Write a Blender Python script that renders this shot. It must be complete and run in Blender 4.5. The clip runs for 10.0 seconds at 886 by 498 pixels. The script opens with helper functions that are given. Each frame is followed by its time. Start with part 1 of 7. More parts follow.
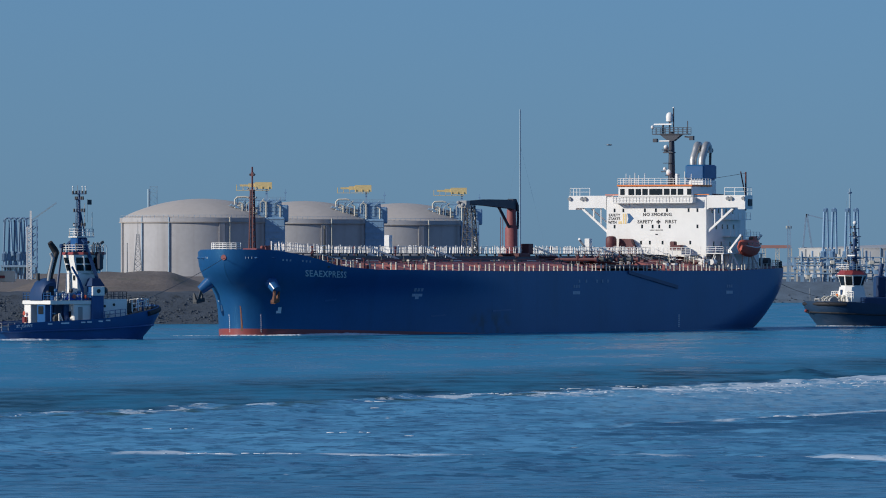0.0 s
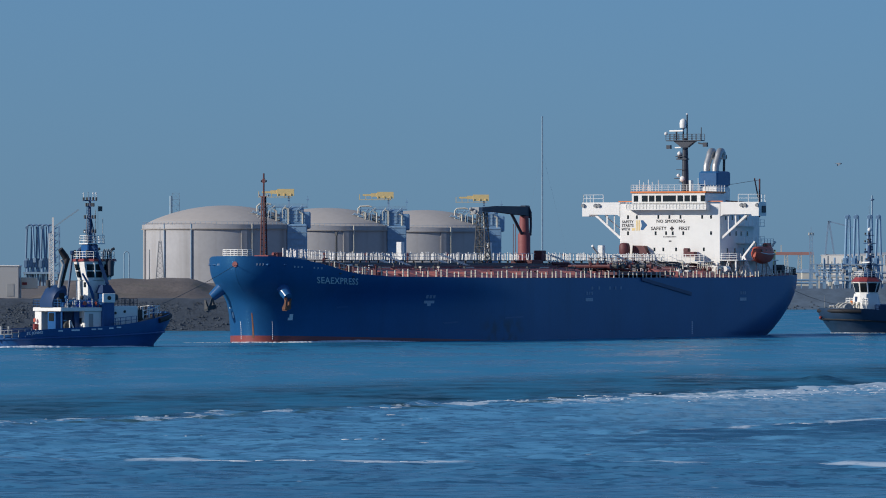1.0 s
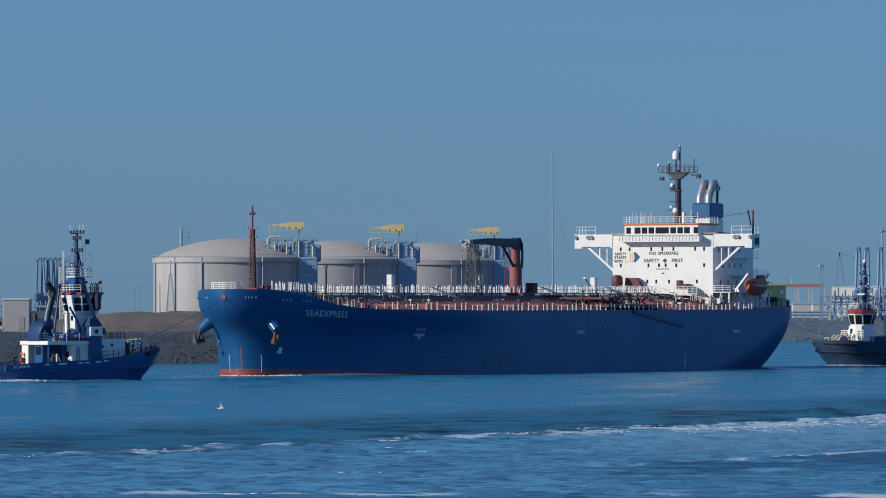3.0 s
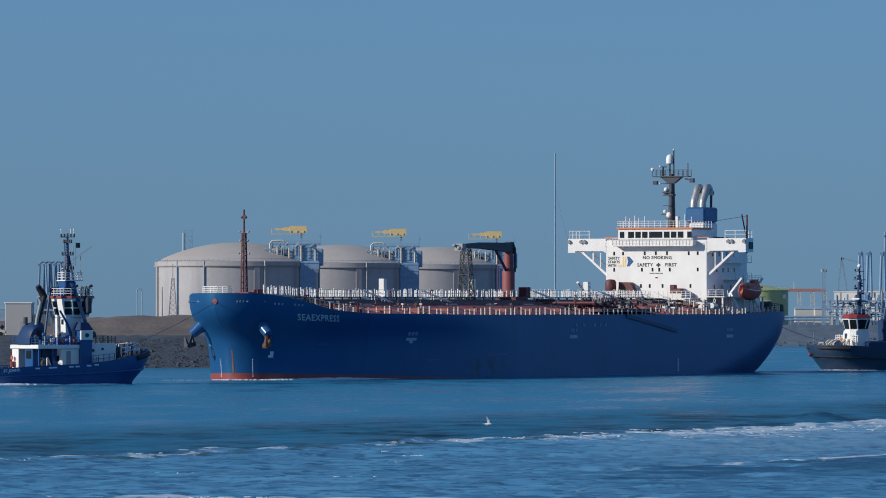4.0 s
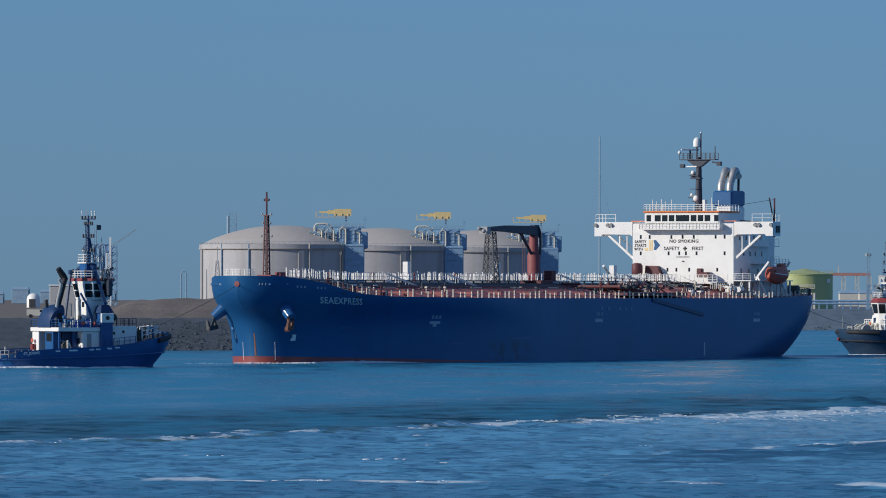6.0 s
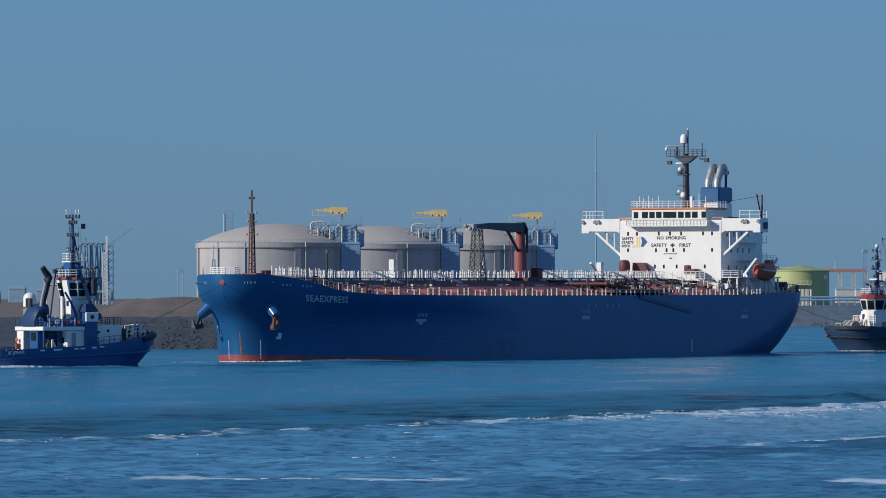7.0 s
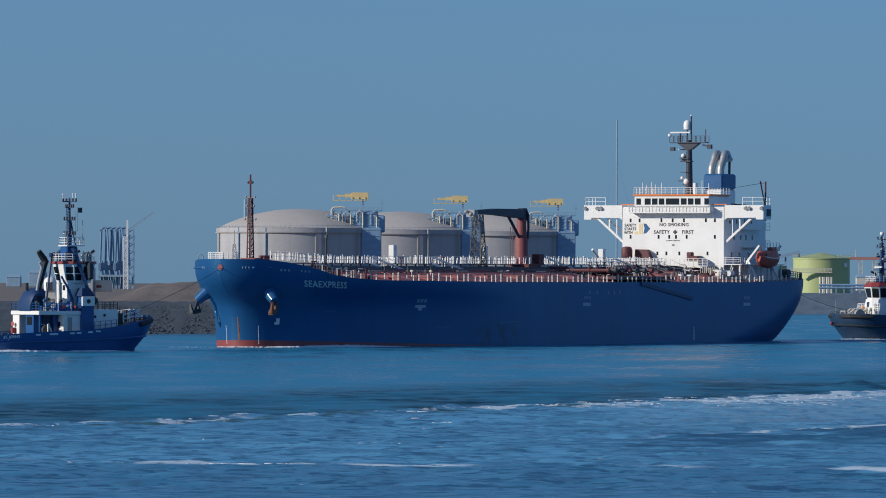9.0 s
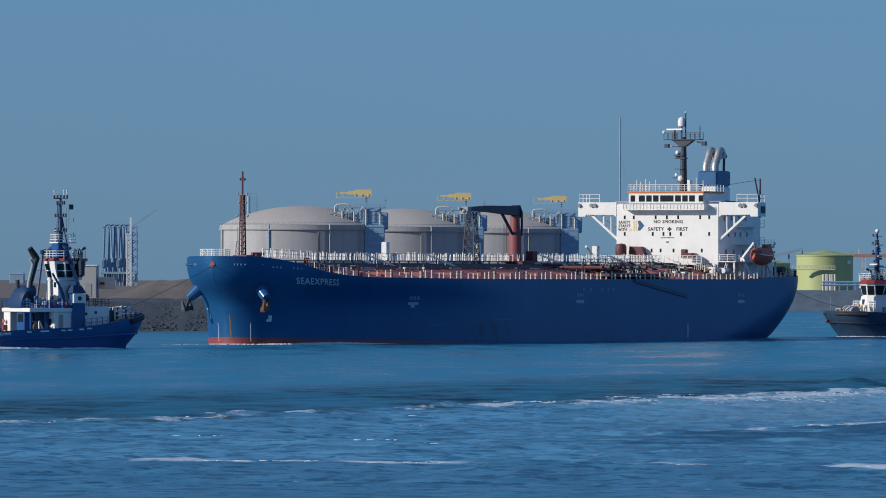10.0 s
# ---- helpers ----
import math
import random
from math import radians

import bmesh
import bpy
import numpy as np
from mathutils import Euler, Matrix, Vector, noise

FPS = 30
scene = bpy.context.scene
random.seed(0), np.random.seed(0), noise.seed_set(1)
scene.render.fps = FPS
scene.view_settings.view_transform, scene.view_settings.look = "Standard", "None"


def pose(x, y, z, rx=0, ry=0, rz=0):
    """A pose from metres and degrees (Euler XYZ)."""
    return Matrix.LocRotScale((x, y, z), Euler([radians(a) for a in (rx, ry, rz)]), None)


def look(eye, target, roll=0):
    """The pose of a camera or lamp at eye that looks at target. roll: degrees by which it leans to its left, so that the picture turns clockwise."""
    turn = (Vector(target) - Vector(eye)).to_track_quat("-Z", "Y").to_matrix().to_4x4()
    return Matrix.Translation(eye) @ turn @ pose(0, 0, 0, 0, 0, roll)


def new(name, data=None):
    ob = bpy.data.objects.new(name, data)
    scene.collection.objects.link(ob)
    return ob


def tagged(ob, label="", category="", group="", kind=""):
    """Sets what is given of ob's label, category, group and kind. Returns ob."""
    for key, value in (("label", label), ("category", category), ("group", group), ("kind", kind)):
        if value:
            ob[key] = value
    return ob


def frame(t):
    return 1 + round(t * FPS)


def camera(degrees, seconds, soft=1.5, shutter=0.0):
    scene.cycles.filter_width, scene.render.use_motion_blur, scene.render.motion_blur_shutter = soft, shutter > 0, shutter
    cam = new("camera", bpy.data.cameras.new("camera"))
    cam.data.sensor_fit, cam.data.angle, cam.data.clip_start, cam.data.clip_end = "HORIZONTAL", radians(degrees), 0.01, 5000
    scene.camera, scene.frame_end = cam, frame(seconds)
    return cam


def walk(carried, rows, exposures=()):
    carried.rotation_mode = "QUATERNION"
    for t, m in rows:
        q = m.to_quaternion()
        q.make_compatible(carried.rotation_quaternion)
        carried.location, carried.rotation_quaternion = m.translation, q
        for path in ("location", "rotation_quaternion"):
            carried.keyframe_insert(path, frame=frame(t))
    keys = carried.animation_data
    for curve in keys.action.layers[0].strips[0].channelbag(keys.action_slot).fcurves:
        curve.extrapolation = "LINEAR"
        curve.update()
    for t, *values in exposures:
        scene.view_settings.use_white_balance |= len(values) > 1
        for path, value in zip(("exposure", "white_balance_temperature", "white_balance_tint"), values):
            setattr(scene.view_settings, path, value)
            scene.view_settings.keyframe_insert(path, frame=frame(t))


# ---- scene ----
# The camera stands on the shore, 10.5 m above the water, and turns on its tripod:
# seconds, turn to the right, tilt up, lean (degrees).
PATH = [
    (0.0, 0.0000, 0.1118, -0.009),
    (0.5, -0.0840, 0.1236, -0.021),
    (1.0, -0.1607, 0.1611, -0.004),
    (1.5, -0.1972, 0.2047, -0.101),
    (2.0, -0.1879, 0.3112, -0.240),
    (2.5, -0.2300, 0.3818, -0.136),
    (2.7, -0.2374, 0.3860, -0.123),
    (3.8, -0.2354, 0.4351, -0.049),
    (4.0, -0.2531, 0.4282, -0.036),
    (4.5, -0.3664, 0.3956, 0.033),
    (5.0, -0.4314, 0.3505, 0.076),
    (5.5, -0.4828, 0.3700, 0.203),
    (5.7, -0.5199, 0.3390, 0.161),
    (6.8, -0.5649, 0.2878, -0.072),
    (7.0, -0.5487, 0.2905, -0.114),
    (7.5, -0.5622, 0.3026, -0.040),
    (8.0, -0.6065, 0.2566, -0.112),
    (8.5, -0.6562, 0.2148, -0.007),
    (9.0, -0.6982, 0.1884, 0.157),
    (9.5, -0.7053, 0.1736, 0.143),
    (10.0, -0.7221, 0.1675, 0.172),
]
EYE = (0.0, 0.0, 10.52)
cam = camera(6.4116, 10.0, soft=1.0)
walk(cam, [(t, pose(*EYE, 90 + up, 0, -turn) @ pose(0, 0, 0, 0, 0, lean)) for t, turn, up, lean in PATH],
     exposures=[(0.0, 0.0), (10.0, 0.0)])

# ---- light ----
SUN_EL, SUN_AZ = 22.0, 250.0          # azimuth clockwise from +y
world = bpy.data.worlds.new("sky")
scene.world = world
world.use_nodes = True
wn = world.node_tree
sky = wn.nodes.new("ShaderNodeTexSky")
sky.sky_type, sky.sun_disc = "NISHITA", False
sky.sun_elevation, sky.sun_rotation = radians(SUN_EL), radians(SUN_AZ)
sky.air_density, sky.dust_density, sky.ozone_density = 1.0, 0.2, 8.0
tint = wn.nodes.new("ShaderNodeMix")
tint.data_type, tint.blend_type = "RGBA", "MULTIPLY"
tint.inputs[0].default_value = 1.0
tint.inputs[7].default_value = (0.385, 0.615, 0.97, 1)
wn.links.new(sky.outputs[0], tint.inputs[6])
# sea haze evens the colour of the sky out
haze = wn.nodes.new("ShaderNodeMix")
haze.data_type = "RGBA"
haze.inputs[0].default_value = 0.4
haze.inputs[7].default_value = (1.5, 2.72, 4.1, 1)
wn.links.new(tint.outputs[2], haze.inputs[6])
wn.links.new(haze.outputs[2], wn.nodes["Background"].inputs[0])
wn.nodes["Background"].inputs[1].default_value = 0.103

sun = new("sun", bpy.data.lights.new("sun", "SUN"))
sun.data.energy, sun.data.angle, sun.data.color = 3.9, radians(0.6), (1.0, 0.93, 0.83)
az, el = radians(SUN_AZ), radians(SUN_EL)
to_sun = Vector((math.sin(az) * math.cos(el), math.cos(az) * math.cos(el), math.sin(el)))
sun.matrix_world = look(to_sun * 100, (0, 0, 0))


# ---- mesh building ----
class Build:
    """Collects corners and faces of one mesh."""

    def __init__(self):
        self.v, self.f = [], []

    def add(self, v, f):
        n = len(self.v)
        self.v += [tuple(p) for p in v]
        self.f += [tuple(n + i for i in q) for q in f]
        return self

    def box(self, a, b):
        (x0, y0, z0), (x1, y1, z1) = a, b
        return self.add([(x0, y0, z0), (x1, y0, z0), (x1, y1, z0), (x0, y1, z0), (x0, y0, z1), (x1, y0, z1), (x1, y1, z1), (x0, y1, z1)],
                        [(0, 3, 2, 1), (4, 5, 6, 7), (0, 1, 5, 4), (1, 2, 6, 5), (2, 3, 7, 6), (3, 0, 4, 7)])

    def soft(self, a, b, c=0.05):
        """A box with its edges cut off at 45 degrees."""
        c = min(c, *(abs(q - p) * 0.45 for p, q in zip(a, b)))
        (x0, y0, z0), (x1, y1, z1) = a, b
        rings = []
        for z, i in ((z0, c), (z0 + c, 0), (z1 - c, 0), (z1, c)):
            rings.append([(x0 + i + c, y0 + i, z), (x1 - i - c, y0 + i, z), (x1 - i, y0 + i + c, z), (x1 - i, y1 - i - c, z),
                          (x1 - i - c, y1 - i, z), (x0 + i + c, y1 - i, z), (x0 + i, y1 - i - c, z), (x0 + i, y0 + i + c, z)])
        return self.loft(rings)

    def loft(self, rings, cap=True):
        n, v, f = len(rings[0]), [], []
        for r in rings:
            v += r
        for k in range(len(rings) - 1):
            for i in range(n):
                j = (i + 1) % n
                f.append((k * n + i, k * n + j, (k + 1) * n + j, (k + 1) * n + i))
        if cap:
            f += [tuple(range(n))[::-1], tuple((len(rings) - 1) * n + i for i in range(n))]
        return self.add(v, f)

    def frame_of(self, p, q):
        d = Vector(q) - Vector(p)
        up = Vector((0, 0, 1)) if abs(d.normalized().z) < 0.95 else Vector((0, 1, 0))
        s = d.cross(up).normalized()
        return Vector(p), Vector(q), s, s.cross(d).normalized()

    def beam(self, p, q, w, h=None):
        h = h or w
        p, q, s, u = self.frame_of(p, q)
        ring = lambda c: [c - s * w / 2 - u * h / 2, c + s * w / 2 - u * h / 2, c + s * w / 2 + u * h / 2, c - s * w / 2 + u * h / 2]
        return self.loft([ring(p), ring(q)])

    def tube(self, p, q, r, n=8, r2=None):
        r2 = r if r2 is None else r2
        p, q, s, u = self.frame_of(p, q)
        ring = lambda c, k: [c + (s * math.cos(i * math.tau / n) + u * math.sin(i * math.tau / n)) * k for i in range(n)]
        return self.loft([ring(p, r), ring(q, r2)])

    def path(self, pts, r, n=6):
        """A bent pipe: rings swept along a line."""
        pts = [Vector(p) for p in pts]
        rings, side = [], None
        for i, p in enumerate(pts):
            d = (pts[min(i + 1, len(pts) - 1)] - pts[max(i - 1, 0)]).normalized()
            if side is None:
                side = d.cross(Vector((0, 0, 1)) if abs(d.z) < 0.9 else Vector((0, 1, 0))).normalized()
            side = (side - d * side.dot(d)).normalized()
            up = d.cross(side)
            rings.append([p + (side * math.cos(k * math.tau / n) + up * math.sin(k * math.tau / n)) * r for k in range(n)])
        return self.loft(rings)

    def lathe(self, x, y, profile, n=16):
        return self.loft([[(x + r * math.cos(i * math.tau / n), y + r * math.sin(i * math.tau / n), z) for i in range(n)] for r, z in profile])

    def ball(self, c, r, n=10, k=6, squash=(1, 1, 1)):
        rings = []
        for j in range(k + 1):
            a = math.pi * (0.04 + 0.92 * j / k) - math.pi / 2
            rings.append([(c[0] + squash[0] * r * math.cos(a) * math.cos(i * math.tau / n), c[1] + squash[1] * r * math.cos(a) * math.sin(i * math.tau / n),
                           c[2] + squash[2] * r * math.sin(a)) for i in range(n)])
        return self.loft(rings)

    def rail(self, pts, h=1.05, step=1.5, r=0.03, bars=3):
        """A railing along a line: stanchions and bars."""
        for a, b in zip(pts, pts[1:]):
            a, b = Vector(a), Vector(b)
            n = max(1, round((b - a).length / step))
            for i in range(n + 1):
                p = a.lerp(b, i / n)
                self.beam(p, p + Vector((0, 0, h)), 2 * r)
            for k in range(bars):
                z = Vector((0, 0, h * (k + 1) / bars))
                self.beam(a + z, b + z, 1.6 * r)
        return self

    def mesh(self, name, material, smooth=0.0):
        me = bpy.data.meshes.new(name)
        me.from_pydata(self.v, [], self.f)
        bm = bmesh.new()
        bm.from_mesh(me)
        bmesh.ops.recalc_face_normals(bm, faces=bm.faces)
        bm.to_mesh(me)
        bm.free()
        me.materials.append(material)
        if smooth:
            me.polygons.foreach_set("use_smooth", [True] * len(me.polygons))
            me.set_sharp_from_angle(angle=radians(smooth))
        return me


def part(name, b, material, parent, label="", smooth=0.0):
    """Links what b holds as one mesh under a thing or a part."""
    ob = new(name, b.mesh(name, material, smooth))
    ob.parent = parent
    if parent is not None and parent.type == "MESH":
        ob.matrix_parent_inverse = parent.matrix_basis.inverted() if not parent.parent else Matrix()
    if label:
        tagged(ob, label)
    return ob


def thing(name, label, category, m=None, group="", kind=""):
    ob = tagged(new(name), label, category, group, kind)
    ob.matrix_basis = m or Matrix()
    return ob


def single(name, b, material, label, category, m=None, group="", kind="", smooth=0.0):
    ob = tagged(new(name, b.mesh(name, material, smooth)), label, category, group, kind)
    ob.matrix_basis = m or Matrix()
    return ob


# ---- materials ----
def paint(name, colour, rough=0.5, metal=0.0, vary=0.12, scale=0.6, fine=8.0, bump=0.02, streak=0.0, dirt=None, dirt_amount=0.3):
    """Coated or bare surfaces: two scales of variation, fine relief and, if asked, vertical streaks of dirt."""
    m = bpy.data.materials.new(name)
    m.use_nodes = True
    nt, b = m.node_tree, m.node_tree.nodes["Principled BSDF"]
    tc = nt.nodes.new("ShaderNodeTexCoord")
    n1, n2 = nt.nodes.new("ShaderNodeTexNoise"), nt.nodes.new("ShaderNodeTexNoise")
    n1.inputs["Scale"].default_value, n2.inputs["Scale"].default_value = scale, fine
    n1.inputs["Detail"].default_value = 5
    for n in (n1, n2):
        nt.links.new(tc.outputs["Object"], n.inputs["Vector"])
    add = nt.nodes.new("ShaderNodeMath")
    add.operation = "MULTIPLY_ADD"
    add.inputs[1].default_value = 0.4
    nt.links.new(n2.outputs[0], add.inputs[0])
    nt.links.new(n1.outputs[0], add.inputs[2])
    ramp = nt.nodes.new("ShaderNodeMapRange")
    ramp.inputs[1].default_value, ramp.inputs[2].default_value = 0.35, 1.05
    ramp.inputs[3].default_value, ramp.inputs[4].default_value = 1 - vary, 1 + vary
    nt.links.new(add.outputs[0], ramp.inputs[0])
    mul = nt.nodes.new("ShaderNodeVectorMath")
    mul.operation = "SCALE"
    mul.inputs[0].default_value = colour
    nt.links.new(ramp.outputs[0], mul.inputs[3])
    out = mul.outputs[0]
    if streak or dirt:
        mp = nt.nodes.new("ShaderNodeMapping")
        mp.inputs["Scale"].default_value = (1, 1, 0.06 if streak else 1)
        n3 = nt.nodes.new("ShaderNodeTexNoise")
        n3.inputs["Scale"].default_value, n3.inputs["Detail"].default_value = streak or scale * 2, 6
        nt.links.new(tc.outputs["Object"], mp.inputs[0])
        nt.links.new(mp.outputs[0], n3.inputs["Vector"])
        r3 = nt.nodes.new("ShaderNodeMapRange")
        r3.inputs[1].default_value, r3.inputs[2].default_value, r3.inputs[4].default_value = 0.52, 0.78, dirt_amount
        nt.links.new(n3.outputs[0], r3.inputs[0])
        mix = nt.nodes.new("ShaderNodeMix")
        mix.data_type = "RGBA"
        nt.links.new(r3.outputs[0], mix.inputs[0])
        nt.links.new(out, mix.inputs[6])
        mix.inputs[7].default_value = (*(dirt or [c * 0.5 for c in colour]), 1)
        out = mix.outputs[2]
    nt.links.new(out, b.inputs["Base Color"])
    b.inputs["Roughness"].default_value, b.inputs["Metallic"].default_value = rough, metal
    if bump:
        bp = nt.nodes.new("ShaderNodeBump")
        bp.inputs["Strength"].default_value, bp.inputs["Distance"].default_value = 0.4, bump
        nt.links.new(n2.outputs[0], bp.inputs["Height"])
        nt.links.new(bp.outputs[0], b.inputs["Normal"])
    return m


WHITE = paint("white_paint", (0.8, 0.79, 0.75), 0.45, vary=0.05, streak=0.8, dirt=(0.5, 0.4, 0.3), dirt_amount=0.12)
BLUE = paint("blue_paint", (0.015, 0.10, 0.25), 0.4, streak=0.5, vary=0.15)
TUGBLUE = paint("tug_blue_paint", (0.013, 0.084, 0.245), 0.4, streak=0.9, vary=0.15)
RED = paint("red_oxide_paint", (0.25, 0.068, 0.068), 0.65, vary=0.3, dirt=(0.13, 0.06, 0.055))
DARKRED = paint("dark_red_paint", (0.11, 0.03, 0.033), 0.6, vary=0.2)
ORANGE = paint("orange_paint", (0.75, 0.2, 0.04), 0.45)
BOAT = paint("lifeboat_orange", (0.5, 0.1, 0.06), 0.5, vary=0.25)
BLACK = paint("black_rubber", (0.015, 0.015, 0.018), 0.7)
STEEL = paint("galvanised_steel", (0.45, 0.45, 0.44), 0.45, 0.6, streak=1.0)
DARK = paint("dark_steel", (0.05, 0.055, 0.06), 0.6)
MAST = paint("dark_mast_paint", (0.034, 0.043, 0.062), 0.55)
GREY = paint("grey_paint", (0.33, 0.34, 0.34), 0.6)
CREAM = paint("cream_paint", (0.62, 0.58, 0.48), 0.55)
GLASS = paint("dark_window_glass", (0.012, 0.015, 0.018), 0.08, vary=0.05, bump=0)
LETTER = paint("dark_lettering", (0.018, 0.018, 0.022), 0.6)
LIGHTLETTER = paint("white_lettering", (0.7, 0.72, 0.74), 0.6)
# yellow paled towards cream: the far cranes' haze is in the colour
YELLOW = paint("yellow_paint", (0.8, 0.6, 0.27), 0.5, streak=1.0)
# wall grey is cooled and lightened in the colour to suggest haze
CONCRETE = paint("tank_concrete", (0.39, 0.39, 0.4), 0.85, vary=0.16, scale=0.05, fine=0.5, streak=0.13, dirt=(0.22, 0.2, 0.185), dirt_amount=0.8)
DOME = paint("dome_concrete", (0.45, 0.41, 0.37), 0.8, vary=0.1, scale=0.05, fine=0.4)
# far plant steels: distance haze is mixed into these three base colours
PLANT = paint("haze_blue_plant_steel", (0.2, 0.34, 0.49), 0.6, vary=0.2)
ARMSTEEL = paint("haze_blue_arm_steel", (0.13, 0.22, 0.33), 0.6, vary=0.2)
FARSTEEL = paint("haze_grey_far_steel", (0.25, 0.37, 0.48), 0.65, vary=0.2)
GREENTANK = paint("yellow_green_tank_paint", (0.42, 0.47, 0.2), 0.5, vary=0.08, scale=0.1, streak=0.2)
BEIGE = paint("beige_tank_paint", (0.42, 0.42, 0.41), 0.6, vary=0.08, scale=0.1)
SAND = paint("sandy_slope", (0.165, 0.137, 0.118), 0.95, vary=0.4, scale=0.12, fine=1.2, bump=0.3, dirt=(0.07, 0.075, 0.045), dirt_amount=0.8)
# eastern bank stone: its pale blue is haze put into the colour
HAZESTONE = paint("hazed_bank_stone", (0.10, 0.14, 0.18), 0.9, vary=0.35, scale=0.3, fine=2.0, bump=0.2)
# far masts and thin steel, paled and blued in the colour for haze
HAZEGREY = paint("haze_grey_mast_steel", (0.26, 0.38, 0.47), 0.6)
# the western stone has a weaker blue cast, also for haze
STONE = paint("armour_stone", (0.06, 0.076, 0.094), 0.9, vary=0.4, scale=0.5, fine=3.0, bump=0.2)
FOAM = paint("foam", (0.68, 0.72, 0.75), 0.8, vary=0.15, scale=2.0, bump=0.02)


def water_material():
    """Blue-green water, with foam lace along the tide line, a thin near streak and scattered caps."""
    m = bpy.data.materials.new("sea_water")
    m.use_nodes = True
    nt, b = m.node_tree, m.node_tree.nodes["Principled BSDF"]
    tc = nt.nodes.new("ShaderNodeTexCoord")
    b.inputs["IOR"].default_value = 1.33
    sep = nt.nodes.new("ShaderNodeSeparateXYZ")
    nt.links.new(tc.outputs["Object"], sep.inputs[0])
    X, Y = sep.outputs[0], sep.outputs[1]

    def put(socket, value):
        if isinstance(value, (int, float)):
            socket.default_value = value
        else:
            nt.links.new(value, socket)

    def op(kind, a, c=0.0, d=0.0):
        n = nt.nodes.new("ShaderNodeMath")
        n.operation = kind
        for s, value in zip(n.inputs, (a, c, d)):
            put(s, value)
        return n.outputs[0]

    def ramp(x, a, c, lo=0.0, hi=1.0):
        n = nt.nodes.new("ShaderNodeMapRange")
        n.interpolation_type = "SMOOTHSTEP"
        for s, value in zip(n.inputs, (x, a, c, lo, hi)):
            put(s, value)
        return n.outputs[0]

    def tex(sx, sy, detail=4.0, seed=0.0, rough=0.55):
        mp = nt.nodes.new("ShaderNodeMapping")
        mp.inputs["Scale"].default_value = (sx, sy, 1)
        mp.inputs["Location"].default_value = (seed, seed * 1.7, seed)
        n = nt.nodes.new("ShaderNodeTexNoise")
        n.inputs["Scale"].default_value, n.inputs["Detail"].default_value, n.inputs["Roughness"].default_value = 1.0, detail, rough
        nt.links.new(tc.outputs["Object"], mp.inputs[0])
        nt.links.new(mp.outputs[0], n.inputs["Vector"])
        return n.outputs[0]

    def blend(f, a, c):
        n = nt.nodes.new("ShaderNodeMix")
        n.data_type = "RGBA"
        put(n.inputs[0], f)
        for s, value in ((n.inputs[6], a), (n.inputs[7], c)):
            if isinstance(value, tuple):
                s.default_value = (*value, 1)
            else:
                nt.links.new(value, s)
        return n.outputs[2]

    # metres beyond (+) or this side (-) of the tide line, with a wandering edge
    line = op("MULTIPLY_ADD", X, -2.65, op("ADD", Y, -628.0))
    d = op("ADD", line, op("MULTIPLY_ADD", tex(0.07, 0.01, 3.0, 2.0), 40.0, -20.0))
    beyond = op("MULTIPLY", ramp(d, -2.0, 6.0), ramp(d, 70.0, 190.0, 1.0, 0.0))
    streaks = tex(0.10, 0.022, 5.0, 5.0, 0.65)
    fine = tex(0.5, 0.3, 6.0, 9.0, 0.7)
    # light and dark ripple tones from reflection are put into the base colour
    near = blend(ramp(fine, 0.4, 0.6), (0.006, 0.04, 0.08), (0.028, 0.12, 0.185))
    open_water = blend(ramp(streaks, 0.35, 0.68), (0.008, 0.065, 0.115), (0.016, 0.105, 0.16))
    water = blend(ramp(d, -4.0, 8.0), near, open_water)
    # the dim band's weaker reflection, darkened in the base colour as well
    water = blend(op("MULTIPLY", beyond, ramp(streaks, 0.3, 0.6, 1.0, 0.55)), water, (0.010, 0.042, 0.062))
    # foam
    lace = op("MULTIPLY_ADD", tex(0.42, 0.32, 4.0, 1.0, 0.62), 0.5, op("MULTIPLY", tex(1.2, 0.9, 5.0, 3.0, 0.7), 0.5))
    broad = ramp(X, 0.0, 24.0)
    reach = op("MULTIPLY_ADD", broad, -95.0, -20.0)
    depth = op("DIVIDE", d, reach)
    cover = op("MULTIPLY", ramp(d, 2.0, -1.0), ramp(depth, 0.0, 1.0, 1.0, 0.0))
    clumps = tex(0.16, 0.03, 3.0, 7.0)
    cover = op("MULTIPLY", cover, op("MAXIMUM", broad, ramp(clumps, 0.37, 0.56, 0.7, 1.3)))
    cut = op("MULTIPLY_ADD", cover, -0.2, 0.66)
    tide = op("MULTIPLY", ramp(lace, cut, op("ADD", cut, 0.075)), ramp(cover, 0.02, 0.3, 0.0, 0.68))
    dn = op("ADD", op("MULTIPLY_ADD", X, 0.27, op("ADD", Y, -437.0)), op("MULTIPLY_ADD", tex(0.09, 0.02, 2.0, 3.0), 6.0, -3.0))
    thick = ramp(tex(0.13, 0.02, 3.0, 43.0), 0.42, 0.62, 0.7, 4.0)
    band = op("MULTIPLY", ramp(op("ABSOLUTE", dn), 0.2, thick, 1.0, 0.0), ramp(tex(0.09, 0.015, 2.0, 11.0), 0.38, 0.47, 0.15, 1.0))
    streak = op("MULTIPLY", band, ramp(tex(0.9, 0.9, 4.0, 4.0, 0.65), 0.28, 0.5, 0.0, 0.85))
    caps = op("MULTIPLY", ramp(tex(0.6, 0.14, 6.0, 31.0, 0.66), 0.66, 0.77), ramp(d, 0.0, -12.0))
    # a second, thin line that runs along the tide line nearer by, and the milky wash between the two
    inner = op("ADD", op("ADD", line, 145.0), op("MULTIPLY_ADD", tex(0.11, 0.02, 3.0, 23.0), 14.0, -7.0))
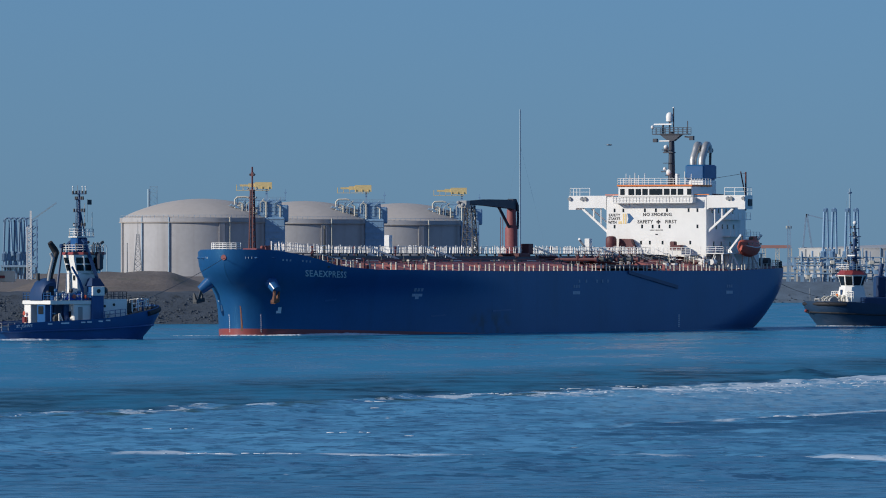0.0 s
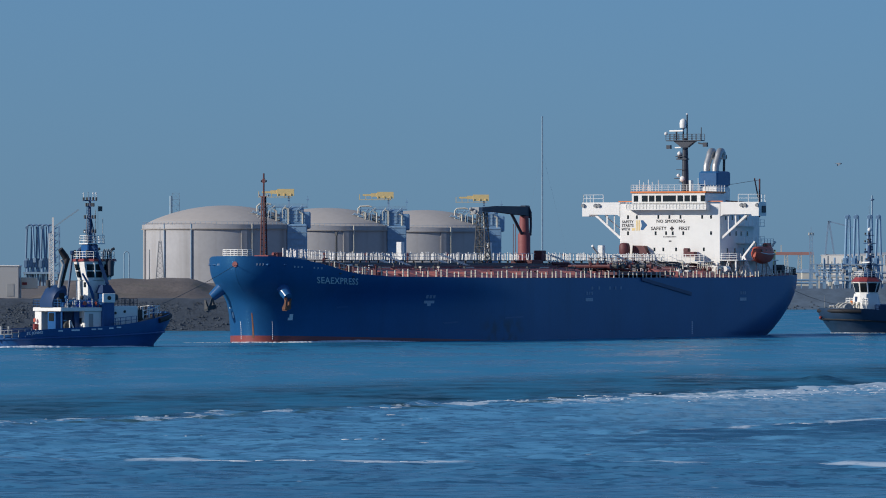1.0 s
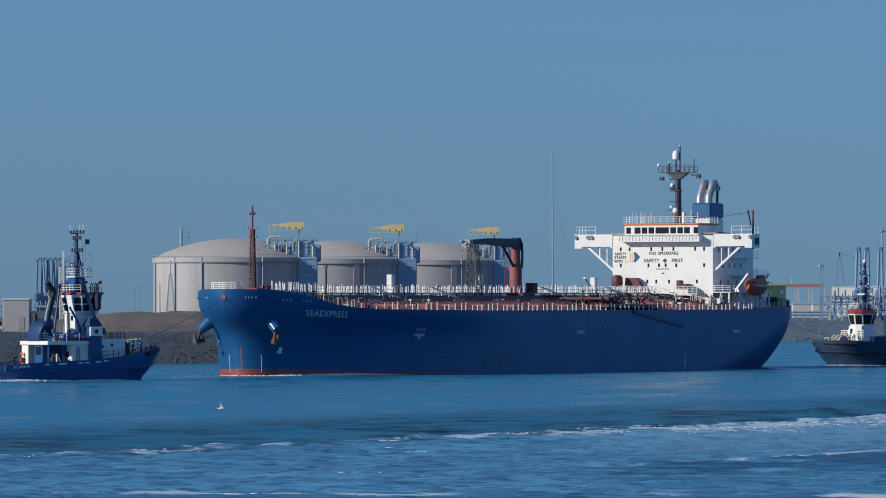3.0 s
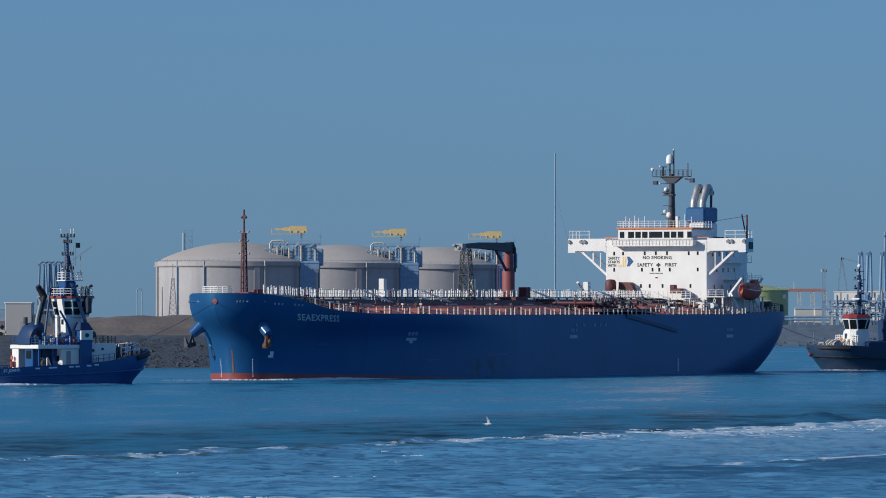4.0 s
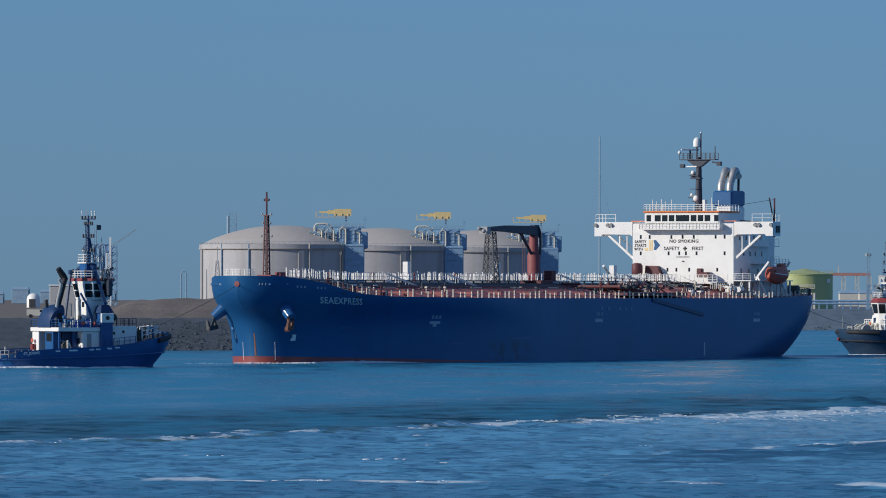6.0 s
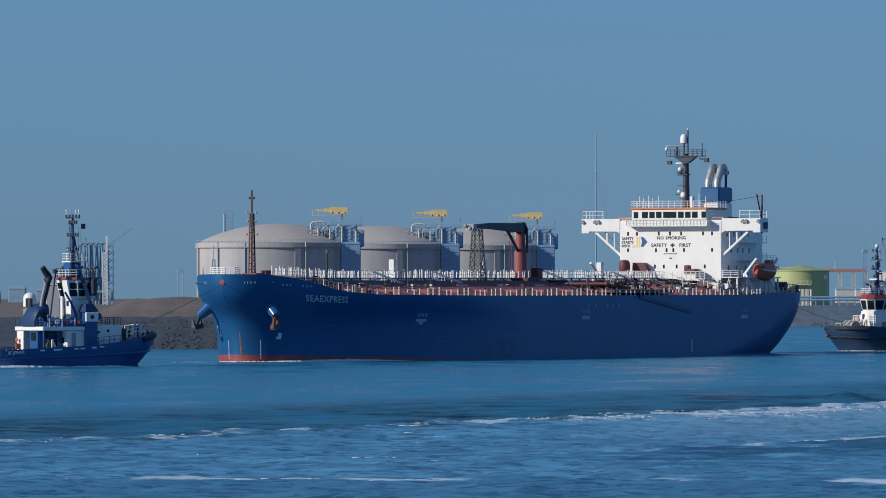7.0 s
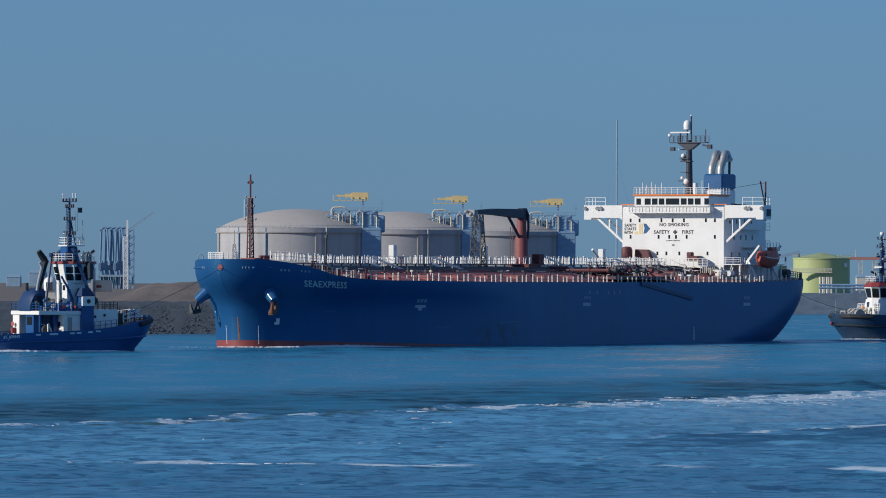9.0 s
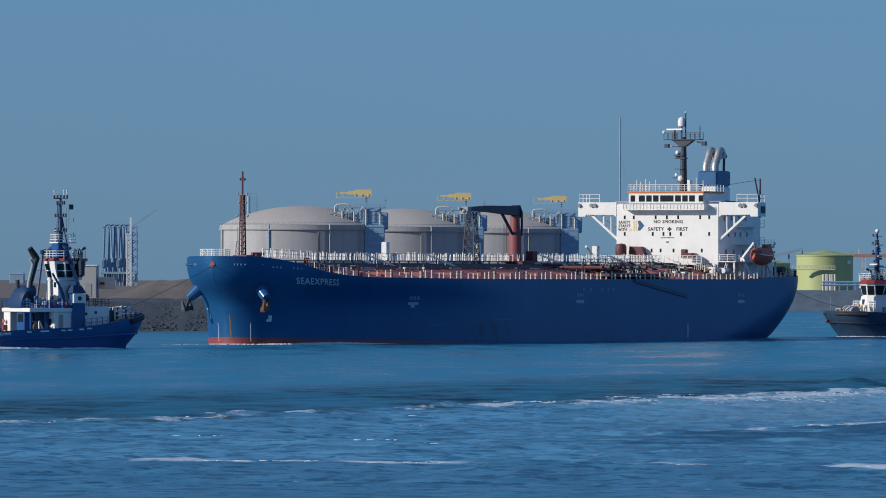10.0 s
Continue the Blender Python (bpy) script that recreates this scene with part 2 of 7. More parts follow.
    second = op("MULTIPLY", op("MULTIPLY", ramp(op("ABSOLUTE", inner), 0.6, 3.2, 1.0, 0.0), ramp(X, 9.0, 22.0)), ramp(tex(0.8, 0.2, 4.0, 25.0, 0.65), 0.38, 0.56, 0.05, 0.85))
    tide = op("ADD", tide, second)
    wash = op("MULTIPLY", op("MULTIPLY", op("MULTIPLY", ramp(X, 4.0, 24.0), ramp(d, 0.0, -10.0)), ramp(inner, -2.0, 60.0, 0.25, 1.0)), ramp(inner, -1.0, 3.0))
    wash = op("MULTIPLY", wash, ramp(tex(0.9, 0.06, 5.0, 27.0, 0.7), 0.36, 0.64, 0.18, 0.72))
    foam = op("MINIMUM", op("ADD", tide, op("ADD", streak, op("MULTIPLY", caps, 0.55))), 0.9)
    nt.links.new(water, b.inputs["Base Color"])
    nt.links.new(ramp(streaks, 0.35, 0.65, 0.17, 0.27), b.inputs["Roughness"])

    def matt(colour):
        n = nt.nodes.new("ShaderNodeBsdfDiffuse")
        if isinstance(colour, tuple):
            n.inputs[0].default_value = (*colour, 1)
        else:
            nt.links.new(colour, n.inputs[0])
        return n.outputs[0]

    def over(f, a, c):
        n = nt.nodes.new("ShaderNodeMixShader")
        put(n.inputs[0], f)
        nt.links.new(a, n.inputs[1])
        nt.links.new(c, n.inputs[2])
        return n.outputs[0]

    # dim band beyond the line: wave faces mirror less sky, painted matt
    dim_band = op("MULTIPLY", op("MULTIPLY", beyond, ramp(streaks, 0.36, 0.62, 1.0, 0.45)), ramp(tex(0.03, 0.01, 2.0, 15.0), 0.3, 0.55, 0.5, 0.95))
    dim_band = op("MULTIPLY", dim_band, ramp(tex(0.22, 0.09, 5.0, 71.0, 0.65), 0.4, 0.6, 0.55, 1.1))
    # paler sky sheen on the near water, painted as matt patches
    sky_sheen = op("MULTIPLY", ramp(d, 4.0, -6.0), ramp(tex(0.26, 0.2, 5.0, 17.0, 0.6), 0.43, 0.57, 0.25, 0.82))
    sky_sheen = op("MULTIPLY", sky_sheen, ramp(tex(0.045, 0.013, 3.0, 21.0), 0.38, 0.6, 0.65, 1.12))
    sky_sheen = op("MULTIPLY", sky_sheen, ramp(dn, -6.0, 3.0, 0.45, 1.0))
    # dark ripple faces, drawn as dashes and patches of colour
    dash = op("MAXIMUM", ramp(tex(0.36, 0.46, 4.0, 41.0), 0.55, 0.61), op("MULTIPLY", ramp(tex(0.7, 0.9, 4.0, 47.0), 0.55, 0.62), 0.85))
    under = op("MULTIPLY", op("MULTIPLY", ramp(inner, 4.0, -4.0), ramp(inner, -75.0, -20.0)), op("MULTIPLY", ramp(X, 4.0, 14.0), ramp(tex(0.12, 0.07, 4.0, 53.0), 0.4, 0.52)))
    sky_sheen = op("MULTIPLY", sky_sheen, op("MULTIPLY", op("MULTIPLY_ADD", dash, -0.75, 1.0), op("MULTIPLY_ADD", under, -0.85, 1.0)))
    sky_sheen = op("MINIMUM", op("ADD", sky_sheen, op("MULTIPLY", op("MULTIPLY", broad, ramp(op("ABSOLUTE", op("ADD", d, 55.0)), 25.0, 75.0, 1.0, 0.0)), ramp(fine, 0.35, 0.6, 0.15, 0.5))), 0.8)
    # matt blue streaks paint the sky's sheen on the open water
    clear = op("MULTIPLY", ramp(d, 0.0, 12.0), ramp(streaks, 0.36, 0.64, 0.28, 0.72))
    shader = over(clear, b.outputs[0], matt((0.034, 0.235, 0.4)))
    # flat blue painted where chop would mirror less of the sky
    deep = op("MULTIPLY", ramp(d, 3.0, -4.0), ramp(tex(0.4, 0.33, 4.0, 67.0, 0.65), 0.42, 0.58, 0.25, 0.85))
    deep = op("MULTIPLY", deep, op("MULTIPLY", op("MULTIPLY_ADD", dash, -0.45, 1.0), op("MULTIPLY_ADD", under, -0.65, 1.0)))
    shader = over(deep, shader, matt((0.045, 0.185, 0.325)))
    shader = over(sky_sheen, shader, matt((0.122, 0.35, 0.55)))
    # the dark ripple faces again, laid over as a painted matt layer
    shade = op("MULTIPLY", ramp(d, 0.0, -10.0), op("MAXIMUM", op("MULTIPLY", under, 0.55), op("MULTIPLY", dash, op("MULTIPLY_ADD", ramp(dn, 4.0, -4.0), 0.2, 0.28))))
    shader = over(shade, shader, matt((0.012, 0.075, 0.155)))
    shader = over(wash, shader, matt((0.2, 0.34, 0.46)))
    shader = over(dim_band, shader, matt((0.012, 0.052, 0.09)))
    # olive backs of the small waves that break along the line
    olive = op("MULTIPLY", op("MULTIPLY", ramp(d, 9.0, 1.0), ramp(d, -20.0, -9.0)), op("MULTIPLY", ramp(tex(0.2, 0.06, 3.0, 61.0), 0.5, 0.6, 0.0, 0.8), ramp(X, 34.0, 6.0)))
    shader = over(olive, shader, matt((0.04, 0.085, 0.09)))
    shader = over(foam, shader, matt((0.58, 0.67, 0.73)))
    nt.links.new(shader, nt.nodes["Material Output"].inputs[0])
    # ripples
    h = op("MULTIPLY_ADD", tex(0.25, 0.075, 4.0, 6.0), 2.2, op("ADD", tex(0.9, 0.3, 4.0, 8.0), foam))
    bp = nt.nodes.new("ShaderNodeBump")
    bp.inputs["Strength"].default_value, bp.inputs["Distance"].default_value = 0.55, 0.25
    nt.links.new(h, bp.inputs["Height"])
    nt.links.new(bp.outputs[0], b.inputs["Normal"])
    return m


WATER = water_material()


def foam_line(x):
    """Distance of the tide line from the camera, along x."""
    return 628.0 + 2.65 * x + 4.0 * math.sin(x * 0.13) + 2.0 * math.sin(x * 0.31 + 1)


def make_water():
    def steps(*runs):
        out = []
        for a, b, s in runs:
            out += list(np.arange(a, b, s))
        return out + [runs[-1][1]]
    xs = steps((-2400, -300, 300), (-300, -80, 20), (-80, 80, 0.7), (80, 300, 20), (300, 2400, 300))
    ys = steps((-600, 300, 100), (300, 380, 4), (380, 820, 0.9), (820, 1450, 3.0), (1450, 2500, 150))
    v = []
    for y in ys:
        for x in xs:
            z = 0.0
            if abs(x) < 90 and 380 < y < 1300:
                d = y - foam_line(x)
                rough = 1.0 if d < 0 else max(0.12, 0.45 * math.exp(-d / 25))
                fade = min(1, (y - 380) / 10)
                z = fade * (rough * 0.30 * noise.fractal((x * 0.10, y * 0.22, 3.0), 1.0, 2.0, 4)
                            + rough * 0.12 * noise.noise((x * 0.5, y * 0.6, 7.0)) + 0.26 * math.exp(-(d / 4.0) ** 2) * (0.6 + noise.noise((x * 0.15, 0.0, 2.0)))
                            + 0.75 * math.exp(-((x - 34) / 2.2) ** 2 - ((y - 748) / 6.0) ** 2))
            v.append((x, y, z))
    nx = len(xs)
    f = [(j * nx + i, j * nx + i + 1, (j + 1) * nx + i + 1, (j + 1) * nx + i) for j in range(len(ys) - 1) for i in range(nx - 1)]
    me = bpy.data.meshes.new("water")
    me.from_pydata(v, [], f)
    me.polygons.foreach_set("use_smooth", [True] * len(me.polygons))
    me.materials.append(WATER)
    return tagged(new("water", me), "rippled blue-green harbour water with a tide line", "water", kind="structure")


WATER_OB = make_water()


# ---- land ----
def shore(x):
    """Distance of the far water's edge from the camera, along x."""
    return 1395.0 + 0.25 * (x + 60) if x < 10 else 1395 + 17.5 + min(1, (x - 10) / 40) * 760


def make_land():
    """One sheet from the stone foot over the bank to the horizon."""
    xs = list(np.arange(-2600, -160, 80)) + list(np.arange(-160, 200, 1.5)) + list(np.arange(200, 2700, 80))
    prof = [(-12, -3.0), (0, 0.0), (3, 1.0), (9, 3.0), (16, 5.2), (20, 5.7), (25, 5.8), (31, 7.0), (38, 8.4), (46, 8.9), (60, 8.6), (90, 6.5), (150, 5.0), (600, 5.0), (3400, 5.0)]
    v, f = [], []
    for x in xs:
        y0 = shore(x)
        for k, (d, z) in enumerate(prof):
            if 5 < k < 12:
                if x < 10:
                    z += 0.9 * noise.noise((x * 0.05, d * 0.05, 1)) + 0.4 * noise.noise((x * 0.25, d * 0.2, 4))
                    z -= 2.2 * max(0.0, min(1.0, (x + 50) / 8)) * (1 if k > 6 else 0)
                    z = 5.6 + (z - 5.6) * max(0.0, min(1.0, (x + 79) / 8))  # the bank runs out to the west
                else:
                    z = min(z, 5.5) + 0.3 * noise.noise((x * 0.2, d * 0.1, 4))
            elif 0 < k <= 5:
                z += 0.25 * noise.noise((x * 0.6, d * 0.7, 2))
            v.append((x, min(y0 + d, 4950), z))
    n = len(prof)
    for i in range(len(xs) - 1):
        for k in range(n - 1):
            f.append((i * n + k, (i + 1) * n + k, (i + 1) * n + k + 1, i * n + k + 1))
    me = bpy.data.meshes.new("ground")
    me.from_pydata(v, [], f)
    me.materials.append(SAND)
    me.materials.append(STONE)
    me.materials.append(HAZESTONE)
    # index 2: east of x = 10 the ground wears the haze-tinted stone
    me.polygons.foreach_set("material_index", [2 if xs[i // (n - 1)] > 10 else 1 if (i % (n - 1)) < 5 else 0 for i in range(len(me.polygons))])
    me.polygons.foreach_set("use_smooth", [True] * len(me.polygons))
    return tagged(new("ground", me), "sandy grass bank above a dark stone revetment", "ground", kind="structure")


GROUND = make_land()


def make_boulders():
    """Armour stones at the foot of the revetment."""
    rb = random.Random(17)
    meshes = []
    for k in range(6):
        b = Build().ball((0, 0, 0), 0.7, 7, 4, (rb.uniform(0.9, 1.4), rb.uniform(0.8, 1.2), rb.uniform(0.6, 0.9)))
        b.v = [(x * rb.uniform(0.75, 1.2), y * rb.uniform(0.75, 1.2), z * rb.uniform(0.75, 1.2)) for x, y, z in b.v]
        meshes.append(b.mesh("boulder", STONE, 40))
    for k in range(300):
        x = rb.uniform(-82, -22) if k < 210 else rb.uniform(78, 150)
        d = abs(rb.gauss(0, 4.5)) if k < 210 else abs(rb.gauss(0, 3))
        z = float(np.interp(d, [0, 3, 9, 16], [0.0, 1.0, 3.0, 5.2]))
        o = new("boulder", meshes[k % 6])
        o.parent = GROUND
        o.matrix_basis = pose(x, shore(x) + d, z + 0.05, rb.uniform(-30, 30), rb.uniform(-30, 30), rb.uniform(0, 360))
        o.scale = [rb.uniform(0.22, 0.5)] * 3


make_boulders()


def make_rubble():
    """Smaller stones that cover the slope between the boulders and up to the berm."""
    rb = random.Random(41)
    for material, count, lo, hi in ((STONE, 4200, -84, -18),):
        b = Build()
        for _ in range(count):
            x, d = rb.uniform(lo, hi), rb.uniform(-0.5, 15.5)
            z = float(np.interp(d, [0, 3, 9, 16], [0.0, 1.0, 3.0, 5.2]))
            r = rb.uniform(0.1, 0.26)
            n0 = [(rb.uniform(0.7, 1.3), rb.uniform(0.7, 1.3)) for _ in range(5)]
            y = shore(x) + d
            low = [(x + 1.5 * r * k * math.cos(i * 1.2566), y + r * k * math.sin(i * 1.2566), z - 0.15) for i, (k, _) in enumerate(n0)]
            top = [(x + r * q * math.cos(i * 1.2566 + 0.3), y + 0.6 * r * q * math.sin(i * 1.2566 + 0.3), z + r * rb.uniform(0.05, 0.3)) for i, (_, q) in enumerate(n0)]
            b.loft([low, top])
        tagged(new("rubble", b.mesh("rubble", material)), "loose grey armour stones on the bank's foot", "stones", kind="stuff")


make_rubble()


def make_near_shore():
    """The grassy sea wall on which the camera stands."""
    prof = [(-600, 8.6), (-30, 8.8), (6, 8.8), (12, 7.6), (40, 1.2), (52, -1.5)]
    xs = list(np.arange(-900, 901, 60))
    v = [(x, d + (1.5 * noise.noise((x * 0.02, d * 0.1, 5.0)) if d > 0 else 0), z) for x in xs for d, z in prof]
    n = len(prof)
    f = [(i * n + k, (i + 1) * n + k, (i + 1) * n + k + 1, i * n + k + 1) for i in range(len(xs) - 1) for k in range(n - 1)]
    me = bpy.data.meshes.new("near_shore")
    me.from_pydata(v, [], f)
    me.materials.append(SAND)
    return tagged(new("near_shore", me), "plain sea wall on the near shore", "ground", kind="structure")


make_near_shore()


# ---- storage tanks on the far side ----
def storage_tank(x, y):
    t = thing("storage_tank", "large domed concrete gas storage tank with a rooftop pipe platform", "storage tank", pose(x, y, 5.0), "gas storage tanks")
    R, H = 38.2, 27.3
    b = Build().lathe(0, 0, [(R, 0), (R, H - 2.0), (R + 0.5, H - 1.9), (R + 0.5, H)], 96)
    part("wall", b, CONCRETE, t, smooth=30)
    Rs = (R * R + 9.1 ** 2) / (2 * 9.1)
    prof = [(R - 0.6, H + 0.02)]
    for k in range(1, 13):
        a = math.asin((R - 1.2) / Rs) * (1 - k / 12.5)
        prof.append((Rs * math.sin(a), H + 9.1 - Rs * (1 - math.cos(a))))
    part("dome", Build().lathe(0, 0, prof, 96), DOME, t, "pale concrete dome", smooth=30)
    b = Build()
    for i in range(96):
        a = i * math.tau / 96
        p = (R * math.cos(a), R * math.sin(a), H)
        q = (R * math.cos(a + math.tau / 96), R * math.sin(a + math.tau / 96), H)
        b.beam(p, (p[0], p[1], H + 1.2), 0.15).beam((p[0], p[1], H + 1.2), (q[0], q[1], H + 1.2), 0.12)
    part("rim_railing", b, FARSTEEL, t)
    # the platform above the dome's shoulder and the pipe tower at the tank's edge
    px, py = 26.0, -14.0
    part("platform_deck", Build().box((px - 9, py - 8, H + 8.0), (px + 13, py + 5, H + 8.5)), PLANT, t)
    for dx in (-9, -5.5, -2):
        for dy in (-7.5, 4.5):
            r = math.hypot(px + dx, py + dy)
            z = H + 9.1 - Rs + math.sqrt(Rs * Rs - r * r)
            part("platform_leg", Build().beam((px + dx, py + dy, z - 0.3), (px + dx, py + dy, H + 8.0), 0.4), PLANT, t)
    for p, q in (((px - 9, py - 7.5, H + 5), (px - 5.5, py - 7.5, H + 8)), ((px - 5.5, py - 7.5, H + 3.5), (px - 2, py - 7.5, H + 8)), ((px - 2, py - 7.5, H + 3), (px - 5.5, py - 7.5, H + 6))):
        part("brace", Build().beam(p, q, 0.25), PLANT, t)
    part("machine_house", Build().soft((px + 0.5, py - 9, H + 0.2), (px + 11.5, py + 3, H + 7.9), 0.3), PLANT, t, "machine house tinted blue with haze")
    # tower widened to hide the wall's dark gap; its blue carries haze
    tower = part("pipe_tower", Build().soft((px + 4.0, py - 10.6, 0), (px + 13.2, py - 2, H + 0.2), 0.3).soft((px + 9.5, py - 8.8, H - 2), (px + 14.8, py - 1, H + 6.0), 0.5), PLANT, t, "pipe tower tinted blue with haze")
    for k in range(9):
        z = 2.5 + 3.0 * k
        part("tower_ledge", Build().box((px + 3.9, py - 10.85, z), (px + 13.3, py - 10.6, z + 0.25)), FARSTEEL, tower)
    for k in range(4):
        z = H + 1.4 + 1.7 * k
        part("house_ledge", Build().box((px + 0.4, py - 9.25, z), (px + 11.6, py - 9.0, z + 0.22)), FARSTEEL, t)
    for dx, z0, z1 in ((-6.5, 1.5, 6.6), (-1.0, 1.0, 6.4), (4.6, -0.5, 7.2), (11.2, -3.0, 5.2)):
        part("riser_pipe", Build().path([(px + dx, py - 9.6, H + z0), (px + dx, py - 9.6, H + z1), (px + dx - 1.6, py - 9.6, H + z1 + 0.7)], 0.4, 8), CREAM, t, "pale riser pipe")
    part("shoulder_pipe", Build().path([(px - 10, py - 8, H + 2.5), (px - 10, py - 8, H + 8.6), (px - 9, py - 8, H + 9.6), (px - 5, py - 8, H + 9.8), (px - 3.6, py - 8, H + 9.4)], 0.42, 8), CREAM, t, "pale pipe loop")
    part("platform_railing", Build().rail([(px - 9, py - 8, H + 8.5), (px + 13, py - 8, H + 8.5)], 1.2, 1.8, 0.07), FARSTEEL, t)
    part("aerial_post", Build().beam((px + 13.4, py, H + 8), (px + 13.4, py, H + 13.5), 0.25).box((px + 12.8, py - 0.2, H + 11.4), (px + 14.0, py + 0.2, H + 12.0)), PLANT, t)
    # vertical pipes and a ring of wind girders on the wall
    for a in (-2.35, -1.95, -1.2, -0.62):
        part("wall_pipe", Build().tube(((R + 0.5) * math.cos(a), (R + 0.5) * math.sin(a), 0.5), ((R + 0.5) * math.cos(a), (R + 0.5) * math.sin(a), H + 0.3), 0.32, 8), CREAM if a > -1.3 else FARSTEEL, t)
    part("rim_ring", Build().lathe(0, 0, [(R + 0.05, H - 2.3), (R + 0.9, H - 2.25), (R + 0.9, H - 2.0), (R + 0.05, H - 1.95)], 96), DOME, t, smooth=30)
    rp = random.Random(3)
    for k in range(26):
        x = px + rp.uniform(-13, 0)
        r = math.hypot(x, py - 8)
        z = H + 9.1 - Rs + math.sqrt(Rs * Rs - r * r) + rp.uniform(-0.2, 1.0)
        w, h = rp.uniform(0.4, 1.8), rp.uniform(0.4, 1.2)
        part("pipe_bundle", Build().soft((x, py - 8.6, z), (x + w, py - 7.6, z + h), 0.1), rp.choice((PLANT, FARSTEEL, FARSTEEL, CREAM)), t)
    for k in range(7):
        x = px + rp.uniform(-9, 9)
        part("platform_pipe", Build().path([(x, py - 9.4, H + rp.uniform(1, 3)), (x, py - 9.4, H + rp.uniform(5, 8)), (x + rp.uniform(1, 4), py - 9.4, H + 8.9)], 0.18, 6), rp.choice((CREAM, FARSTEEL, PLANT)), t)
    # the buttress on the wall
    for a in (-1.3, -2.87):
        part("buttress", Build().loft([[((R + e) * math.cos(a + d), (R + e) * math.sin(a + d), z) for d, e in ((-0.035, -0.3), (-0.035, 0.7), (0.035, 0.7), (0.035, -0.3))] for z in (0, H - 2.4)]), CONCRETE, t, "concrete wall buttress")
    # the yellow gantry crane on top
    g = Build().box((px - 1, py - 1.6, H + 13.5), (px + 7, py + 1.6, H + 16.7)).box((px - 8, py - 1.2, H + 14.7), (px - 4, py + 1.2, H + 15.6)).box((px - 4, py - 1.3, H + 14.4), (px - 1, py + 1.3, H + 16.1))
    part("crane_house", g, YELLOW, t, "yellow hoist housing")
    b = Build()
    for s in (-1.8, 1.8):
        b.beam((px - 9.5, py + s, H + 12.9), (px + 6, py + s, H + 12.9), 0.22).beam((px - 9.5, py + s, H + 12.7), (px - 9.5, py + s, H + 15.5), 0.3)
        for k in range(6):
            b.beam((px - 9.5 + 3 * k, py + s, H + 12.7), (px - 9.5 + 3 * k, py + s, H + 14.6), 0.22)
    part("crane_beam", b, YELLOW, t)
    part("crane_post", Build().beam((px + 4.5, py, H + 8.6), (px + 4.5, py, H + 13.5), 0.9), FARSTEEL, t)
    return t


TANKS = [(-113.0, 3712), (-67.7, 3850), (-21.1, 3985)]
for tx, ty in TANKS:
    storage_tank(tx, ty)


# ---- the tanker: u metres aft of the bow, v to port, w up ----
TH = 63.73
SHIP = thing("oil_tanker", "blue-hulled oil tanker with white bridge house and red deck", "ship")


def S(u, v, w):
    return (-u, v, w)


def deck_w(u):
    return float(np.interp(u, [0, 3, 6, 8, 10, 12, 14, 17, 24, 60, 145, 170, 182], [12.75, 12.7, 12.35, 12.0, 11.6, 11.15, 10.6, 10.15, 9.75, 9.5, 9.5, 9.95, 10.4]))


def hull_ends(w):
    """Stem, stern and the lengths of the curved ends at height w."""
    k = min(1, max(0, w / 9.7))
    q = float(np.interp(w, [0, 2, 4, 5, 6, 7, 8, 9, 10, 11, 12], [0, 0.02, 0.07, 0.12, 0.2, 0.36, 0.6, 0.82, 0.94, 0.99, 1]))
    a = math.sin(math.pi / 2 * k ** 0.8)
    return 5.2 * (1 - q), 178 + 3.9 * a, 66 - 13 * q, 43 + (19.2 - 43) * a


def half_breadth(u, w):
    stem, stern, bow_l, aft_l = hull_ends(w)
    b = 16.1
    if u < stem + bow_l:
        s = min(1, max(0, (stem + bow_l - u) / bow_l))
        b = min(b, 16.1 * math.sqrt(max(0, 1 - s * s)))
    if u > stern - aft_l:
        s = min(1, max(0, (u - stern + aft_l) / aft_l))
        b = min(b, 16.1 * math.sqrt(max(0, 1 - s * s)))
    return b


